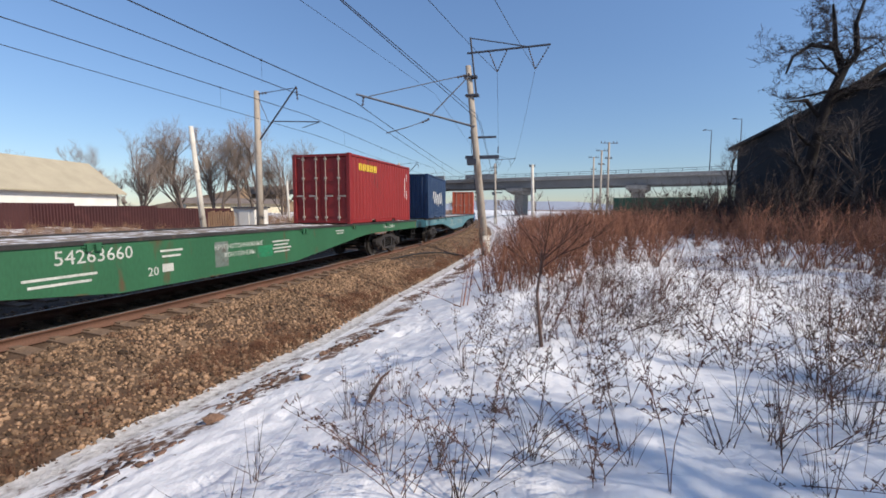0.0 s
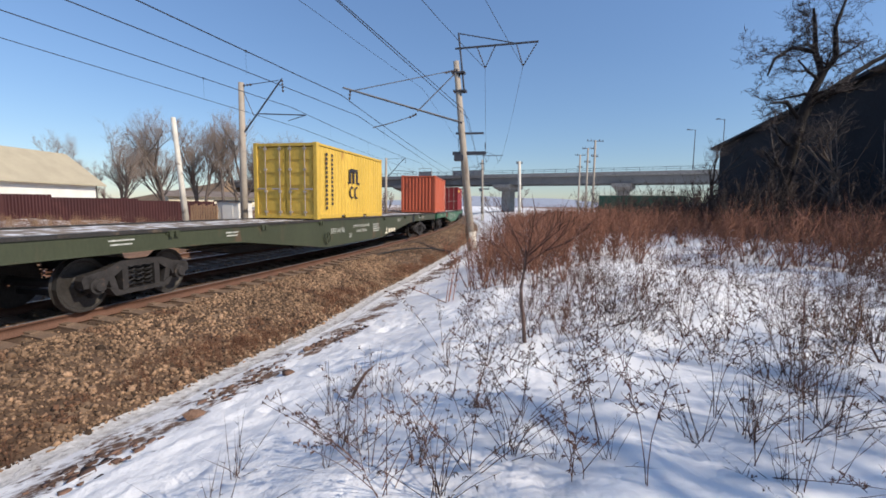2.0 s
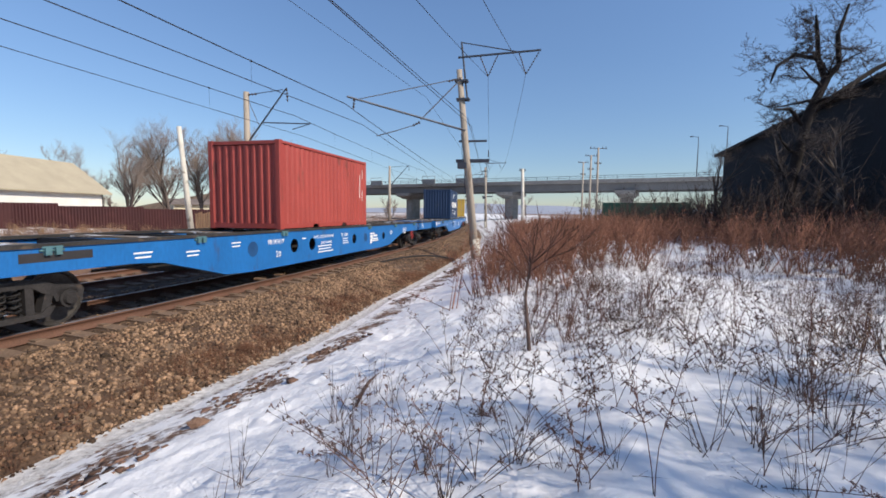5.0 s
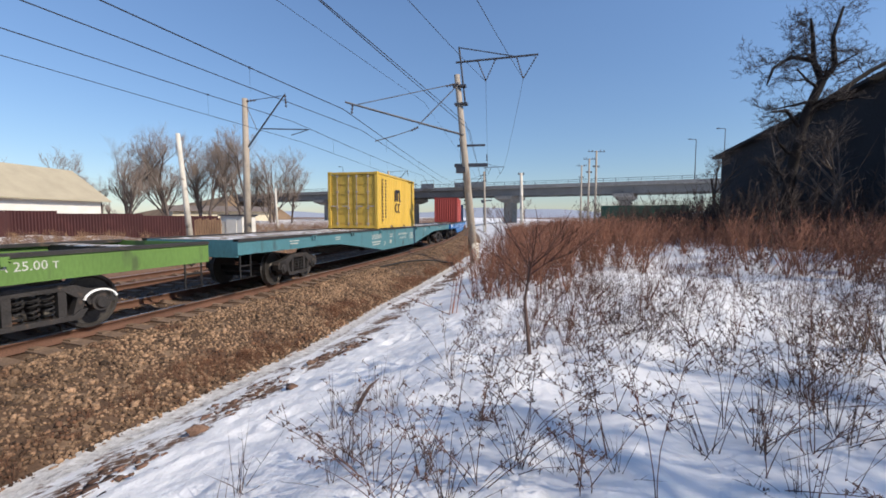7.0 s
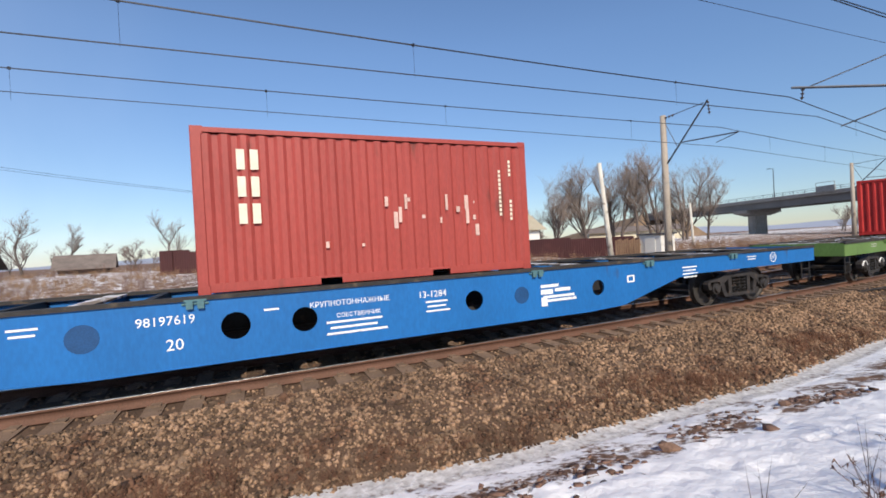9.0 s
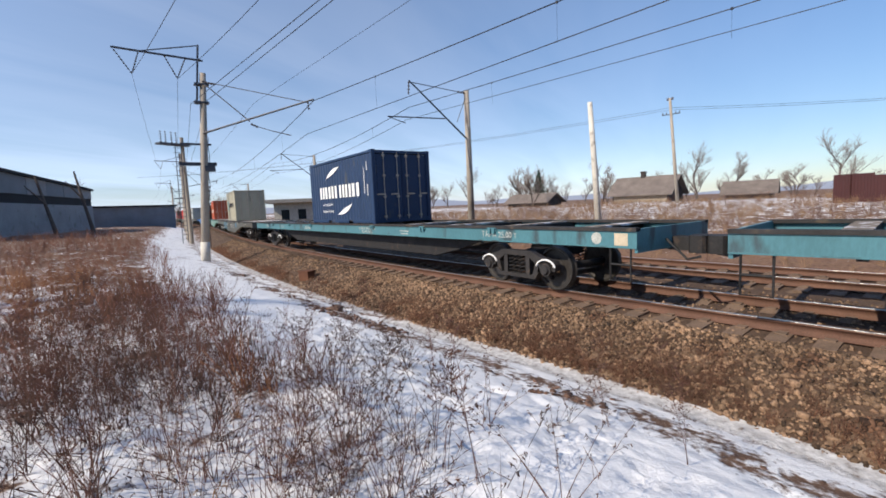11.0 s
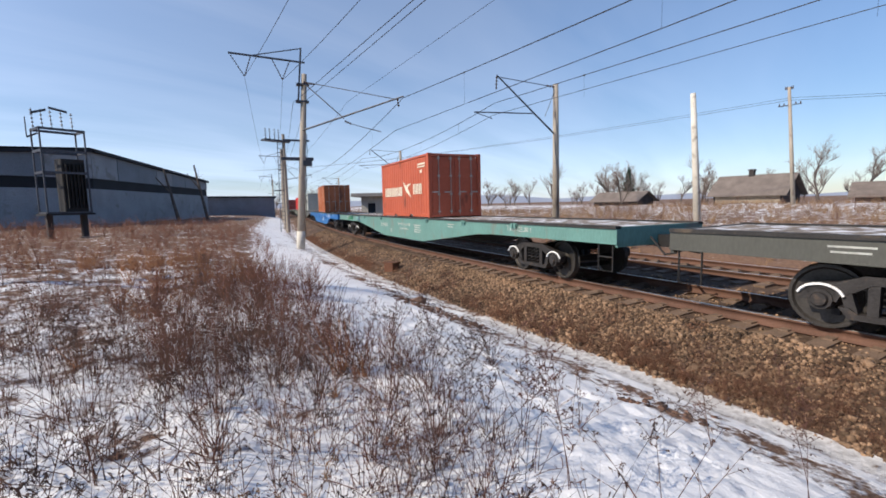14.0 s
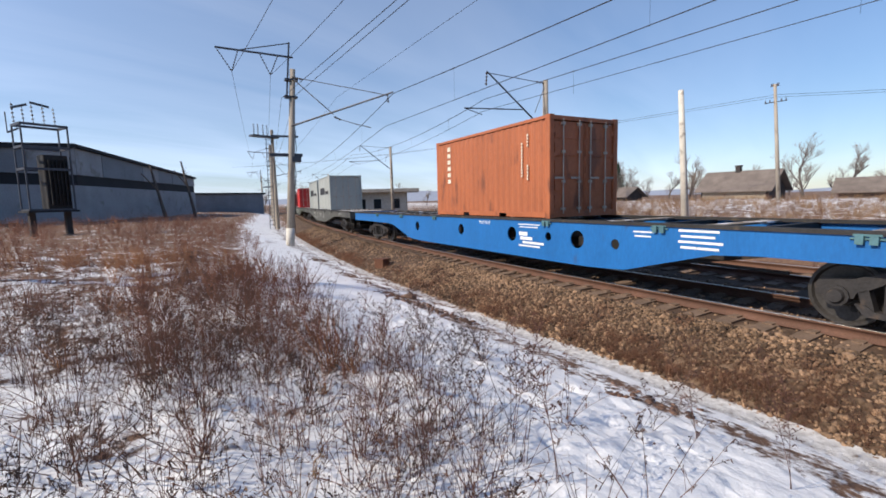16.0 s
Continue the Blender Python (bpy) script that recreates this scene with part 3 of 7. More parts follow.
def container_meshes(colour):
    if colour.name in CONTAINER_MESH:
        return CONTAINER_MESH[colour.name]
    fr = Mesher()
    hw, hl = CW / 2, CL / 2
    for sx in (-1, 1):
        for sy in (-1, 1):
            x, y = sx * (hw - 0.075), sy * (hl - 0.08)
            fr.box(x - 0.075, x + 0.075, y - 0.08, y + 0.08, 0.1, CH - 0.1, c=0.015)
        fr.box(sx * hw - (0.06 if sx > 0 else 0), sx * hw + (0 if sx > 0 else 0.06), -hl + 0.17, hl - 0.17, CH - 0.09, CH - 0.015)
        x0, x1 = (hw - 0.06, hw - 0.01) if sx > 0 else (-hw + 0.01, -hw + 0.06)
        for a, b in ((-hl + 0.17, -1.2), (-0.84, 0.84), (1.2, hl - 0.17)):
            fr.box(x0, x1, a, b, 0.02, 0.16)
        for a, b in ((-1.2, -0.84), (0.84, 1.2)):
            fr.box(x0, x1, a, b, 0.12, 0.16)
    for sy in (-1, 1):
        y0, y1 = (hl - 0.1, hl - 0.01) if sy > 0 else (-hl + 0.01, -hl + 0.1)
        fr.box(-hw + 0.15, hw - 0.15, y0, y1, 0.02, 0.17)
        fr.box(-hw + 0.15, hw - 0.15, y0, y1, CH - 0.12, CH - 0.02)
    ca = Mesher()
    ca.box(-0.085, 0.085, -0.09, 0.09, -0.06, 0.06, c=0.012)
    side = corrugated(CL - 0.32, CH - 0.25, 0.036, 0.278)
    end = corrugated(CW - 0.3, CH - 0.29, 0.046, 0.25, True)
    roof = corrugated(CL - 0.2, CW - 0.12, 0.02, 0.21)
    door = Mesher()
    dw = (CW - 0.3) / 2
    door.box(0.01, dw - 0.005, -0.03, 0.0, 0, CH - 0.3)
    for k in range(5):
        z = 0.12 + k * 0.44
        door.box(0.06, dw - 0.06, 0.0, 0.022, z, z + 0.3, c=0.0)
    rod = Mesher()
    rod.tube((0, 0.05, -0.04), (0, 0.05, CH - 0.24), 0.017, n=6)
    for z in (0.05, 0.75, 1.5, 2.2):
        rod.box(-0.05, 0.05, 0, 0.075, z, z + 0.07)
    rod.box(-0.02, 0.3, 0.05, 0.075, 0.85, 0.9)
    hinge = Mesher()
    for z in (0.2, 0.8, 1.4, 2.0):
        hinge.box(-0.06, 0.06, 0, 0.03, z, z + 0.12)
    floor_ = Mesher().box(-hw + 0.08, hw - 0.08, -hl + 0.12, hl - 0.12, 0.14, 0.17)
    out = {}
    for k, m in (("frame", fr), ("corner_casting", ca), ("side_panel", side), ("end_panel", end), ("roof_panel", roof), ("door", door), ("lock_rod", rod), ("hinge", hinge), ("floor_panel", floor_)):
        out[k] = m.mesh(k)
        out[k].materials.append(rod_pale if k == "lock_rod" else colour)
    CONTAINER_MESH[colour.name] = out
    return out


def container(colour, label, doors_at):
    """A twenty foot box; its middle lies over the origin, its underside at z 0."""
    t = thing("shipping_container", label, "shipping container", group="shipping containers on the train")
    ms = container_meshes(colour)
    hw, hl = CW / 2, CL / 2
    part("frame", ms["frame"], colour, t)
    part("floor_panel", ms["floor_panel"], colour, t)
    for sx, sy, z in [(a, b, c) for a in (-1, 1) for b in (-1, 1) for c in (0.06, CH - 0.06)]:
        part("corner_casting", ms["corner_casting"], colour, t).matrix_basis = pose(sx * (hw - 0.085), sy * (hl - 0.09), z)
    part("side_panel", ms["side_panel"], colour, t).matrix_basis = pose(hw - 0.012, 0, 0.14)
    part("side_panel", ms["side_panel"], colour, t).matrix_basis = pose(-hw + 0.012, 0, 0.14, 0, 0, 180)
    part("roof_panel", ms["roof_panel"], colour, t).matrix_basis = pose(hw - 0.06, 0, CH - 0.03, 0, -90, 0)
    turn = 0 if doors_at > 0 else 180
    part("end_panel", ms["end_panel"], colour, t).matrix_basis = pose(0, -(hl - 0.02) if doors_at > 0 else hl - 0.02, 0.15, 0, 0, 180 + turn)
    for k in (-1, 1):
        m = pose(0, (hl - 0.06) * (1 if doors_at > 0 else -1), 0.15, 0, 0, turn) @ (Matrix.Identity(4) if k > 0 else Matrix.Diagonal((-1, 1, 1, 1)))
        d = part("door", ms["door"], colour, t)
        d.matrix_basis = m
        for x in (0.2, 0.75):
            part("lock_rod", ms["lock_rod"], colour, d).matrix_basis = pose(x, 0, 0)
        part("hinge", ms["hinge"], colour, d).matrix_basis = pose(1.02, 0.0, 0)
    return t


FACE = CW / 2 - 0.002


def on_side(y, z, turn=0):
    """A pose on the camera's side of a container or wagon, text reading along the side."""
    return pose(FACE, y, z, 90, 0, 90) @ pose(0, 0, 0, 0, 0, turn)


def shapes(parent, rects, material, label, x=None, name="painted_mark"):
    """Painted blocks on the camera side: (y0, y1, z0, z1) each, as one mark."""
    m = Mesher()
    x = FACE if x is None else x
    for y0, y1, z0, z1 in rects:
        m.box(x - 0.004, x + 0.003, y0, y1, z0, z1)
    return tagged(part(name, m, material, parent, label), kind="stuff")


def sweep_mark(parent, cy, cz, ry, rz, a0, a1, thick, material, label, x=None):
    """A painted crescent."""
    x = FACE if x is None else x
    n = 14
    outer, inner = [], []
    for i in range(n + 1):
        a = radians(a0 + (a1 - a0) * i / n)
        k = thick * math.sin(math.pi * i / n)
        outer.append((cy + ry * math.cos(a), cz + rz * math.sin(a)))
        inner.append((cy + (ry - k) * math.cos(a), cz + (rz - k) * math.sin(a)))
    m = Mesher()
    v = [(x + 0.003, p[0], p[1]) for p in outer + inner]
    m.add(v, [(i, i + 1, n + 2 + i, n + 1 + i) for i in range(n)])
    return part("painted_mark", m, material, parent, label)


def block_row(y0, z0, widths, height, gap=0.06):
    """A row of plain blocks that stands for a maker's mark."""
    rects, y = [], y0
    for w in widths:
        rects.append((y, y + w * 0.34, z0, z0 + height))
        rects.append((y + w * 0.58, y + w * 0.92, z0, z0 + height))
        y += w + gap
    return rects


def code_marks(t, material, y=2.35, z=1.95):
    """The small upright rows of code marks near a container's end."""
    r = []
    for k in range(11):
        zz = z - k * 0.085
        r.append((y, y + 0.05, zz, zz + 0.06))
    for k in range(4):
        zz = z + 0.2 - k * 0.085
        r.append((y + 0.24, y + 0.29, zz, zz + 0.06))
    for k in range(5):
        zz = z - 0.6 - k * 0.085
        r.append((y + 0.24, y + 0.29, zz, zz + 0.06))
    shapes(t, r, material, "small rows of code marks")


# ---- wagons ----
PITCH = 27.03
BOGIE = 9.8
WAGON_MESH = {}


def bogie_meshes():
    if WAGON_MESH:
        return WAGON_MESH
    w = Mesher()
    n = 24
    prof = [(0.0, 0.11), (0.07, 0.11), (0.09, 0.17), (0.05, 0.2), (0.06, 0.4), (0.1, 0.43), (0.1, 0.475), (0.0, 0.475), (-0.03, 0.5), (-0.035, 0.45), (-0.02, 0.4), (0.0, 0.2)]
    ring = [(d, r * math.cos(2 * math.pi * i / n), r * math.sin(2 * math.pi * i / n)) for i in range(n) for d, r in prof]
    k = len(prof)
    w.add(ring, [(i * k + j, i * k + (j + 1) % k, ((i + 1) % n) * k + (j + 1) % k, ((i + 1) % n) * k + j) for i in range(n) for j in range(k)])
    WAGON_MESH["wheel"] = w.mesh("wheel")
    WAGON_MESH["wheel"].materials.append(wheel_steel)
    ax = Mesher().tube((-1.1, 0, 0), (1.1, 0, 0), 0.08, n=10)
    WAGON_MESH["axle"] = ax.mesh("axle")
    WAGON_MESH["axle"].materials.append(steel_dark)
    f = Mesher()
    top = [(-1.2, 0.12), (-1.15, 0.2), (-0.75, 0.26), (-0.45, 0.38), (0.45, 0.38), (0.75, 0.26), (1.15, 0.2), (1.2, 0.12), (1.17, -0.02), (0.74, -0.02), (0.7, 0.08), (0.55, 0.14), (0.38, 0.26), (-0.38, 0.26), (-0.55, 0.14), (-0.7, 0.08), (-0.74, -0.02), (-1.17, -0.02)]
    f.slab(top, "x", 0.0, 0.16)
    f.slab([(-0.6, -0.24), (0.6, -0.24), (0.72, -0.08), (0.6, -0.08), (0.5, -0.16), (-0.5, -0.16), (-0.6, -0.08), (-0.72, -0.08)], "x", 0.0, 0.18)
    for s in (-1, 1):
        f.slab([(s * 0.42, 0.28), (s * 0.3, 0.28), (s * 0.3, -0.2), (s * 0.42, -0.2)], "x", 0.01, 0.15)
        f.slab([(s * 0.72, 0.16), (s * 0.6, 0.18), (s * 0.5, -0.18), (s * 0.64, -0.14)], "x", 0.01, 0.15)
    WAGON_MESH["side_frame"] = f.mesh("side_frame")
    WAGON_MESH["side_frame"].materials.append(cast_iron)
    b = Mesher()
    b.tube((0, 0, 0), (0.19, 0, 0), 0.15, 0.15, 12).tube((0.19, 0, 0), (0.24, 0, 0), 0.11, 0.09, 12)
    b.box(-0.02, 0.16, -0.17, 0.17, 0.06, 0.17)
    WAGON_MESH["axle_box"] = b.mesh("axle_box")
    WAGON_MESH["axle_box"].materials.append(cast_iron)
    c = Mesher()
    pts = [(0.07 * math.cos(a), 0.07 * math.sin(a), -0.16 + 0.42 * i / 60) for i, a in ((i, i * math.pi / 6) for i in range(61))]
    c.path(pts, 0.017, 4)
    WAGON_MESH["spring"] = c.mesh("spring")
    WAGON_MESH["spring"].materials.append(steel_dark)
    o = Mesher().slab([(-1.02, 0.12), (1.02, 0.12), (1.02, 0.3), (0.4, 0.36), (-0.4, 0.36), (-1.02, 0.3)], "y", -0.2, 0.2)
    o.box(-0.9, 0.9, -0.85, -0.75, -0.25, -0.15).box(-0.9, 0.9, 0.75, 0.85, -0.25, -0.15)
    WAGON_MESH["bolster"] = o.mesh("bolster")
    WAGON_MESH["bolster"].materials.append(steel_dark)
    return WAGON_MESH


def bogie(wagon, y, turn):
    ms = bogie_meshes()
    b = part("bogie", ms["bolster"], steel_dark, wagon, "dark cast steel two-axle bogie")
    b.matrix_basis = pose(0, y, 0.475, 0, 0, turn)
    for sx in (-1, 1):
        flip = Matrix.Identity(4) if sx > 0 else Matrix.Diagonal((-1, 1, 1, 1))
        part("side_frame", ms["side_frame"], cast_iron, b).matrix_basis = pose(sx * 0.98, 0, 0) @ flip
        for sy in (-0.925, 0.925):
            part("wheel", ms["wheel"], wheel_steel, b).matrix_basis = pose(sx * 0.76, sy, 0) @ flip
            part("axle_box", ms["axle_box"], cast_iron, b).matrix_basis = pose(sx * 0.98, sy, 0) @ flip
        for sy in (-0.2, 0, 0.2):
            part("spring", ms["spring"], steel_dark, b).matrix_basis = pose(sx * 1.06, sy, 0)
    for sy in (-0.925, 0.925):
        part("axle", ms["axle"], steel_dark, b).matrix_basis = pose(0, sy, 0)


DECK = 1.4
SIDE = 1.34
HL = 12.85


def side_outline(style):
    """The outline (y, z) of a wagon's side beam."""
    if "holes" in style:
        half = [(HL, DECK - 0.02), (HL, 1.0), (7.9, 0.98), (7.2, 0.93), (5.4, 0.45), (4.4, 0.4)]
    elif style == "belly":
        half = [(HL, DECK - 0.02), (HL, 1.06), (8.0, 1.03), (7.0, 0.98), (2.6, 0.46)]
    else:
        half = [(HL, DECK - 0.02), (HL, 1.08)]
    return half + [(-y, z) for y, z in reversed(half)]


def plate_with_holes(outline, holes, x0, x1):
    """A plate along y and z with round holes through it."""
    bm = bmesh.new()
    edges = []
    loops = [outline] + [[(cy + r * math.cos(2 * math.pi * i / 20), cz + r * math.sin(2 * math.pi * i / 20)) for i in range(20)] for cy, cz, r in holes]
    for lp in loops:
        vs = [bm.verts.new((x0, y, z)) for y, z in lp]
        edges += [bm.edges.new((vs[i], vs[(i + 1) % len(vs)])) for i in range(len(vs))]
    bmesh.ops.triangle_fill(bm, use_beauty=True, edges=edges)
    geo = bmesh.ops.extrude_face_region(bm, geom=list(bm.faces))
    bmesh.ops.translate(bm, vec=(x1 - x0, 0, 0), verts=[g for g in geo["geom"] if isinstance(g, bmesh.types.BMVert)])
    bmesh.ops.recalc_face_normals(bm, faces=bm.faces)
    me = bpy.data.meshes.new("side_beam")
    bm.to_mesh(me)
    bm.free()
    return me


HOLES = [(-2.53, 0.92, 0.21), (-1.51, 0.9, 0.2), (1.61, 0.9, 0.19), (4.67, 0.88, 0.17)]
HOLES_B = [(-4.6, 0.95, 0.18), (-1.16, 0.97, 0.18), (1.62, 0.97, 0.2), (3.11, 0.98, 0.11), (4.09, 0.97, 0.21), (5.17, 0.94, 0.11)]
HOLES_C = [(-3.92, 0.91, 0.2), (-2.39, 0.9, 0.1), (-0.86, 0.88, 0.2), (2.1, 0.89, 0.21), (3.85, 0.93, 0.09)]
BODY = {}


def wagon(colour, label, style, trim=None):
    t = thing("container_flat_wagon", label, "railway wagon", group="wagons of the train")
    key = (colour.name, style)
    if key not in BODY:
        ms = {}
        holes = {"holes": HOLES, "fewer_holes": HOLES_B, "small_holes": HOLES_C}.get(style, [])
        ms["side_beam"] = plate_with_holes(side_outline(style), holes, SIDE - 0.03, SIDE)
        fl = Mesher()
        out = side_outline(style)
        ms["top_flange"] = Mesher().box(SIDE - 0.12, SIDE + 0.03, -HL, HL, DECK - 0.045, DECK + 0.02).mesh("top_flange")
        low = [p for p in out if p[1] < DECK - 0.1]
        for a, b in zip(low, low[1:]):
            fl.slab([a, b, (b[0], b[1] - 0.025), (a[0], a[1] - 0.025)], "x", SIDE - 0.14, SIDE + 0.005)
        ms["flange"] = fl.mesh("flange")
        en = Mesher().box(-SIDE + 0.03, SIDE - 0.03, HL - 0.06, HL, 0.98, DECK)
        ms["end_beam"] = en.mesh("end_beam")
        un = Mesher()
        # dark plates added under low wagons to stand in for the shade below deck
        if style == "low":
            for sx in (-0.95, 0.85):
                un.slab([(9.0, 1.2), (7.5, 0.75), (6.3, 0.5), (-6.3, 0.5), (-7.5, 0.75), (-9.0, 1.2)], "x", sx, sx + 0.1)
        un.slab([(HL - 0.1, 1.25), (HL - 0.1, 0.95), (8, 0.9), (6, 0.52), (-6, 0.52), (-8, 0.9), (-HL + 0.1, 0.95), (-HL + 0.1, 1.25)], "x", -0.28, 0.28)
        ms["crossbar"] = Mesher().box(-SIDE + 0.05, SIDE - 0.05, -0.06, 0.06, 1.02, DECK - 0.03).mesh("crossbar")
        ms["air_reservoir"] = Mesher().tube((0.75, -0.5, 0.66), (0.75, -0.4, 0.66), 0.13, 0.19, 12).tube((0.75, -0.4, 0.66), (0.75, 0.4, 0.66), 0.19, 0.19, 12).tube((0.75, 0.4, 0.66), (0.75, 0.5, 0.66), 0.19, 0.13, 12).mesh("air_reservoir")
        ms["brake_box"] = Mesher().box(-0.9, -0.5, 0.2, 1.4, 0.55, 0.9, c=0.03).mesh("brake_box")
        ms["brake_rod"] = Mesher().tube((0.55, -8, 0.8), (0.55, 8, 0.62), 0.03).mesh("brake_rod")
        ms["underframe"] = un.mesh("underframe")
        dk = Mesher()
        if style != "belly":
            for y in np.arange(-11.5, 11.6, 2.3):
                dk.box(-SIDE + 0.05, SIDE - 0.05, y - 0.16, y + 0.16, DECK - 0.05, DECK - 0.01)
        else:
            dk.box(-SIDE + 0.13, SIDE - 0.13, -HL + 0.1, HL - 0.1, DECK - 0.06, DECK - 0.015)
        ms["deck"] = dk.mesh("deck")
        lk = Mesher()
        lk.box(-0.25, 0.25, -0.22, 0.06, -0.02, 0.03).box(-0.2, -0.05, -0.05, 0.1, -0.2, 0.0).box(0.05, 0.2, -0.05, 0.1, -0.2, 0.0).tube((-0.3, 0.02, -0.08), (0.3, 0.02, -0.08), 0.03)
        ms["container_lock"] = lk.mesh("container_lock")
        st = Mesher()
        st.path([(0, -0.2, 0), (0, -0.2, -0.6), (0, 0.2, -0.6), (0, 0.2, 0)], 0.02).path([(0, -0.2, -0.3), (0, 0.2, -0.3)], 0.02)
        ms["step"] = st.mesh("step")
        cp = Mesher()
        cp.box(-0.12, 0.12, 0, 0.45, -0.13, 0.13).box(-0.2, 0.22, 0.42, 0.72, -0.16, 0.16, c=0.05).path([(0.35, 0.1, 0.1), (0.4, 0.5, -0.25), (0.3, 0.7, -0.2)], 0.025)
        ms["coupler"] = cp.mesh("coupler")
        hw = Mesher()
        n = 18
        ring = [(0.0, 0.2 * math.cos(2 * math.pi * i / n), 0.2 * math.sin(2 * math.pi * i / n)) for i in range(n + 1)]
        hw.path(ring, 0.022, 5)
        for a in range(4):
            hw.tube((0, 0, 0), (0, 0.2 * math.cos(a * 1.571 + 0.4), 0.2 * math.sin(a * 1.571 + 0.4)), 0.016)
        ms["handwheel"] = hw.mesh("handwheel")
        for k, m in (("side_beam", colour), ("flange", colour), ("top_flange", mat("dirty_black_flange", (0.03, 0.028, 0.027), 0.75, 0, 0.4, 2, 25, 0.2, (0.09, 0.07, 0.05), 0.3)), ("end_beam", colour), ("underframe", steel_dark), ("crossbar", steel_dark), ("air_reservoir", steel_dark), ("brake_box", steel_dark), ("brake_rod", steel_dark), ("deck", wood_floor), ("container_lock", trim or colour), ("step", steel_dark), ("coupler", steel_dark), ("handwheel", mat("red_handwheel", (0.3, 0.03, 0.025), 0.6))):
            ms[k].materials.append(m)
        BODY[key] = ms
    ms = BODY[key]
    flip = Matrix.Diagonal((-1, 1, 1, 1))
    for m in (Matrix.Identity(4), flip):
        part("side_beam", ms["side_beam"], colour, t).matrix_basis = m
        part("flange", ms["flange"], colour, t).matrix_basis = m
        part("top_flange", ms["top_flange"], steel_dark, t, "grimy black top flange").matrix_basis = m
    part("end_beam", ms["end_beam"], colour, t)
    part("end_beam", ms["end_beam"], colour, t).matrix_basis = pose(0, 0, 0, 0, 0, 180)
    part("underframe", ms["underframe"], steel_dark, t, "black centre sill, with shade-filling side plates on low wagons")
    for y in np.arange(-11.4, 11.5, 1.9):
        part("crossbar", ms["crossbar"], steel_dark, t).matrix_basis = pose(0, y, 0)
    for y in (-3.4, 2.2):
        part("air_reservoir", ms["air_reservoir"], steel_dark, t, "dark rounded air reservoir").matrix_basis = pose(0, y, 0)
    part("brake_box", ms["brake_box"], steel_dark, t)
    part("brake_rod", ms["brake_rod"], steel_dark, t)
    tagged(part("deck", ms["deck"], wood_floor, t, "worn deck with blown snow"), kind="stuff")
    for y in (-9.2, -6.2, -3.06, 3.06, 6.2, 9.2):
        part("container_lock", ms["container_lock"], colour, t).matrix_basis = pose(SIDE, y, DECK - 0.04, 0, 0, -90) @ Matrix.Scale(0.6, 4)
    for sy in (-1, 1):
        part("step", ms["step"], colour, t).matrix_basis = pose(SIDE - 0.06, sy * (HL - 0.35), 1.05)
        part("coupler", ms["coupler"], steel_dark, t, "grey automatic coupler").matrix_basis = pose(0, sy * (HL - 0.1), 1.06, 0, 0, 0 if sy > 0 else 180)
        bogie(t, sy * BOGIE, -2.2 * sy)
    return t


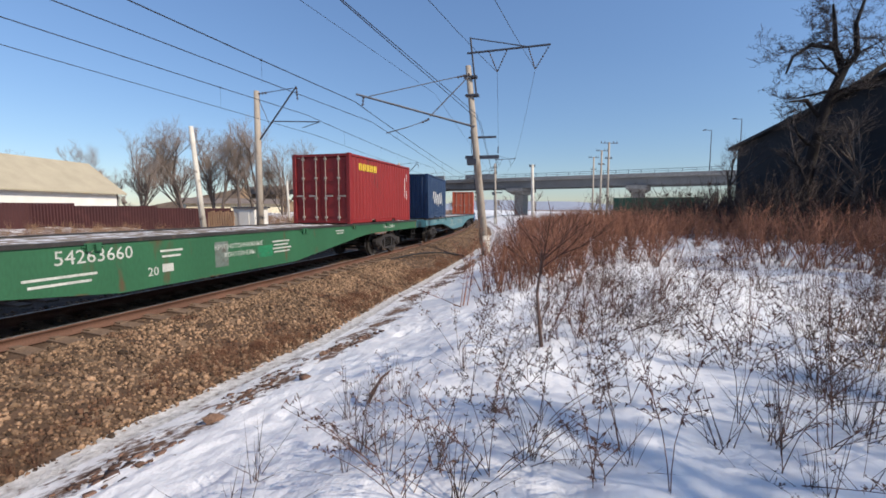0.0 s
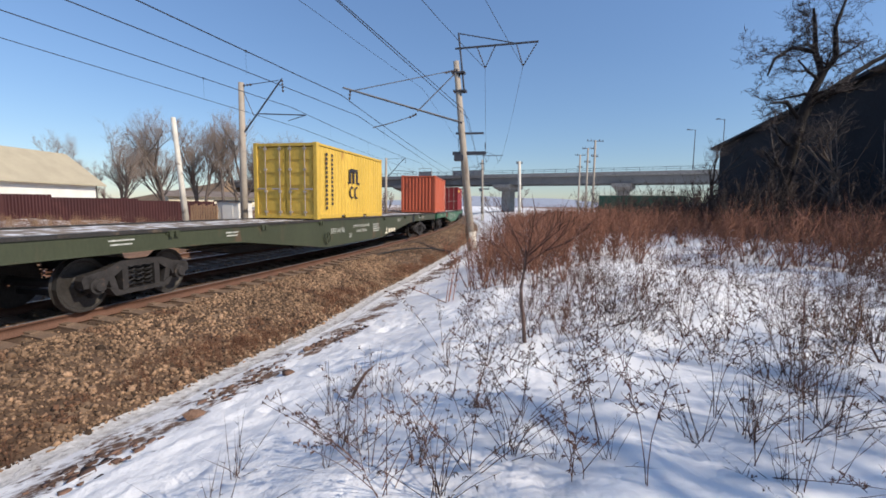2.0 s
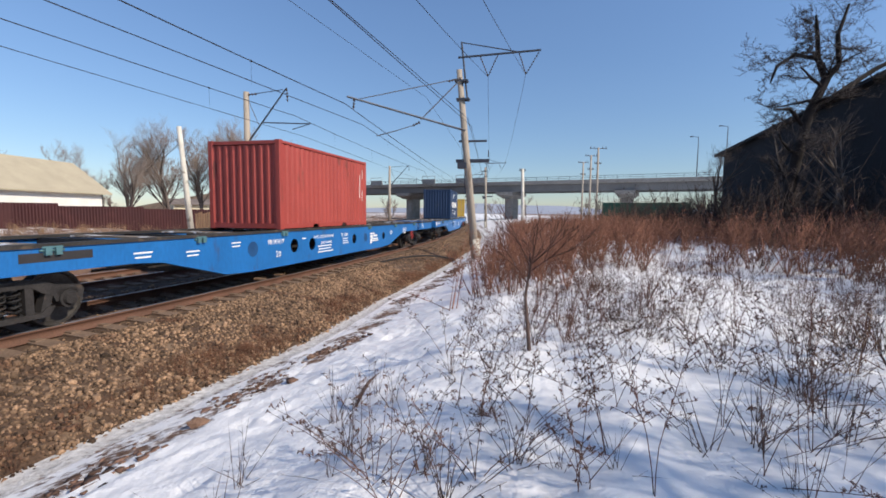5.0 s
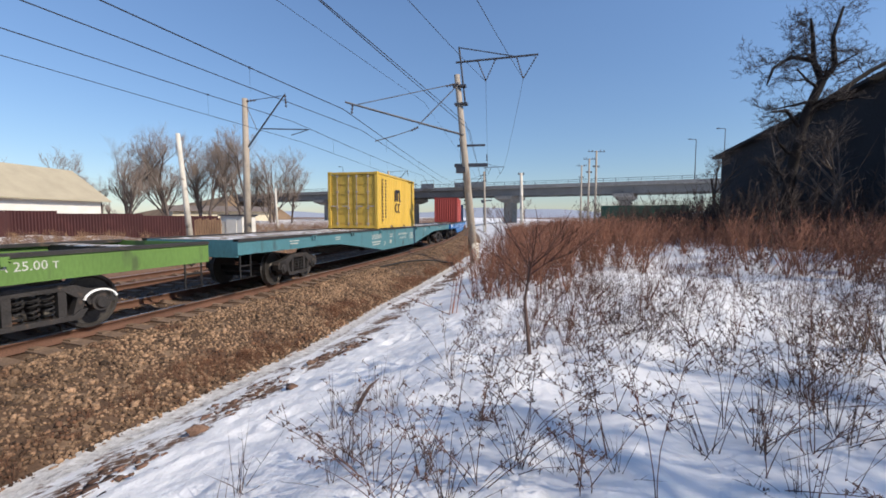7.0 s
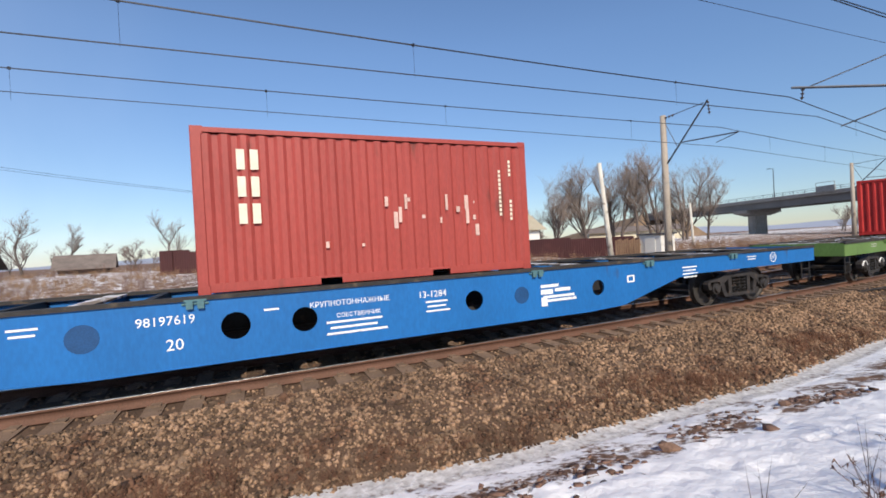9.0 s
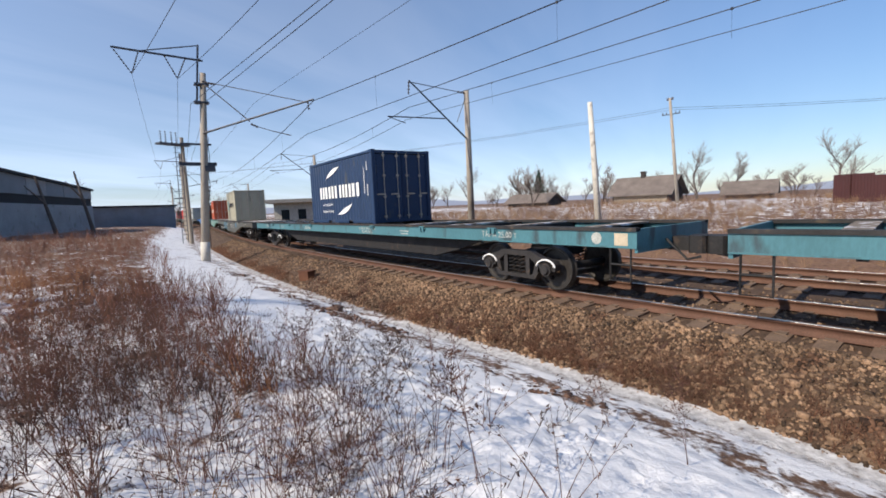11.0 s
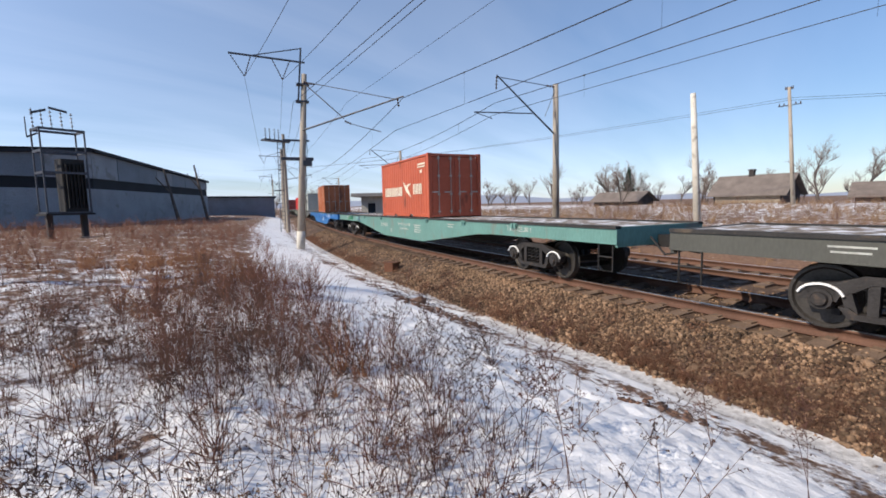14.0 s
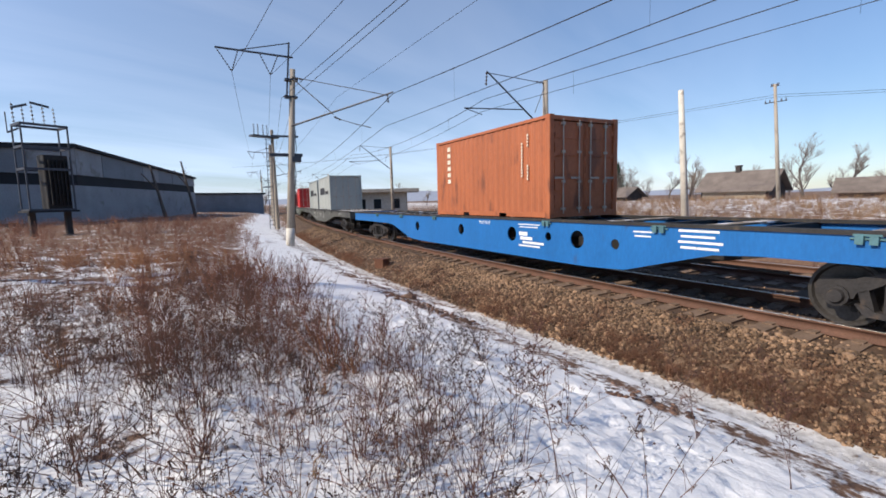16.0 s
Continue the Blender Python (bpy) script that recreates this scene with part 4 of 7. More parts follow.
def wagon_words(t, kind, style, number, patches=(), at=None, material=None):
    """Painted notes on the side of a wagon."""
    material = material or (white_paint if kind == "holes" else mat("faded_lettering", (0.45, 0.46, 0.42), 0.8, 0, 0.3, 5, 40, 0))
    x = SIDE + 0.001

    def say(text, size, y, z):
        writing(text, size, material, t, pose(x, y, z, 90, 0, 90), "white painted wording")

    def bars(y, z, w, n, h=0.05, gap=0.035, lab="rows of small white marks"):
        h, gap, w = h * 0.6, gap + h * 0.4, w * 0.8
        shapes(t, [(y - w / 2 * (1 - 0.12 * (k % 2)), y + w / 2 * (1 - 0.17 * ((k + 1) % 3)), z - k * (h + gap), z - k * (h + gap) + h) for k in range(n)], material, lab, x)

    def dot(y, z, r, paint_, lab):
        m = Mesher().slab([(y + r * math.cos(k * math.pi / 10), z + r * math.sin(k * math.pi / 10)) for k in range(20)], "x", x - 0.004, x + 0.003)
        part("painted_mark", m, paint_, t, lab)

    if style == "fewer_holes":
        say(number, 0.15, 0.26, 1.24)
        bars(2.4, 1.24, 1.2, 2, 0.04, 0.03)
        shapes(t, [(1.95, 2.3, 0.95, 1.05), (2.0, 2.5, 0.84, 0.92), (2.1, 2.95, 0.74, 0.8), (1.95, 2.8, 0.66, 0.7)], material, "white emblem blocks", x)
        bars(5.86, 1.22, 0.6, 2)
        bars(6.98, 1.28, 1.0, 4, 0.07, 0.03)
        bars(10.0, 1.24, 0.5, 2, 0.04, 0.03)
    elif kind == "holes":
        say(number, 0.19, -3.45, 1.09)
        say("20", 0.24, -3.35, 0.73)
        say("КРУПНОТОННАЖНЫЕ", 0.125, -0.75, 1.11)
        say("СОБСТВЕННИК", 0.1, -0.62, 0.9)
        bars(-0.65, 0.78, 1.3, 3, 0.06, 0.035)
        say("13-1284", 0.17, 0.75, 1.1)
        bars(0.85, 0.95, 0.6, 3)
        bars(-5.05, 1.15, 0.45, 2)
        bars(-2.0, 1.1, 0.3, 1)
        dot(-4.44, 0.96, 0.2, mat("dark_blue_disc", (0.012, 0.06, 0.17), 0.6), "dark blue round cover")
        dot(2.68, 0.9, 0.17, mat("dark_blue_disc", (0.012, 0.06, 0.17), 0.6), "dark blue round cover")
        shapes(t, [(3.15, 3.6, 1.0, 1.06), (3.15, 3.45, 0.86, 0.96), (3.5, 3.9, 0.9, 0.97), (3.2, 4.0, 0.78, 0.83), (3.3, 4.05, 0.7, 0.75), (3.15, 3.3, 0.62, 0.8)], material, "white emblem blocks", x)
        shapes(t, [(5.52, 5.56, 0.92, 1.08), (5.7, 5.74, 0.92, 1.08), (5.56, 5.7, 0.92, 0.95), (5.56, 5.7, 1.05, 1.08)], material, "white framed warning mark", x)
        shapes(t, [(-12.67, -12.52, 1.12, 1.32), (-12.46, -12.32, 1.12, 1.32), (-12.27, -12.12, 1.12, 1.32)], material, "white emblem blocks", x)
        shapes(t, [(-11.98, -11.86, 1.17, 1.23), (-11.72, -11.6, 1.14, 1.3), (-11.48, -11.32, 1.14, 1.3)], material, "white square marks", x)
        say("ТАРА", 0.13, -11.14, 1.2)
        say("24", 0.2, -10.86, 1.22)
        say("1т", 0.12, -10.67, 1.19)
        shapes(t, [(-9.65, -8.57, 1.14, 1.28)], dark_paint, "dark painted panel", x)
        bars(-7.6, 1.12, 0.55, 2)
        bars(-6.4, 1.05, 0.5, 2)
        bars(7.6, 1.12, 0.7, 4, 0.05, 0.03)
        bars(10.0, 1.24, 0.5, 2, 0.04, 0.03)
        part("painted_mark", Mesher().path([(x, 10.9 + 0.13 * math.cos(k * math.pi / 10), 1.18 + 0.13 * math.sin(k * math.pi / 10)) for k in range(21)], 0.011, 4), material, t, "white painted ring")
        say("ЕП", 0.14, 10.9, 1.18)
    else:
        say(number, *(at or ((0.3, -3.5, 1.08) if style == "belly" else (0.2, -3.5, 1.2))))
        if style == "belly":
            say("20", 0.24, at[1] + 1.05 if at else -2.46, 0.73)
            if not at or at[1] < -2.9:
                bars(-3.5, 0.84, 1.5, 2, 0.07, 0.04)
            say("КРУПНОТОННАЖНЫЕ", 0.15, 0.4, 1.07)
            say("КОНТЕЙНЕРЫ", 0.15, 0.4, 0.87)
            bars(2.0, 1.06, 1.0, 4, 0.06, 0.035)
            if not at or at[1] < -2.9:
                shapes(t, [(-1.75, -1.5, 0.7, 0.86)], material, "faded painted square", x)
                bars(-1.5, 1.1, 0.7, 2, 0.07, 0.04)
        elif style == "low":
            say("КРУПНОТОННАЖНЫЕ", 0.12, 2.6, 1.25)
            say("КОНТЕЙНЕРЫ", 0.12, 2.6, 1.13)
            dot(12.05, 1.22, 0.11, material, "white oval emblem")
            shapes(t, [(12.42, 12.68, 1.1, 1.32)], mat("cream_square", (0.5, 0.42, 0.3), 0.8), "cream painted square", x)
        say("ТАРА 25.00 т", 0.2, 9.4, 1.21)
        bars(5.2, 1.2, 0.7, 2)
        bars(-7.4, 1.22, 0.6, 2, 0.045, 0.03)
        bars(-10.3, 1.24, 0.7, 2, 0.045, 0.03)
    for y0, y1, z0, z1, c in patches:
        shapes(t, [(y0, y1, z0, z1)], mat("repaint_" + c, {"blue": (0.07, 0.24, 0.36), "grey": (0.13, 0.16, 0.14), "dark": (0.05, 0.06, 0.06), "turquoise": (0.16, 0.33, 0.32), "green": (0.02, 0.16, 0.07)}[c], 0.6, 0, 0.3, 2.0, 20, 0.03, (0.09, 0.085, 0.07), 0.35), "patch of repainted steel", SIDE - 0.001, "repainted_patch")


TRAIN = []  # (thing, metres along the train at 0 s, height)
SPEED, START = 17.253, -18.32
SLACK = {-1: -0.5, 4: 0.5, 8: -0.4, 9: -0.2}  # metres by which a wagon stands off the even spacing


def paint(name, c, **k):
    o = dict(rough=0.5, var=0.14, scale=1.2, fine=25, bump=0.03, stain=(c[0] * 0.45 + 0.03, c[1] * 0.45 + 0.018, c[2] * 0.45 + 0.012), amount=0.12, squash=0.35)
    o.update(k)
    return mat(name, c, o["rough"], 0, o["var"], o["scale"], o["fine"], o["bump"], o["stain"], o["amount"], o["squash"])


BLUE = paint("blue_wagon_paint", (0.0164, 0.131, 0.385))
GREEN = paint("green_wagon_paint", (0.0287, 0.107, 0.0492), stain=(0.09, 0.06, 0.03), amount=0.3)
OLIVE = paint("olive_wagon_paint", (0.0492, 0.0574, 0.0328), stain=(0.09, 0.065, 0.04), amount=0.3)
LIME = paint("light_green_wagon_paint", (0.115, 0.205, 0.0492), stain=(0.07, 0.1, 0.04), amount=0.3)
TEAL = paint("teal_wagon_paint", (0.075, 0.19, 0.22), stain=(0.05, 0.08, 0.09), amount=0.3)
TURQ = paint("turquoise_wagon_paint", (0.131, 0.262, 0.23), stain=(0.17, 0.2, 0.17), amount=0.4)
GREY = paint("grey_wagon_paint", (0.082, 0.082, 0.0697), stain=(0.07, 0.06, 0.05), amount=0.3)
C_RED = paint("dark_red_container_paint", (0.213, 0.018, 0.018))
C_ORANGE = paint("orange_red_container_paint", (0.43, 0.095, 0.045))
C_YELLOW = paint("yellow_container_paint", (0.59, 0.394, 0.0615), stain=(0.4, 0.22, 0.05))
C_NAVY = paint("navy_container_paint", (0.018, 0.041, 0.0984), stain=(0.06, 0.07, 0.09))
C_SCARLET = paint("scarlet_container_paint", (0.476, 0.0287, 0.0246))
C_BRICK = paint("brick_red_container_paint", (0.328, 0.0574, 0.0451))
C_SAND = paint("sand_grey_container_paint", (0.385, 0.361, 0.271))
C_RUSTY = paint("rusty_orange_container_paint", (0.385, 0.123, 0.0492), stain=(0.2, 0.07, 0.035), amount=0.3)
C_GREY = paint("pale_grey_container_paint", (0.369, 0.385, 0.361))


def load(n, box, offset=0.0):
    TRAIN.append((box, n, offset, DECK + 0.021))


def marks_initials(c):
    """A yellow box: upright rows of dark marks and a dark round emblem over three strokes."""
    for y in (-2.42, -2.0):
        shapes(c, [(y, y + 0.14, 2.2 - k * 0.155, 2.2 - k * 0.155 + 0.1) for k in range(13 if y < -2.2 else 12)], dark_paint, "upright row of dark marks")
    shapes(c, [(-0.52, -0.34, 1.34, 1.88), (-0.2, -0.02, 1.34, 1.84), (0.12, 0.3, 1.34, 1.84), (-0.4, 0.28, 1.78, 1.92), (-0.64, -0.46, 1.32, 1.4), (0.24, 0.46, 1.32, 1.4)], dark_paint, "dark emblem")
    sweep_mark(c, -0.28, 0.99, 0.22, 0.25, 20, 340, 0.12, dark_paint, "dark rounded emblem stroke")
    sweep_mark(c, 0.18, 0.99, 0.24, 0.25, 40, 320, 0.13, dark_paint, "dark rounded emblem stroke")


def marks_arcs(c, paint_=None):
    """A navy box: white blocks between two white crescents."""
    shapes(c, block_row(-1.93, 1.02, (0.52, 0.62, 0.58), 0.5, 0.06) + block_row(0.12, 1.02, (0.52, 0.55, 0.66), 0.5, 0.06), white_paint, "white block lettering shapes")
    sweep_mark(c, 0.0, 1.4, 1.35, 0.85, 80, 150, 0.2, white_paint, "white crescent")
    sweep_mark(c, 0.1, 1.2, 1.35, 0.85, 260, 330, 0.2, white_paint, "white crescent")
    writing("eco container", 0.19, white_paint, c, on_side(-1.15, 0.78), "small white wording")
    writing("bamboo flooring", 0.17, white_paint, c, on_side(-1.15, 0.5), "small white wording")


def marks_star(c, pale):
    """Two rows of pale blocks with a swallow shaped emblem between them."""
    shapes(c, block_row(-2.49, 0.95, (0.34, 0.31, 0.38, 0.3, 0.3, 0.31, 0.29), 0.42, 0.04), pale, "pale block lettering shapes")
    shapes(c, block_row(1.37, 0.98, (0.26, 0.28, 0.3), 0.44, 0.05), pale, "pale block lettering shapes")
    m = Mesher()
    for tri in ([(0.35, 1.62), (0.95, 1.3), (0.75, 1.12)], [(0.95, 1.3), (0.75, 1.12), (0.5, 0.85)], [(0.75, 1.12), (0.95, 1.3), (1.4, 0.85)], [(0.95, 1.3), (0.85, 1.42), (1.42, 1.48)]):
        m.add([(FACE + 0.003, y - 0.28, z) for y, z in tri], [(0, 1, 2)])
    part("painted_mark", m, pale, c, "pale swallow-shaped emblem")
    shapes(c, [(1.9, 2.7, 2.18, 2.25), (1.9, 2.7, 2.08, 2.13), (2.15, 2.35, 1.85, 1.98)], pale, "pale code blocks")


BRAKE_WHEELS = {-1: (-6.8, 1.15, True), 0: (-2.68, 0.78, False), 1: (8.66, 0.74, True), 2: (8.66, 0.74, True), 4: (5.1, 0.82, False), 6: (7.0, 1.15, True)}
NUMBERS = {4: "54264481", -1: "54263660", 0: "59714196", 5: "98197619", 1: "98197619", 2: "98197619", -3: "98197619", 8: "54148697", 9: "54294699", 10: "98197619"}
PATCHES = {4: ((-8.36, -7.29, 1.14, 1.3, "dark"), (0.9, 1.4, 1.0, 1.12, "turquoise"), (3.0, 3.5, 1.02, 1.12, "dark")),
           8: ((-5.75, -4.9, 0.64, 1.24, "blue"), (-5.72, -5.0, 0.8, 1.0, "dark"), (-4.03, -3.4, 0.56, 1.26, "blue"), (-8.3, -7.8, 1.06, 1.26, "turquoise"), (3.4, 4.2, 0.9, 1.24, "blue")),
           9: ((-10.4, -9.0, 1.08, 1.3, "green"), (-8.2, -7.4, 1.06, 1.3, "turquoise")),
           6: ((0.2, 1.0, 1.1, 1.33, "blue"), (3.4, 3.75, 1.1, 1.34, "blue"), (8.6, 10.4, 1.1, 1.33, "grey")),
           -1: ((1.0, 1.6, 0.7, 1.0, "green"), (-0.4, 0.0, 0.62, 1.2, "grey"))}


def chalk_arcs(w, n):
    """White painted arcs over the axle boxes of some bogies."""
    if n not in (4, 6, 7, 8, 9):
        return
    for b in [c for c in w.children if c.name.startswith("bogie")]:
        for sy in (-0.925, 0.925):
            m = Mesher().path([(1.16, sy + 0.27 * math.cos(a), 0.02 + 0.2 * math.sin(a)) for a in np.linspace(0.25, 2.9, 9)], 0.022, 5)
            part("painted_arc", m, white_paint, b, "white painted arc")


def build_train():
    rows = (
        (-4, OLIVE, "belly", "dark olive"), (-3, BLUE, "holes", "bright blue"), (-2, TEAL, "belly", "faded teal blue"), (-1, GREEN, "belly", "dirty dark green"),
        (0, OLIVE, "belly", "dark olive"), (1, BLUE, "holes", "bright blue"), (2, BLUE, "holes", "bright blue"), (3, TEAL, "belly", "faded teal blue"), (4, LIME, "small_holes", "light green"),
        (5, BLUE, "holes", "bright blue"), (6, TEAL, "low", "teal blue shallow-sided"), (7, TEAL, "low", "teal blue shallow-sided"), (8, GREY, "belly", "olive grey"), (9, TURQ, "belly", "pale turquoise"),
        (10, BLUE, "fewer_holes", "bright blue"), (11, GREY, "belly", "grey"), (12, OLIVE, "belly", "dark olive"), (13, OLIVE, "belly", "dark olive"))
    for n, colour, style, words in rows:
        w = wagon(colour, f"{words} steel container flat wagon on rails", style, mat("lock_teal", (0.08, 0.17, 0.19), 0.6) if colour is BLUE else None)
        wagon_words(w, "holes" if colour is BLUE else "plain", style, NUMBERS.get(n, "54263660"), PATCHES.get(n, ()), {-1: (0.33, -3.0, 1.15), 0: (0.28, -1.78, 0.97), 4: (0.2, -2.7, 1.2), 8: (0.28, -2.5, 1.05), 9: (0.28, -2.5, 0.98)}.get(n))
        if n == 0:
            shapes(w, [(3.12, 3.5, 0.58, 0.64), (3.3, 3.4, 0.64, 0.86), (3.6, 3.85, 0.62, 0.8), (3.95, 4.2, 0.62, 0.8), (4.3, 4.55, 0.62, 0.8)], cream_paint, "pale emblem blocks", SIDE + 0.001)
        chalk_arcs(w, n)
        if n in BRAKE_WHEELS:
            y, z, red = BRAKE_WHEELS[n]
            me = BODY[(colour.name, style)]["handwheel"]
            if not red:
                me = me.copy()
                me.materials.clear()
                me.materials.append(colour)
            part("handwheel", me, steel_dark, w, "red brake handwheel" if red else "brake handwheel in the wagon's colour").matrix_basis = pose(SIDE + 0.06, y, z)
        TRAIN.append((w, n, 0.0, 0.0))
    for n, off, colour, words, doors in (
            (-4, -3.1, C_ORANGE, "orange red", -1), (-3, -9.0, C_ORANGE, "orange red", -1), (-3, -2.6, C_RED, "dark red", -1),
            (12, 0, C_SCARLET, "red", 1), (13, 0, C_BRICK, "brick red", 1), (2, 0, C_BRICK, "brick red", 1)):
        c = container(colour, f"{words} corrugated twenty foot shipping container on a flat wagon", doors)
        code_marks(c, white_paint)
        load(n, c, off)
    c = container(C_NAVY, "dark blue corrugated shipping container with white scrawl on its side", 1)
    m = Mesher()
    pts = [(FACE + 0.005, -1.6 + i * 0.2, 1.2 + 0.45 * math.sin(i * 1.9)) for i in range(17)]
    m.path(pts, 0.02, 4)
    part("painted_mark", m, white_paint, c, "white scrawl")
    load(-2, c, -8.6)
    c = container(C_RED, "dark red corrugated shipping container with a yellow maker's mark", -1)
    shapes(c, block_row(-2.3, 2.02, (0.26, 0.26, 0.26, 0.26, 0.28), 0.26, 0.06), yellow_paint, "yellow block lettering shapes")
    code_marks(c, white_paint)
    load(-1, c, 9.2)
    c = container(C_ORANGE, "faded orange red corrugated shipping container with rust scars", 1)
    code_marks(c, white_paint)
    load(-1, c, -9.95)
    for n in (0, 3):
        c = container(C_YELLOW, "yellow corrugated shipping container with dark emblem and marks", -1)
        marks_initials(c)
        load(n, c)
    for n in (1, 6, 7):
        c = container(C_NAVY, "navy blue corrugated shipping container with white crescents", 1)
        marks_arcs(c)
        if n == 6:
            shapes(c, [(2.0, 2.25, 1.18, 1.5), (2.08, 2.16, 1.5, 1.68)], mat("orange_sticker", (0.65, 0.14, 0.03), 0.6), "small orange sticker")
        code_marks(c, white_paint)
        load(n, c)
    c = container(C_SCARLET, "bright red corrugated shipping container with pale emblem", 1)
    marks_star(c, cream_paint)
    load(4, c, 0.25)
    c = container(C_BRICK, "brick red corrugated shipping container with scratched side", 1)
    shapes(c, [(y0, y1, z + a, z + b) for z in (1.93, 1.5, 1.07) for y0, y1, a, b in ((-2.4, -2.28, 0.0, 0.32), (-2.2, -2.08, 0.0, 0.32))], cream_paint, "cream upright maker's mark blocks")
    r = random.Random(2)
    shapes(c, [(y, y + r.uniform(0.02, 0.1), z, z + r.uniform(0.02, 0.3)) for y, z in ((r.uniform(-1.2, 1.9), r.uniform(0.6, 1.4)) for _ in range(16))], mat("scratch", (0.6, 0.42, 0.36), 0.8), "pale scratches", name="scratches")
    code_marks(c, cream_paint)
    load(5, c)
    c = container(C_SAND, "sand grey corrugated shipping container with dark marks", 1)
    shapes(c, block_row(-1.1, 1.2, (0.4, 0.42, 0.34, 0.36, 0.34, 0.38), 0.38, 0.12), dark_paint, "dark block lettering shapes")
    shapes(c, [(-2.35, -1.55, 0.95, 1.75)], teal_paint, "turquoise square mark")
    m = Mesher()
    star = [((0.36 if k % 2 == 0 else 0.13) * math.cos(k * math.pi / 7), (0.36 if k % 2 == 0 else 0.13) * math.sin(k * math.pi / 7)) for k in range(14)]
    m.add([(FACE + 0.005, -1.95 + a, 1.35 + b) for a, b in star], [tuple(range(14))])
    part("painted_mark", m, C_SAND, c, "pale star mark")
    load(8, c, 0.4)
    c = container(C_ORANGE, "weathered orange corrugated shipping container with pale emblem", 1)
    marks_star(c, cream_paint)
    load(9, c)
    c = container(C_RUSTY, "rusty orange corrugated shipping container", 1)
    shapes(c, [(-2.2, -2.0, 2.2 - k * 0.22, 2.34 - k * 0.22) for k in range(6)], cream_paint, "cream upright row of marks")
    code_marks(c, cream_paint, 1.9)
    load(10, c)
    for off, side in ((2.0, 1), (-5.0, 1)):
        c = container(C_GREY, "pale grey corrugated shipping container with dark mark", side)
        shapes(c, [(-2.0, 0.4, 1.2, 1.75), (0.8, 2.2, 1.2, 1.45)], dark_paint, "dark block mark")
        load(11, c, off)


def motions():
    for ob, n, off, z in TRAIN:
        rows = []
        for k in range(0, 33):
            t = k * 0.5
            s = START + SPEED * t - PITCH * n + SLACK.get(n, 0.0)
            a, b = on_line(s - BOGIE, CENTRE), on_line(s + BOGIE, CENTRE)
            d = b - a
            yaw = -math.degrees(math.atan2(d.x, d.y))
            m = pose((a.x + b.x) / 2, (a.y + b.y) / 2, z, 0, 0, yaw) @ pose(0, off, 0)
            rows.append((t, m))
        walk(ob, rows)


# ---- overhead line ----
def insulator(m, a, b, n=5, r=0.07):
    a, b = Vector(a), Vector(b)
    m.tube(a, b, 0.018, n=5)
    for k in range(n):
        c = a + (b - a) * ((k + 0.5) / n)
        d = (b - a).normalized() * 0.03
        m.tube(c - d, c + d, r, r * 0.45, 8)
    return m


def at_pole(s):
    def p(w, z):
        return on_line(s, w, z)
    return p


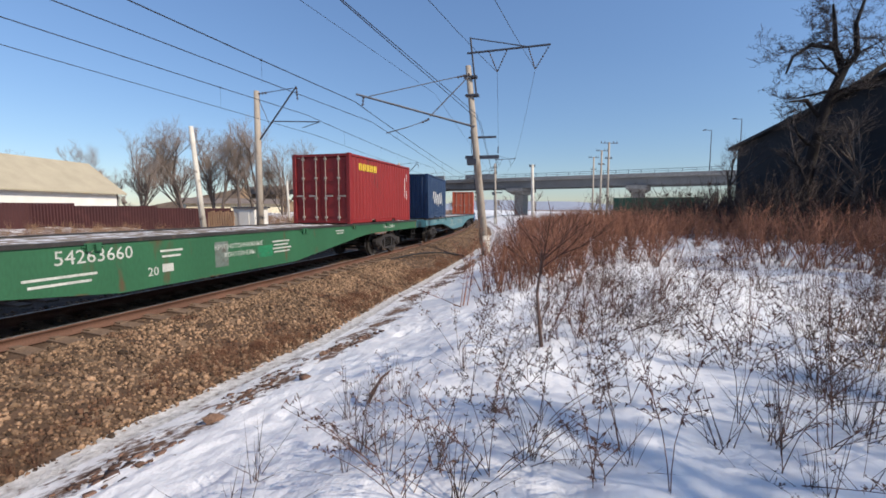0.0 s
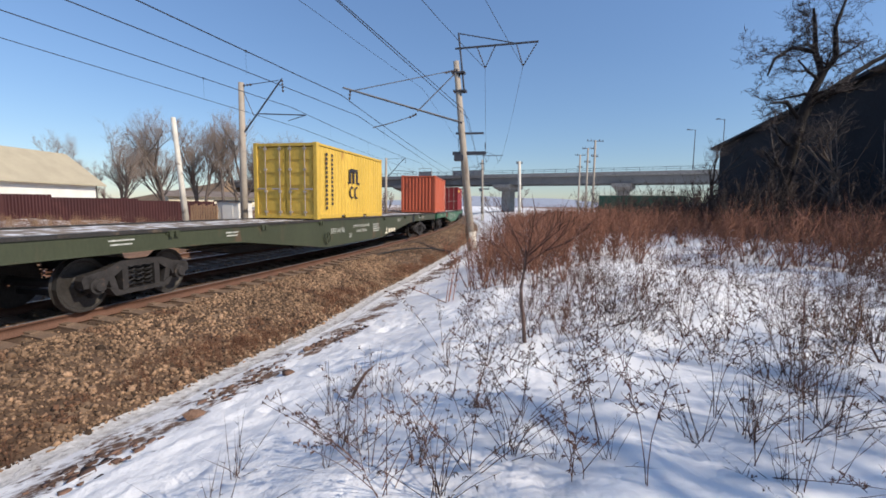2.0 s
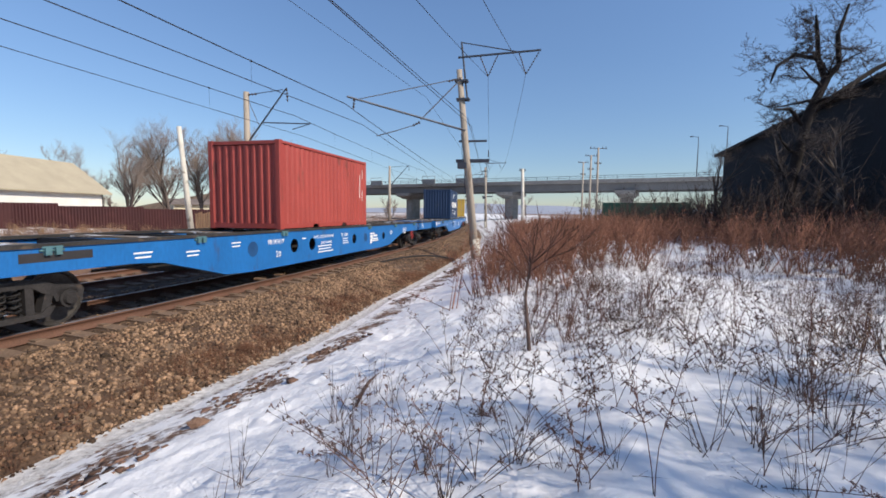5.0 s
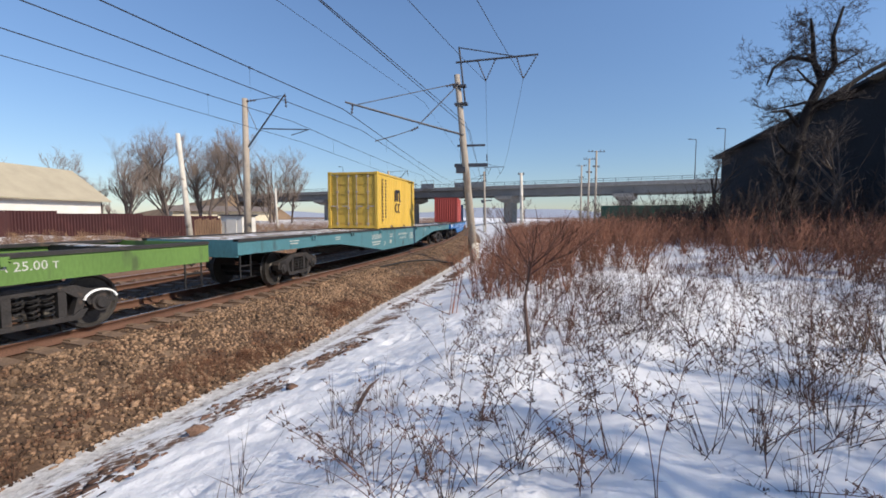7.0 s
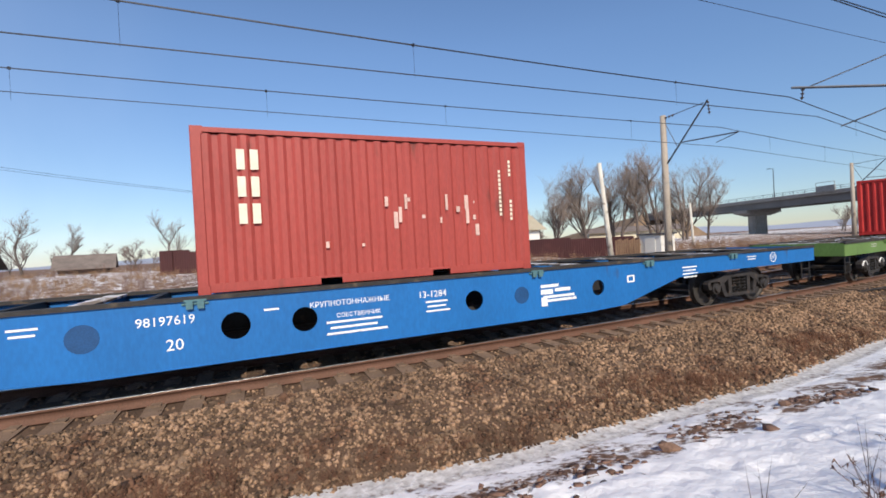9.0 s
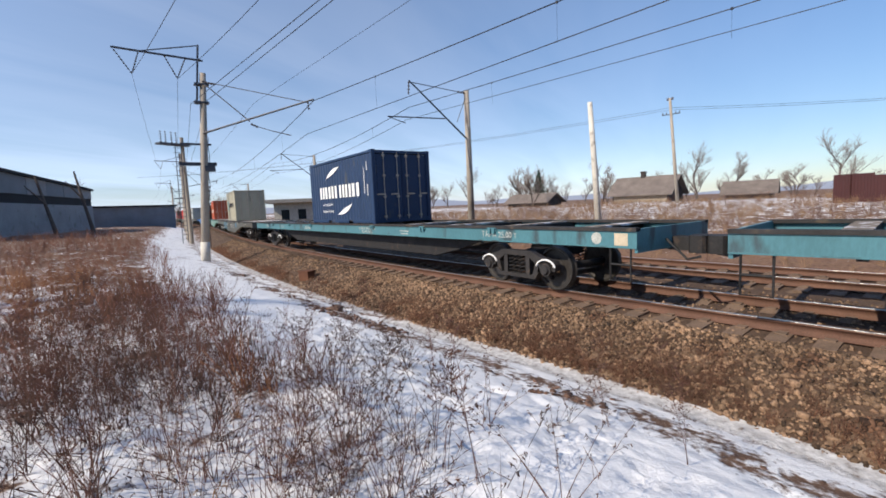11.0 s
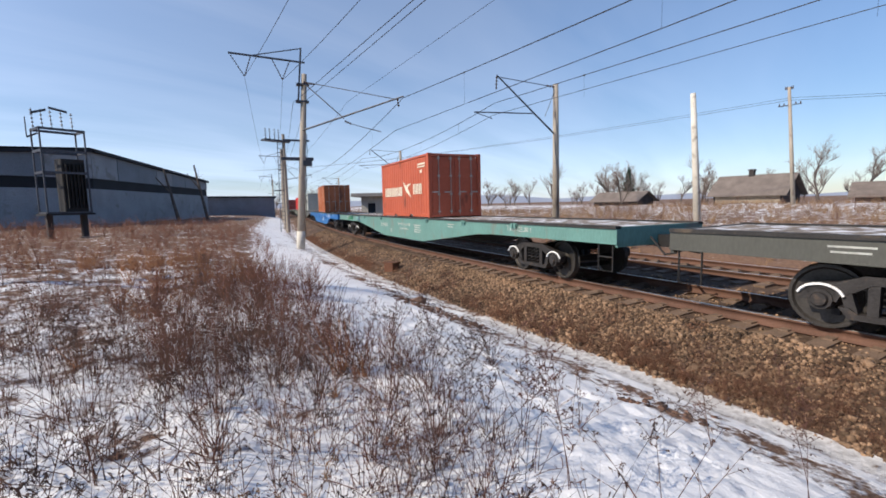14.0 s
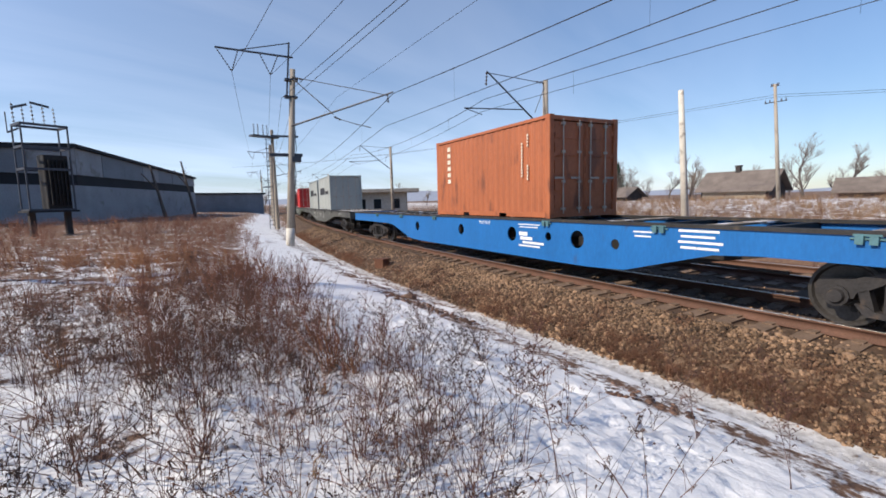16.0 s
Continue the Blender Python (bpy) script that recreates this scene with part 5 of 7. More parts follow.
def near_mast(s, lean, name_label, tip=None):
    """A concrete pole on the camera's side with its bracket, feeder arm and crossarms."""
    p = at_pole(s)
    t = thing("overhead_line_pole", name_label, "overhead line pole", group="overhead line poles")
    w0, wt = 3.95, 3.95 - lean
    part("post", Mesher().tube(p(w0 + 0.05, -1.2), p(wt, 9.55), 0.235, 0.15, 14), pole_grey, t, "tapered weathered concrete post", True)
    part("post_foot", Mesher().tube(p(w0 + 0.02, -0.7), p(w0 - 0.06, 0.55), 0.242, 0.238, 14), white_pole, t, "whitewashed flaking foot", True)

    def ax(z):
        return w0 + (wt - w0) * (z + 0.5) / 10.4
    m = Mesher()
    m.tube(p(ax(8.0) + 0.28, 7.9), p(ax(10) + 0.12, 11.0), 0.05).tube(p(ax(10) - 0.05, 10.2), p(7.15, 10.33), 0.055).tube(p(ax(10) + 0.1, 10.97), p(5.9, 10.33), 0.03)
    for z in (8.0, 8.95):
        m.box(-0.3, 0.4, -0.2, 0.2, -0.05, 0.05, line_pose(s, ax(z), z))
    part("feeder_arm", m, galv, t, "dark steel feeder arm")
    s1, w1, drop = tip or (s, -1.0, 1.0)

    def pole_p(w, z):
        return on_line(s, w, z)

    def p(w, z):
        """A point on the bracket, which swings towards its wire's fixing."""
        f = (3.7 - w) / 7.1
        return on_line(s + f * (s1 - s), 3.7 + f * (w1 - 3.7), z - f * drop)
    m = Mesher()
    m.tube(p(ax(6.4) - 0.1, 6.4), p(-3.4, 8.35), 0.055, 0.045, 8)
    m.tube(p(ax(9.1) - 0.1, 9.1), p(-2.8, 8.22), 0.022).tube(p(ax(9.1) - 0.25, 8.95), p(0.45, 7.12), 0.03)
    part("cantilever", m, galv, t, "dark steel cantilever tube with stays")
    m = Mesher()
    m.tube(p(0.4, 6.95), p(-0.9, 6.67), 0.02).tube(p(-0.9, 6.67), p(-1.95, 6.5), 0.025)
    part("registration_arm", m, galv, t, "thin steadying arm")
    def string(a, b, k, rad=0.07):
        part("insulator", insulator(Mesher(), a, b, k, rad), ceramic, t, "brown ceramic insulator string")
    string(p(ax(9.1) - 0.15, 9.08), p(ax(9.1) - 0.95, 8.93), 5)
    string(p(-3.05, 8.22), p(-3.1, 7.8), 3)
    string(p(0.4, 7.0), p(-0.05, 6.83), 3)
    string(p(ax(6.4) - 0.15, 6.42), p(ax(6.4) - 0.6, 6.55), 3)
    for a, b in ((4.95, 4.45), (7.05, 6.4)):
        string(pole_p(a, 10.23), pole_p(b, 9.15), 8, 0.05)
        string(pole_p(a - 1.0 if a > 6 else a - 0.95, 10.23), pole_p(b, 9.15), 8, 0.05)
    m = Mesher()
    m.box(-0.35, 1.15, -0.06, 0.06, -0.05, 0.05, line_pose(s, ax(6), 5.8)).box(-0.6, 1.2, -0.09, 0.09, -0.09, 0.09, line_pose(s, ax(5), 4.75))
    m.box(-0.5, 0.0, -0.25, 0.25, -0.25, 0.05, line_pose(s, ax(4.9), 4.6))
    m.tube(pole_p(ax(5) + 1.15, 4.95), pole_p(ax(5) + 1.15, 5.3), 0.03)
    part("crossarm", m, galv, t, "short dark crossarms")
    m = Mesher()
    pts = [pole_p(ax(z) - 0.24 - 0.04 * math.sin(z * 4), z) for z in np.arange(0.2, 6.4, 0.5)]
    m.path([Vector(q) for q in pts], 0.018, 4)
    part("earth_cable", m, wire_mat, t, "loose dark cable down the post")
    for z in np.arange(2.6, 3.6, 0.22):
        part("clamp", Mesher().box(-0.3, -0.2, -0.05, 0.05, 0, 0.07, line_pose(s, ax(z), z)), galv, t)
    return t


def far_mast(s, w, top, reach, label):
    """A pole beyond the far track, its bracket reaching over that track."""
    p = at_pole(s)
    t = thing("overhead_line_pole", label, "overhead line pole", group="overhead line poles")
    part("post", Mesher().tube(p(w, -1.0), p(w + 0.05, top), 0.21, 0.14, 12), pole_grey, t, "tapered weathered concrete post", True)
    m = Mesher()
    m.tube(p(w + 0.1, top - 2.6), p(w + reach, top + 0.1), 0.05, 0.04)
    m.tube(p(w + 0.1, top - 0.15), p(w + reach - 0.2, top + 0.02), 0.02).tube(p(w + 0.1, top - 0.3), p(w + 0.75, top - 1.7), 0.02)
    m.tube(p(w + reach * 0.42, top - 1.6), p(w + reach + 1.3, top - 1.75), 0.03).tube(p(w + reach + 1.3, top - 1.75), p(w + reach + 0.3, top - 2.0), 0.02)
    part("cantilever", m, galv, t, "dark steel cantilever tube with stays")
    part("insulator", insulator(Mesher(), p(w + reach, top + 0.05), p(w + reach + 0.05, top - 0.6), 4), ceramic, t, "brown ceramic insulator string")
    part("insulator", insulator(Mesher(), p(w + 0.15, top - 0.15), p(w + 0.7, top - 0.12), 3), ceramic, t, "brown ceramic insulator string")
    return t


def wires():
    """Each wire runs straight from fixing to fixing: (s, w, z), with its sag."""
    runs = (
        ("messenger_wire", 0.018, 0.25, ((-230, -1.0, 7.6), (-180, -1.0, 7.6), (-128, -1.0, 7.6), (-78, -1.0, 7.6), (-23, -1.02, 7.5), (18, -1.27, 6.74), (73, -1.0, 7.5), (126, -1.0, 7.5), (176, -1.0, 7.5))),
        ("contact_wire", 0.014, 0.02, ((-230, -0.8, 6.1), (-180, -0.8, 6.1), (-128, -0.8, 6.1), (-78, -0.8, 6.1), (-24, -0.86, 5.98), (19, -0.86, 6.0), (73, -0.8, 6.1), (126, -0.8, 6.1), (176, -0.8, 6.1))),
        ("messenger_wire", 0.016, 0.15, ((-152, -4.9, 7.4), (-100, -4.9, 7.4), (-51.3, -4.9, 7.3), (-19.9, -4.68, 6.86), (20.3, -5.03, 6.8), (57.4, -5.0, 7.4), (110, -4.9, 7.4), (176, -4.9, 7.4))),
        ("contact_wire", 0.012, 0.02, ((-152, -4.8, 6.1), (-100, -4.8, 6.1), (-51.3, -4.8, 6.15), (-19.9, -4.57, 6.27), (20.3, -4.69, 5.8), (57.4, -4.8, 6.0), (110, -4.8, 6.1), (176, -4.8, 6.1))),
        ("feeder_wire", 0.011, 1.0, tuple((q, 4.45, 9.12) for q in (-230, -180, -128, -78, -27.8, 23.2, 73.4, 126, 176))),
        ("feeder_wire", 0.011, 1.0, tuple((q, 6.4, 9.15) for q in (-230, -180, -128, -78, -27.8, 23.2, 73.4, 126, 176))),
        ("line_wire", 0.013, 0.0, ((-180, 3.6, 7.6), (-128, 3.6, 7.6), (-78, 3.6, 7.6), (-27.8, 3.95, 7.9), (23.2, 3.6, 6.6), (73.4, 3.6, 7.0), (126, 3.6, 7.0))),
        ("line_wire", 0.013, 0.0, ((-180, 3.6, 7.6), (-128, 3.6, 7.6), (-78, 3.6, 7.6), (-27.8, 3.2, 8.1), (23.2, 3.4, 7.0), (73.4, 3.6, 7.0), (126, 3.6, 7.0))),
        ("line_wire", 0.008, 0.0, ((-180, 3.6, 7.6), (-128, 3.6, 7.6), (-78, 3.6, 7.6), (-27.8, 0.8, 8.2), (23.2, 1.1, 8.2), (73.4, 3.6, 7.0), (126, 3.6, 7.0))))
    for name, r, sag, nodes in runs:
        m, run, n = Mesher(), [], 14
        for a, b in zip(nodes, nodes[1:]):
            pa, pb = on_line(*a), on_line(*b)
            pts = [pa.lerp(pb, i / n) - Vector((0, 0, (sag if abs(a[0]) < 30 or sag > 0.5 else sag + 0.5) * 4 * (i / n) * (1 - i / n))) for i in range(n + 1)]
            run += pts[(1 if run else 0):]
            if name == "messenger_wire":
                low = 6.0 if a[1] > -3 else 5.95
                for i in (2, 5, 7, 9, 12):
                    q = pts[i]
                    m.tube(q, (q.x, q.y, low), 0.004, n=3)
                    m.tube(q - Vector((0, 0, 0.03)), q + Vector((0, 0, 0.03)), 0.035, n=5)
        m.path(run, r, 4)
        tagged(part(name, m, wire_mat), "dark overhead wire strung from pole to pole", "overhead wire", group="overhead wires")


near_mast(23.2, 1.05, "tall concrete overhead line pole with feeder arm and whitewashed foot", (18.2, -1.27, 1.25))
near_mast(-27.8, 0.7, "tall concrete overhead line pole with feeder arm and crossarms", (-23, -1.02, 0.78))
for s in (73.4, -78, -128):
    near_mast(s, 0.2, "distant concrete overhead line pole beside the track")
far_mast(20.3, -7.95, 8.15, 2.4, "concrete overhead line pole with a slanting bracket beyond the far track")
far_mast(-19.9, -8.5, 8.1, 3.7, "concrete overhead line pole with a slanting bracket beyond the far track")
far_mast(-51.3, -9.4, 8.27, 3.6, "distant concrete overhead line pole with bracket beyond the far track")
far_mast(57.4, -9.7, 8.06, 2.6, "distant concrete overhead line pole with bracket beyond the far track")
far_mast(-100, -8.4, 8.2, 3.4, "distant concrete overhead line pole with bracket beyond the far track")
wires()


def plain_pole(name, a, b, r0, r1, material, label, arms=()):
    t = thing(name, label, "utility pole", group="utility poles")
    part("post", Mesher().tube(a, b, r0, r1, 10), material, t, smooth=True)
    a, b = Vector(a), Vector(b)
    for f, half, d in arms:
        c = a.lerp(b, f)
        side = Vector((d[0], d[1], 0)).normalized()
        m = Mesher().tube(c - side * half, c + side * half, 0.05, n=5)
        part("crossarm", m, galv, t)
        for q in (-0.9, -0.5, 0.5, 0.9):
            part("pin_insulator", Mesher().tube(c + side * half * q, c + side * half * q + Vector((0, 0, 0.28)), 0.07, 0.05, 6), ceramic, t)
    return t


plain_pole("utility_pole", (-15.3, 29.2, -0.4), (-15.79, 28.98, 7.19), 0.2, 0.13, white_pole, "leaning whitewashed concrete pole without wires")
plain_pole("utility_pole", (-27.15, -6.15, -0.4), (-27.06, -6.6, 7.34), 0.2, 0.13, white_pole, "whitewashed bare concrete pole in rough grass")
plain_pole("utility_pole", (-60.55, -3.5, 0.0), (-60.51, -4.43, 13.25), 0.22, 0.14, pole_grey, "grey concrete power pole with insulator crossarms", ((0.985, 0.35, (0.2, 1)), (0.86, 1.0, (0.2, 1))))
plain_pole("utility_pole", (-39.1, -33.2, -0.5), (-39.15, -33.08, 6.34), 0.16, 0.11, white_pole, "bare concrete pole in rough grass")
plain_pole("utility_pole", (-19.4, 58.0, -0.5), (-19.6, 58.0, 5.6), 0.16, 0.12, white_pole, "bare concrete pole by the far track")


def power_line():
    m = Mesher()
    for dz in (0.0, 0.25):
        a, b, c = Vector((-60.5, -4.3, 11.9 + dz)), Vector((-75, 70, 11.5)), Vector((-58, -120, 12))
        for p, q in ((a, b), (a, c)):
            pts = [p.lerp(q, i / 12) - Vector((0, 0, 5.6 * (i / 12) * (1 - i / 12))) for i in range(13)]
            m.path(pts, 0.02, 4)
    tagged(part("power_wire", m, wire_mat), "thin power wires sagging between poles", "power wire")


power_line()


# ---- road bridge ----
def bridge():
    t = thing("road_bridge", "grey concrete road overpass on hammerhead piers", "bridge")
    d = Vector((1, -0.57, 0)).normalized()
    o = Vector((0, 118, 0))
    nrm = Vector((0.57, 1, 0)).normalized()

    def m_at(x):
        p = o + d * (x / d.x)
        return Matrix.Translation(p) @ pose(0, 0, 0, 0, 0, math.degrees(math.atan2(d.y, d.x)))
    L0, L1 = -66 / d.x, 92 / d.x
    M = m_at(0)
    sec = [(-1.0, 8.75), (11, 8.75), (11, 9.2), (-1.0, 9.2)]
    def beam(sec_, x0, x1, drop0=0.0):
        ms = Mesher()
        v = [M @ Vector((x, y, z - (drop0 if x == x0 else 0))) for x in (x0, x1) for y, z in sec_]
        n = len(sec_)
        ms.add(v, [tuple(range(n)), tuple(range(n, 2 * n))] + [(i, (i + 1) % n, n + (i + 1) % n, n + i) for i in range(n)])
        return ms
    part("deck_slab", beam(sec, L0, L1), concrete, t, "pale concrete deck edge")
    for y in (0.0, 2.4, 4.8, 7.2, 9.6):
        part("girder", beam([(y, 7.15), (y + 0.7, 7.15), (y + 0.7, 8.75), (y, 8.75)], L0, L1), mat("girder_grey", (0.16, 0.165, 0.17), 0.85, 0, 0.2, 0.3, 8, 0.1), t, "dark grey girder")
    part("parapet", beam([(-1.0, 9.2), (-0.75, 9.2), (-0.75, 9.55), (-1.0, 9.55)], L0, L1), concrete, t)
    rail = Mesher()
    for x in np.arange(L0, L1, 2.5):
        rail.box(x - 0.04, x + 0.04, -0.9, -0.82, 9.5, 10.35, M)
    rail.box(L0, L1, -0.9, -0.84, 10.3, 10.38, M).box(L0, L1, -0.9, -0.84, 9.9, 9.96, M)
    part("railing", rail, galv, t, "thin grey railing")
    for x in (-33, -6.96, 18.3, 41.8, 66):
        p = Mesher()
        mm = m_at(x)
        p.box(-1.1, 1.1, 2.6, 7.4, -1.5, 5.6, mm, c=0.5)
        pier = part("pier", p, concrete, t, "concrete pier")
        c = Mesher()
        v = [mm @ Vector(q) for q in [(-1.3, 2.2, 5.6), (1.3, 2.2, 5.6), (1.3, 7.8, 5.6), (-1.3, 7.8, 5.6), (-2.0, -0.6, 6.4), (2.0, -0.6, 6.4), (2.0, 10.6, 6.4), (-2.0, 10.6, 6.4), (-2.0, -0.6, 7.14), (2.0, -0.6, 7.14), (2.0, 10.6, 7.14), (-2.0, 10.6, 7.14)]]
        c.add(v, [(3, 2, 1, 0), (8, 9, 10, 11)] + [(a + i, a + (i + 1) % 4, a + 4 + (i + 1) % 4, a + 4 + i) for a in (0, 4) for i in range(4)])
        part("pier_cap", c, concrete, pier, "flared hammerhead cap")
    for x in (-14, 0.5, 9, 13):
        g = Mesher()
        g.box(-1.9, 1.9, -1.5, -1.2, 9.3, 10.6, m_at(x)).box(-1.9, -1.84, -1.5, -1.4, 10.6, 11.4, m_at(x)).box(1.84, 1.9, -1.5, -1.4, 10.6, 11.4, m_at(x)).box(-1.9, 1.9, -1.5, -1.45, 11.3, 11.4, m_at(x))
        part("safety_screen", g, mat("screen_grey", (0.25, 0.25, 0.24), 0.8), t, "grey safety screen over the tracks")
    wedge = Mesher()
    v = [M @ Vector(q) for q in [(L0, -2, 9.2), (L0, 12, 9.2), (L0 - 70, 12, 2.0), (L0 - 70, -2, 2.0), (L0 + 6, -14, -1), (L0 + 6, 24, -1), (L0 - 80, 24, -1), (L0 - 80, -14, -1)]]
    wedge.add(v, [(0, 1, 2, 3), (0, 4, 5, 1), (1, 5, 6, 2), (2, 6, 7, 3), (3, 7, 4, 0)])
    tagged(part("approach_bank", wedge, mat("dry_bank", (0.2, 0.14, 0.09), 0.95, 0, 0.35, 0.3, 6, 0.3)), "brown grassed approach bank of the bridge", "embankment", kind="structure")
    for x, top in ((53.2, 17.4), (57.4, 19.1), (-25, 16.5)):
        mm = m_at(x)
        lamp = thing("street_lamp", "tall thin street lamp on the overpass", "street lamp", group="bridge lamps")
        part("mast", Mesher().tube(mm @ Vector((0, 0, 9.2)), mm @ Vector((0, 0, top)), 0.12, 0.07), galv, lamp)
        part("lamp_head", Mesher().tube(mm @ Vector((0, 0, top)), mm @ Vector((-1.0, 0, top + 0.15)), 0.05).box(-1.5, -0.9, -0.15, 0.15, top + 0.1, top + 0.25, mm), galv, lamp)


bridge()


# ---- buildings ----
def gable_house(name, a, b, width, base, eave, ridge, wall, roof, label, over=0.5, chimney=False, stripe=None):
    """A house whose ridge runs over a to b."""
    a, b = Vector((*a, 0)), Vector((*b, 0))
    L = (b - a).length
    ang = math.degrees(math.atan2((b - a).y, (b - a).x))
    t = thing(name, label, "house", pose(a.x, a.y, 0, 0, 0, ang))
    h = width / 2
    w = Mesher()
    w.box(0.3, L - 0.3, -h + 0.3, h - 0.3, base, eave)
    part("wall", w, stripe or wall, t)
    for x0, x1 in ((0.28, 0.45), (L - 0.45, L - 0.28)):
        g = Mesher().slab([(-h + 0.28, base), (h - 0.28, base), (h - 0.28, eave), (0, ridge - 0.1), (-h + 0.28, eave)], "x", x0, x1)
        part("gable_wall", g, wall, t)
    for s in (-1, 1):
        k = (ridge - eave) / h
        r = Mesher().slab([(0, ridge), (s * (h + over), eave - over * k), (s * (h + over), eave - over * k - 0.12), (0, ridge - 0.14)], "x", -0.4, L + 0.4)
        part("roof", r, roof, t)
    if chimney:
        part("chimney", Mesher().box(L * 0.4, L * 0.4 + 0.6, -0.3, 0.3, ridge - 0.5, ridge + 0.7).box(L * 0.4 - 0.08, L * 0.4 + 0.68, -0.38, 0.38, ridge + 0.6, ridge + 0.75), wall_dark, t)
    return t


gable_house("house", (-39.2, 34.6), (-38.2, 48.9), 8.0, 0.0, 3.75, 6.85, wall_dark, roof_beige, "house with a beige roof and a white wall behind a fence", 0.22, False, wall_white)
gable_house("house", (-74.9, -12.2), (-72.6, -4.0), 6.5, 0.0, 2.4, 4.9, wall_dark, roof_brown, "old wooden house with a weathered brown roof and chimney", 0.3, True, mat("ochre_wall", (0.33, 0.27, 0.2), 0.9))
gable_house("shed", (-84, -33), (-81, -24), 5.0, 0.0, 2.0, 3.4, wall_dark, roof_brown, "low dark shed among dry grass")
gable_house("shed", (-80, 2), (-79, 8), 5.0, 0.0, 2.0, 3.6, wall_dark, roof_brown, "low dark shed among dry grass")
gable_house("shed", (-60, 105), (-42, 118), 9.0, 0.0, 3.4, 4.6, mat("pale_yellow_wall", (0.6, 0.54, 0.4), 0.9), roof_brown, "long pale yellow low building in the distance")


def sheet_fence():
    t = thing("sheet_metal_fence", "long brown corrugated sheet metal fence with stepped top", "fence")
    a, m, b = Vector((-47.9, 8.1, 0)), Vector((-30.6, 33.6, 0)), Vector((-15.5, 39.8, 0))
    r = random.Random(4)
    for p, q, z0, z1 in ((a, m, 2.95, 2.45), (m, b, 2.45, 1.75)):
        n = int((q - p).length / 2.4)
        for i in range(n):
            c, d = p.lerp(q, i / n), p.lerp(q, (i + 1) / n)
            L = (d - c).length
            g = gz(*((c + d) / 2).xy)
            top = round((z0 + (z1 - z0) * (i + 0.5) / n) * 5) / 5 + r.uniform(-0.03, 0.03)
            ms = corrugated(L, top - g + 0.3, 0.02, 0.2)
            ang = math.degrees(math.atan2((d - c).y, (d - c).x)) - 90
            ob = part("fence_panel", ms, fence_red, t)
            ob.matrix_basis = pose((c.x + d.x) / 2, (c.y + d.y) / 2, g - 0.3, 0, 0, ang)
            part("fence_post", Mesher().box(-0.04, 0.04, -0.04, 0.04, -0.4, top - g - 0.05), fence_red, t).matrix_basis = pose(c.x - 0.1, c.y + 0.1, g)
    ang = math.degrees(math.atan2(0.5, -0.85))
    for i in range(3):
        ob = part("fence_panel", corrugated(2.4, 3.0, 0.02, 0.2), fence_red, t)
        ob.matrix_basis = pose(-48.2 - 2.0 * i, 9.6 + 1.3 * i, -0.1, 0, 0, ang - 90)


sheet_fence()


def kiosk():
    t = thing("kiosk", "small white metal cabin beside the far track", "cabin", pose(-11.9, 28.3, 0, 0, 0, -12))
    part("body", Mesher().box(-0.75, 0.75, -0.7, 0.7, -0.4, 2.0, c=0.03), shed_white, t)
    part("roof", Mesher().box(-0.85, 0.85, -0.8, 0.8, 2.0, 2.08), galv, t)
    part("door", Mesher().box(-0.35, 0.35, -0.73, -0.7, -0.2, 1.8), shed_white, t)
    f = thing("slatted_fence", "tan upright slat fence beside a white cabin", "fence", pose(-14.3, 27.8, 0, 0, 0, -12))
    for i in range(11):
        part("slat", Mesher().box(-0.06, 0.06, -0.02, 0.02, -0.4, 1.75 + 0.05 * (i % 3)), gate_tan, f).matrix_basis = pose(i * 0.17, 0, 0)
    for z in (0.3, 1.4):
        part("rail", Mesher().box(-0.1, 1.8, 0.02, 0.06, z, z + 0.08), gate_tan, f)


kiosk()


def barn():
    t = thing("barn", "large dark clad shed with a sloping roof behind bare trees", "shed")
    g = Mesher()
    out = [(37.6, 7.1), (21.5, 9.65), (5.4, 7.1), (5.4, -0.5), (37.6, -0.5)]
    v = [(24.2 + (y - 21) * 0.055 + dx, y, z) for dx in (0, 0.3) for y, z in out]
    g.add(v, [(0, 1, 2, 3, 4), (5, 6, 7, 8, 9)] + [(i, (i + 1) % 5, 5 + (i + 1) % 5, 5 + i) for i in range(5)])
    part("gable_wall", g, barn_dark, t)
    for y0, z0, y1, z1 in ((38.2, 7.0, 21.5, 9.75), (21.5, 9.75, 4.8, 7.0)):
        r = Mesher()
        v = [(x + (y - 21) * 0.055, y, z + d) for d in (0, 0.2) for x, y, z in ((23.7, y0, z0), (23.7, y1, z1), (70, y1, z1), (70, y0, z0))]
        r.add(v, [(0, 1, 2, 3), (4, 5, 6, 7)] + [(i, (i + 1) % 4, 4 + (i + 1) % 4, 4 + i) for i in range(4)])
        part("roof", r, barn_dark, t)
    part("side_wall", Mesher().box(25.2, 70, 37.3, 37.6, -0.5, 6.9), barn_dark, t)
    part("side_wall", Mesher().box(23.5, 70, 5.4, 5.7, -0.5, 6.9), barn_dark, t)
    f = thing("sheet_metal_fence", "dark green sheet metal fence in shadow", "fence")
    p, q = Vector((22.0, 56, 0)), Vector((31, 52, 0))
    for i in range(4):
        c = p.lerp(q, (i + 0.5) / 4)
        part("fence_panel", corrugated(2.46, 3.0, 0.03, 0.25), green_sheet, f).matrix_basis = pose(c.x, c.y, 0.45, 0, 0, math.degrees(math.atan2(-4, 9)) - 90)


barn()


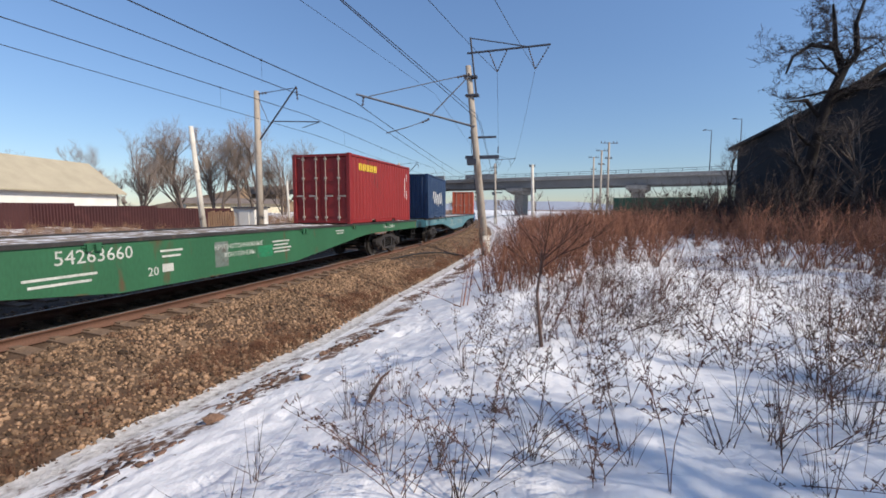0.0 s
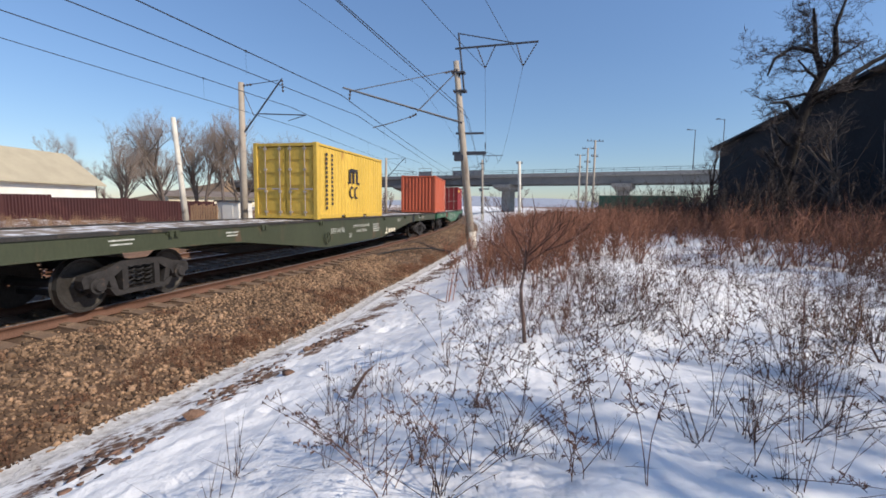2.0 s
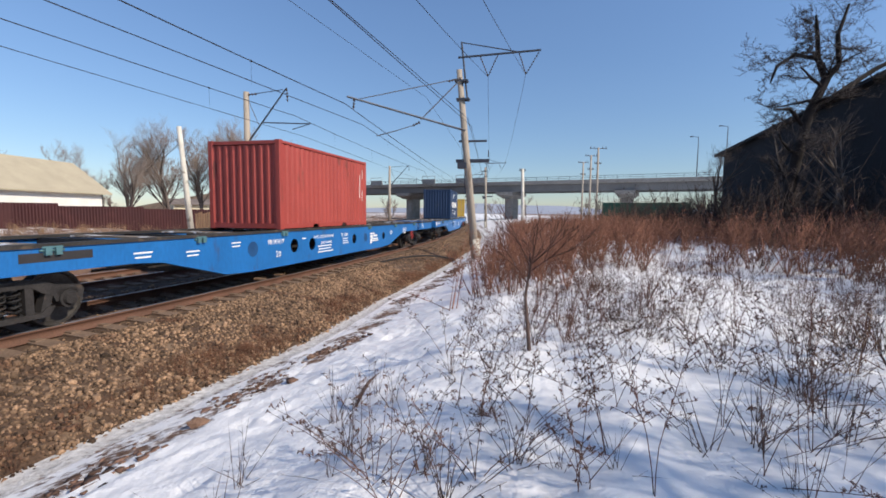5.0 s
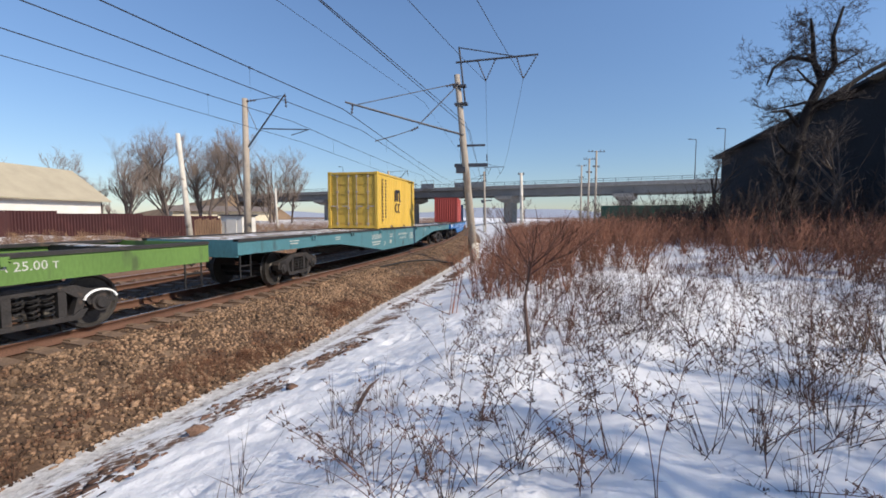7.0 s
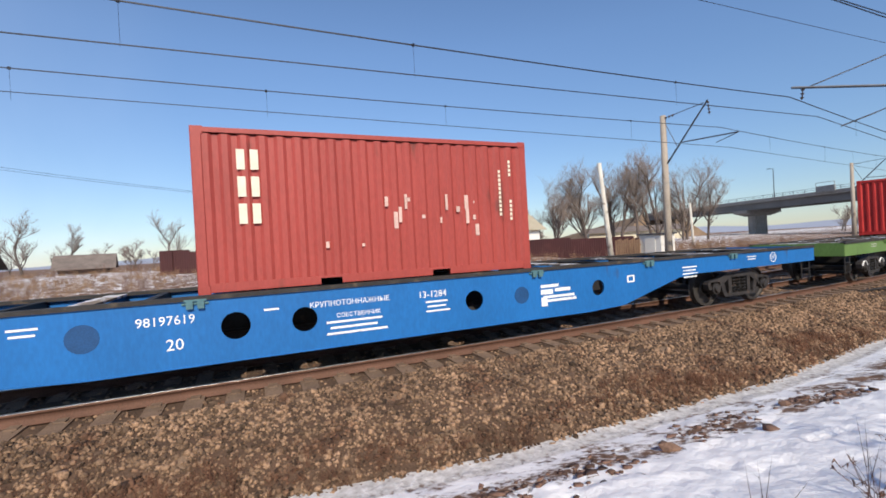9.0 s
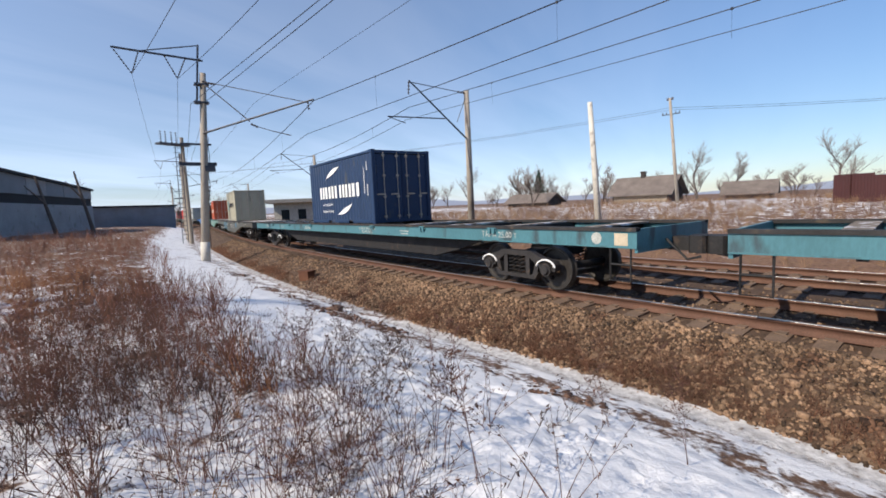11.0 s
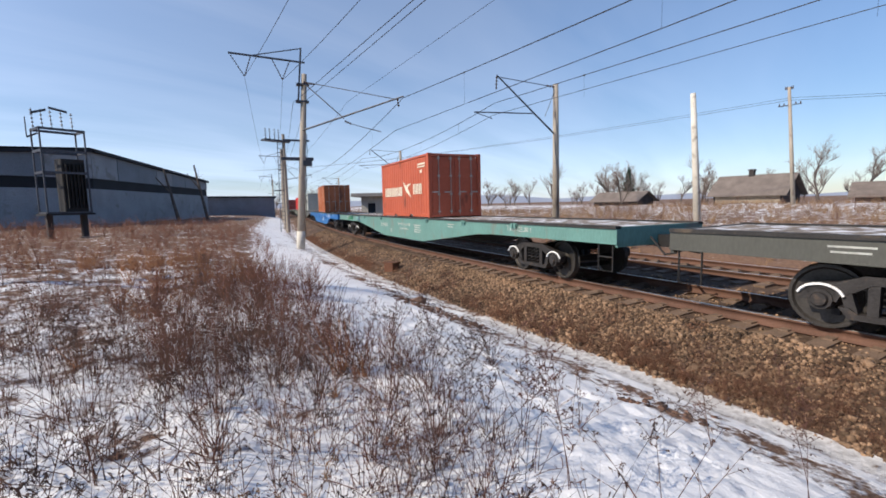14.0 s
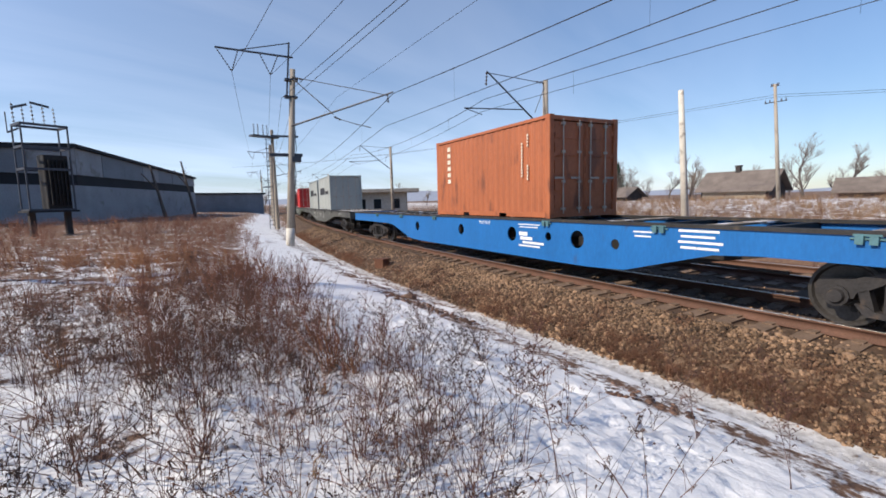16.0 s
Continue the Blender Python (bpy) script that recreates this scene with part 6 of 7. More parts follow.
def warehouse():
    t = thing("warehouse", "long grey industrial shed with dark window band", "warehouse")
    a, b, c = Vector((-11.8, -55.1, 0)), Vector((-32.0, -79.5, 0)), Vector((13.4, -48.2, 0))
    for p, q, h0, h1 in ((a, b, 8.0, 6.65), (c, a, 5.7, 8.0)):
        d = (q - p).normalized()
        nrm = Vector((d.y, -d.x, 0))
        if nrm.dot(p) > 0:
            nrm = -nrm
        def band(z0, z1, f0, f1, out, material, name):
            m = Mesher()
            zz = [[z if z < 6.9 else z + h0 + (h1 - h0) * f - 8.0 for z in (z0, z1)] for f in (f0, f1)]
            pp, qq = p.lerp(q, f0), p.lerp(q, f1)
            v = []
            for e, (lo, hi) in ((pp, zz[0]), (qq, zz[1])):
                for o in (out, -0.3):
                    v += [e + nrm * o + Vector((0, 0, lo)), e + nrm * o + Vector((0, 0, hi))]
            m.add(v, [(0, 1, 5, 4), (2, 3, 7, 6), (0, 1, 3, 2), (4, 5, 7, 6), (1, 3, 7, 5), (0, 2, 6, 4)])
            part(name, m, material, t)
        band(-0.5, 4.2, 0, 1, 0.0, wall_grey, "lower_wall")
        band(4.2, 5.2, 0, 1, -0.12, barn_dark, "window_band")
        n = 7
        for i in range(n):
            band(5.2, 7.7, i / n, (i + 1) / n - 0.002, 0.02 * (i % 2), clad_blue if i % 3 else wall_grey, "cladding_panel")
        band(7.7, 8.0, 0, 1, 0.35, barn_dark, "roof_edge")
    r = Mesher()
    v = [(-11.8, -55.1, 7.98), (-32.0, -79.5, 6.63), (-12, -100, 8.0), (30, -80, 9.0), (14, -47, 5.68)]
    r.add([(x, y, z + d) for d in (0, 0.15) for x, y, z in v], [(0, 1, 2, 3, 4), (5, 6, 7, 8, 9)])
    part("roof", r, barn_dark, t)
    for f in (0.2, 0.55):
        p = c.lerp(a, f)
        part("door", Mesher().box(-0.6, 0.6, -0.1, 0.1, 0, 2.6, pose(p.x, p.y + 0.2, 0, 0, 0, -15)), wall_dark, t)
    u = thing("warehouse", "low dark industrial shed further along the line", "warehouse")
    part("wall", Mesher().box(-53, -37, -108, -96, -0.5, 4.3), clad_blue, u)
    part("roof", Mesher().box(-53.4, -36.6, -108.4, -95.6, 4.3, 4.6), barn_dark, u)


warehouse()


def transformer():
    t = thing("transformer_station", "pole-mounted transformer in a steel frame with insulators", "transformer", pose(-5.5, -30.9, -2.3, 0, 0, 8) @ Matrix.Diagonal((0.6, 0.7, 1.18, 1)))
    for x, y in ((-1.5, -0.8), (1.5, -0.8), (-1.5, 0.8), (1.5, 0.8)):
        part("frame_post", Mesher().box(x - 0.05, x + 0.05, y - 0.05, y + 0.05, 3.5, 7.1), galv, t)
    for x in (-1.2, 1.2):
        part("leg", Mesher().box(x - 0.2, x + 0.2, -0.2, 0.2, -0.4, 3.6), wall_dark, t)
    for z in (3.6, 5.3, 6.2, 7.1):
        f = Mesher()
        f.box(-1.55, 1.55, -0.85, -0.77, z - 0.05, z + 0.05).box(-1.55, 1.55, 0.77, 0.85, z - 0.05, z + 0.05).box(-1.55, -1.47, -0.85, 0.85, z - 0.05, z + 0.05).box(1.47, 1.55, -0.85, 0.85, z - 0.05, z + 0.05)
        part("frame_rail", f, galv, t)
    b = Mesher().box(-1.4, 0.25, -0.6, 0.6, 3.65, 5.9, c=0.05)
    tank = part("tank", b, steel_dark, t, "dark ribbed transformer tank")
    for k in range(6):
        part("fin", Mesher().box(-1.3 + k * 0.25, -1.24 + k * 0.25, 0.6, 0.8, 3.8, 5.7), steel_dark, tank)
    part("platform", Mesher().box(-1.7, 1.7, -1.0, 1.0, 3.5, 3.58), steel_dark, t)
    for x in (-0.9, -0.2, 0.5, 1.1, 1.7):
        part("insulator", insulator(Mesher(), (x, 0.4, 7.1), (x + 0.05, 0.4, 7.9), 5, 0.1), ceramic, t)
    part("switch_arm", Mesher().tube((-0.6, 0.4, 7.9), (0.6, 0.4, 8.0), 0.05).tube((0.8, 0.4, 7.9), (1.8, 0.4, 7.7), 0.05).tube((1.5, 0.5, 6.9), (2.2, 0.5, 6.7), 0.04).tube((2.2, 0.5, 6.7), (2.2, 0.5, 7.5), 0.04), galv, t)


transformer()


def ladder_mast():
    t = thing("switch_pole", "concrete pole with ladder and switch platform beside the track", "utility pole")
    x, y = -24.0, -41.2
    part("post", Mesher().tube((x, y, -0.5), (x, y, 9.0), 0.2, 0.14, 10), pole_grey, t)
    l = Mesher()
    for d in (-0.25, 0.25):
        l.tube((x + 0.7 + d, y + 0.3, -0.4), (x + 0.55 + d, y + 0.3, 8.2), 0.035)
    for z in np.arange(0, 8.1, 0.4):
        l.tube((x + 0.43, y + 0.3, z), (x + 0.95, y + 0.3, z), 0.025, n=4)
    part("ladder", l, galv, t, "steel ladder")
    part("platform", Mesher().box(x - 0.4, x + 2.2, y - 0.2, y + 0.6, 8.2, 8.35), galv, t)
    for d in (0.6, 1.0, 1.5, 1.9):
        part("insulator", insulator(Mesher(), (x + d, y + 0.2, 8.35), (x + d, y + 0.2, 9.4), 5, 0.1), ceramic, t)
    part("second_post", Mesher().tube((x - 3.2, y - 6, -0.5), (x - 3.2, y - 6, 8.4), 0.2, 0.14, 10), pole_grey, t)


ladder_mast()


def halt():
    t = thing("railway_building", "small flat-roofed station building beside the far track", "station building", pose(-45, -47.2, 0, 0, 0, -47))
    part("wall", Mesher().box(-2.5, 5.0, -2.5, 2.5, -0.5, 3.2), mat("pale_plaster", (0.5, 0.47, 0.4), 0.9), t)
    part("roof", Mesher().box(-4.2, 6.2, -3.6, 3.6, 3.2, 3.65), concrete, t)
    for x in (-1.0, 1.5, 3.6):
        part("window", Mesher().box(x - 0.5, x + 0.5, 2.5, 2.56, 1.0, 2.3), glass_dark, t)
        part("window", Mesher().box(x - 0.5, x + 0.5, -2.56, -2.5, 1.0, 2.3), glass_dark, t)


halt()
for x, y, z, arm in ((25.5, 67.3, 12.0, 1.3), (27.3, 75.2, 11.9, 1.0), (29.4, 85, 11.9, 1.0)):
    plain_pole("utility_pole", (x, y, 0), (x, y, z), 0.2, 0.14, pole_grey, "grey concrete power pole with a crossarm before the overpass", ((0.99, arm, (1, 0)), (0.8, 0.6, (1, 0.3))))
plain_pole("utility_pole", (12.9, 60.6, -0.5), (12.66, 60.7, 8.0), 0.24, 0.2, white_pole, "pale concrete post with grey boxes", ((0.97, 0.4, (1, 0)),))


# ---- vegetation ----
def tube_arrays(segs, n=3):
    """Arrays for many thin tapered stalks: (a, b, r0, r1)."""
    a, b = np.array([s[0] for s in segs], float), np.array([s[1] for s in segs], float)
    r0, r1 = np.array([s[2] for s in segs], float), np.array([s[3] for s in segs], float)
    d = b - a
    d /= np.maximum(np.linalg.norm(d, axis=1, keepdims=True), 1e-9)
    h = np.where(np.abs(d[:, 2:3]) < 0.9, np.array([[0, 0, 1.0]]), np.array([[1.0, 0, 0]]))
    u = np.cross(d, h)
    u /= np.linalg.norm(u, axis=1, keepdims=True)
    w = np.cross(d, u)
    ang = np.arange(n) * 2 * math.pi / n
    ring = np.cos(ang)[None, :, None] * u[:, None] + np.sin(ang)[None, :, None] * w[:, None]
    v = np.concatenate([a[:, None] + ring * r0[:, None, None], b[:, None] + ring * r1[:, None, None]], 1)
    i = np.arange(n)
    f = np.stack([i, (i + 1) % n, n + (i + 1) % n, n + i], 1)
    F_ = f[None] + (np.arange(len(segs)) * 2 * n)[:, None, None]
    return v.reshape(-1, 3), F_.reshape(-1, 4)


def cone_arrays(segs):
    """Arrays for many thin stalks that taper to a point."""
    v, _ = tube_arrays([(a, b, r0, 0.0) for a, b, r0, r1 in segs], 3)
    v = v.reshape(-1, 6, 3)[:, :4]
    f = np.array([(0, 1, 3), (1, 2, 3), (2, 0, 3)])
    return v.reshape(-1, 3), (f[None] + (np.arange(len(segs)) * 4)[:, None, None]).reshape(-1, 3)


def weed_segs(seed, h, shoots=3, spread=0.25, side=7, heads=True, thick=1.0, joints=6):
    """A dry weed: bent tapering stems, some fallen over, with short side twigs and crumpled seed heads towards the top."""
    r = random.Random(seed)
    segs = []
    for k in range(shoots):
        a = r.uniform(0, 6.28)
        lean = r.uniform(0.02, spread) if r.random() > 0.22 else r.uniform(0.6, 1.8)
        p = Vector((r.uniform(-0.05, 0.05), r.uniform(-0.05, 0.05), -0.05))
        n = joints
        hh = h * r.uniform(0.5, 1.0)
        rad = 0.0048 * thick
        way = Vector((math.cos(a) * lean, math.sin(a) * lean, 1)).normalized()
        droop = Vector((math.cos(a), math.sin(a), -0.4)) * r.uniform(0.0, 0.09)
        nodes = [p]
        for i in range(n):
            way = (way + droop + Vector((r.uniform(-0.1, 0.1), r.uniform(-0.1, 0.1), 0))).normalized()
            q = p + way * hh / n
            segs.append((p, q if n > 5 else q + (q - p) * 0.35, rad * (1 - i / n * 0.7), rad * (1 - (i + 1) / n * 0.7)))
            p = q
            nodes.append(p)
        for j in range(side):
            f = r.uniform(0.3, 1.0) ** 0.8
            k0 = min(n - 1, int(f * n))
            base = nodes[k0].lerp(nodes[k0 + 1], f * n - k0) if k0 + 1 < len(nodes) else nodes[-1]
            b = r.uniform(0, 6.28)
            L = hh * r.uniform(0.04, 0.22) * (1.5 - f)
            tip = base + Vector((math.cos(b) * L * 0.75, math.sin(b) * L * 0.75, L * r.uniform(0.1, 1.0)))
            segs.append((base, tip, 0.0026 * thick, 0.0012 * thick))
            if heads:
                for g in range(4 if n > 5 else 2):
                    c = base.lerp(tip, r.uniform(0.5, 1.05))
                    e = c + Vector((r.uniform(-0.02, 0.02), r.uniform(-0.02, 0.02), r.uniform(-0.03, 0.02)))
                    segs.append((c, e, r.uniform(0.003, 0.0065) * thick, 0.002 * thick))
    return segs


def scatter(name, protos, spots, material, label, category):
    """Many plants as one uncountable mass: spots are (x, y, turn, scale, proto)."""
    V, Fc, k = [], [], 0
    cache = [cone_arrays(p) for p in protos]
    spots = np.asarray(spots, float)
    z = ground_z(spots[:, 0], spots[:, 1])
    for (x, y, a, s, i), zz in zip(spots, z):
        v, f = cache[int(i)]
        c, d = math.cos(a) * s, math.sin(a) * s
        V.append(np.stack([v[:, 0] * c - v[:, 1] * d + x, v[:, 0] * d + v[:, 1] * c + y, v[:, 2] * s + zz], 1))
        Fc.append(f + k)
        k += len(v)
    ob = bulk(name, np.concatenate(V), np.concatenate(Fc), material)
    return tagged(ob, label, category, kind="stuff")


def single_weeds():
    """The plants that stand out near the camera, each a thing of its own."""
    r = random.Random(11)
    kinds = []
    for k, (h, sh, sp, sd, m) in enumerate(((1.25, 3, 0.2, 20, twig_tan), (1.0, 5, 0.35, 14, twig_dark), (1.45, 2, 0.12, 26, twig_red), (0.7, 12, 0.7, 3, straw), (0.9, 6, 0.5, 8, twig_tan), (0.55, 16, 0.9, 2, twig_dark))):
        v, f = tube_arrays(weed_segs(100 + k, h, sh, sp * 1.5, sd, True, 0.8))
        ob = bulk("dry_weed", v, f, m)
        tagged(ob, ("tall dry weed with thin stems and seed heads", "dark branching dry weed in snow", "tall reddish weed with seed heads", "clump of dead pale grass in snow", "brown branching dry weed in snow", "low dark tuft of dead stalks in snow")[k], "dry weed", group="dry weeds by the path")
        kinds.append(ob)
    spots = [(0.5, 3.4, 1), (0.4, 3.5, 0), (0.25, 3.7, 2), (0.75, 3.1, 4), (1.5, 3.3, 0), (1.15, 2.6, 0), (2.1, 3.0, 2), (2.6, 3.9, 1), (3.6, 3.56, 3), (3.4, 2.9, 5), (4.3, 4.1, 0), (-0.6, 3.2, 5), (-0.35, 2.7, 4), (1.7, 4.4, 4), (2.2, 5.2, 1), (0.2, 5.2, 4), (3.1, 5.0, 2), (1.2, 2.2, 2), (0.85, 2.3, 4), (-0.2, 2.4, 4), (0.1, 2.25, 5), (0.3, 2.45, 4), (0.55, 2.6, 5), (-0.45, 2.95, 4), (1.9, 2.4, 0), (2.4, 2.6, 4), (3.0, 3.4, 1),
             (-5.0, -2.3, 1), (-5.3, -1.9, 0), (-4.2, -2.8, 4), (-4.6, -3.4, 1), (-3.6, -3.0, 0), (-3.2, -2.4, 2), (-2.6, -3.3, 4), (-2.2, -2.2, 1), (-1.6, -3.0, 3), (-3.9, -4.4, 1), (-5.6, -4.6, 4), (-4.4, -5.4, 2), (-2.9, -5.0, 0), (-1.4, -4.2, 4), (-0.9, -3.2, 1), (-5.8, -6.2, 1), (-3.3, -1.9, 4), (-2.4, -2.9, 0), (-4.9, -1.2, 2)]
    while len(spots) < 84:
        x, y = r.uniform(-6, -0.6), r.uniform(-7.5, -1.2)
        if 2.6 < math.hypot(x, y) < 8 and y < 0.74 * x - 0.3 and math.sin(x * 1.4 + 1) * math.sin(y * 1.3) > -0.35:
            spots.append((x, y, r.choice((1, 1, 2, 4, 5))))
    used = [False] * len(kinds)
    for x, y, k in spots:
        m = pose(x, y, gz(x, y), 0, 0, r.uniform(0, 360))
        if not used[k]:
            kinds[k].matrix_basis, used[k] = m, True
        else:
            copy_thing(kinds[k], m)


def sapling():
    t = thing("sapling", "young bare sapling with a spreading twiggy top", "sapling", pose(1.15, 4.85, gz(1.15, 4.85)))
    segs, crown = [], []
    r = random.Random(8)
    p = Vector((0, 0, -0.1))
    for i in range(5):
        q = p + Vector((r.uniform(-0.03, 0.03), r.uniform(-0.03, 0.03), 0.24))
        segs.append((p, q, 0.026 - i * 0.003, 0.023 - i * 0.003))
        p = q

    def fork(a, way, L, rad, depth):
        b = a + way * L
        crown.append((a, b, rad, rad * 0.6))
        if depth:
            for _ in range(3):
                w = (way + Vector((r.uniform(-0.8, 0.8), r.uniform(-0.8, 0.8), r.uniform(-0.1, 0.5)))).normalized()
                fork(a.lerp(b, r.uniform(0.5, 1)), w, L * r.uniform(0.55, 0.85), rad * 0.6, depth - 1)
    for _ in range(7):
        fork(p - Vector((0, 0, r.uniform(0, 0.5))), Vector((r.uniform(-0.9, 0.9), r.uniform(-0.9, 0.9), 0.8)).normalized(), 0.4, 0.011, 3)
    bulk("trunk", *tube_arrays(segs, 6), twig_dark, t)
    bulk("crown", *tube_arrays(crown, 3), twig_red, t)


def tree_segs(seed, h, trunk_r, levels=5, spread=0.55, bare=0.3, kids=(3, 5)):
    r = random.Random(seed)
    thick, thin = [], []

    def grow(a, way, L, rad, lev):
        n = 3
        p = a
        pts = [p]
        for i in range(n):
            way = (way + Vector((r.uniform(-0.16, 0.16), r.uniform(-0.16, 0.16), 0.06))).normalized()
            q = p + way * (L / n)
            r0, r1 = rad * (1 - 0.4 * i / n), rad * (1 - 0.4 * (i + 1) / n)
            (thick if lev > levels - 3 else thin).append((p, q, r0, r1))
            p = q
            pts.append(p)
        if lev:
            for _ in range(r.randint(*kids)):
                f = r.uniform(bare if lev == levels else 0.25, 1.0)
                k = min(n - 1, int(f * n))
                base = pts[k].lerp(pts[k + 1], f * n - k)
                out = Vector((r.uniform(-1, 1), r.uniform(-1, 1), r.uniform(-0.1, 0.7))).normalized()
                w = (way * (1 - spread) + out * spread).normalized()
                grow(base, w, L * r.uniform(0.5, 0.72), max(rad * 0.5, 0.015), lev - 1)
    grow(Vector((0, 0, -0.3)), Vector((r.uniform(-0.05, 0.05), r.uniform(-0.05, 0.05), 1)).normalized(), h * 0.5, trunk_r, levels)
    return thick, thin


def bare_tree(seed, h, trunk_r, label, material, twigs, levels=5, spread=0.55, kids=(3, 5)):
    t = thing("bare_tree", label, "tree", group="bare trees")
    a, b = tree_segs(seed, h, trunk_r, levels, spread, 0.14, kids)
    bulk("trunk", *tube_arrays(a, 6), material, t)["label"] = "trunk and main limbs"
    bulk("crown", *cone_arrays([(p, q + (q - p) * 0.2, u, v) for p, q, u, v in b]), twigs, t)["label"] = "fine leafless twigs"
    return t


def gnarled_tree(twigs):
    """A crooked old tree: a leaning trunk that forks into two bent stems, with one long low limb."""
    t = thing("bare_tree", "dark crooked leafless tree with a forked leaning trunk", "tree", group="bare trees")
    r = random.Random(19)
    thick, thin = [], []

    def grow(a, way, L, rad, lev):
        p = a
        for i in range(4):
            way = (way + Vector((r.uniform(-0.35, 0.35), r.uniform(-0.35, 0.35), r.uniform(-0.3, 0.3)))).normalized()
            q = p + way * (L / 4)
            (thick if rad > 0.05 else thin).append((p, q, rad * (1 - 0.15 * i), rad * (1 - 0.15 * (i + 1))))
            p = q
            if lev:
                for _ in range(r.randint(1, 2)):
                    out = Vector((r.uniform(-1, 1), r.uniform(-1, 1), r.uniform(-0.5, 0.8))).normalized()
                    grow(q, (way * 0.4 + out * 0.6).normalized(), L * r.uniform(0.35, 0.6), max(rad * 0.5, 0.012), lev - 1)
    limbs = (
        (((17.0, 21.0, 0.2), (17.2, 21.0, 2.5), (17.5, 20.9, 4.8), (18.0, 21.0, 6.8), (18.7, 21.0, 8.4)), 0.28, 0.19),
        (((18.7, 21.0, 8.4), (18.35, 21.1, 9.4), (18.3, 21.2, 10.7), (18.0, 21.0, 11.3)), 0.15, 0.05),
        (((18.7, 21.0, 8.4), (19.2, 20.9, 9.1), (18.95, 20.8, 10.4), (19.45, 20.9, 11.8)), 0.16, 0.05),
        (((18.0, 21.0, 6.8), (19.2, 21.2, 7.6), (21.3, 21.3, 9.0), (23.5, 21.2, 10.2)), 0.16, 0.08),
        (((18.35, 21.1, 9.4), (17.3, 21.2, 9.6), (16.3, 21.0, 9.0), (15.9, 20.8, 8.2)), 0.11, 0.04),
        (((17.8, 21.0, 6.2), (16.9, 20.8, 7.0), (16.1, 20.7, 6.9)), 0.1, 0.04))
    for pts, r0, r1 in limbs:
        pts = [Vector(p) for p in pts]
        n = len(pts) - 1
        for i, (p, q) in enumerate(zip(pts, pts[1:])):
            u, v = r0 + (r1 - r0) * i / n, r0 + (r1 - r0) * (i + 1) / n
            thick.append((p, q + (q - p) * 0.03, u, v))
            for _ in range(3 if r0 < 0.3 else 1):
                out = Vector((r.uniform(-1, 1), r.uniform(-0.8, 0.8), r.uniform(-0.2, 0.8))).normalized()
                grow(p.lerp(q, r.random()), out, r.uniform(0.8, 1.7), v * 0.42, 3)
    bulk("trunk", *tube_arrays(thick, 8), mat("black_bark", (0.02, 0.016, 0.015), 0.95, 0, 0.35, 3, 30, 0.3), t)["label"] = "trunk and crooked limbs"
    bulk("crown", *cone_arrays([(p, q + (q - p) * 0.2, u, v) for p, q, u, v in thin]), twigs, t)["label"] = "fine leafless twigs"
    pale = [(19.5, 20.6, 1), (20.6, 21.2, 2), (21.6, 20.2, 3), (18.6, 23, 4)]
    for x, y, k in pale:
        st = thing("sapling", "thin pale bare sapling before a dark shed", "sapling", group="pale saplings")
        z = gz(x, y)
        segs = [((x, y, z - 0.2), (x + r.uniform(-0.8, 0.4), y, z + 3.0), 0.05, 0.035)]
        segs.append((segs[0][1], (segs[0][1][0] + r.uniform(-0.8, 0.2), y, z + 5.5), 0.035, 0.015))
        for _ in range(9):
            c = Vector(segs[0][1]).lerp(Vector(segs[1][1]), r.uniform(-0.6, 0.9))
            segs.append((c, c + Vector((r.uniform(-0.9, 0.9), r.uniform(-0.5, 0.5), r.uniform(0.3, 1.0))), 0.016, 0.006))
        bulk("trunk", *tube_arrays(segs, 5), bark_pale, st)


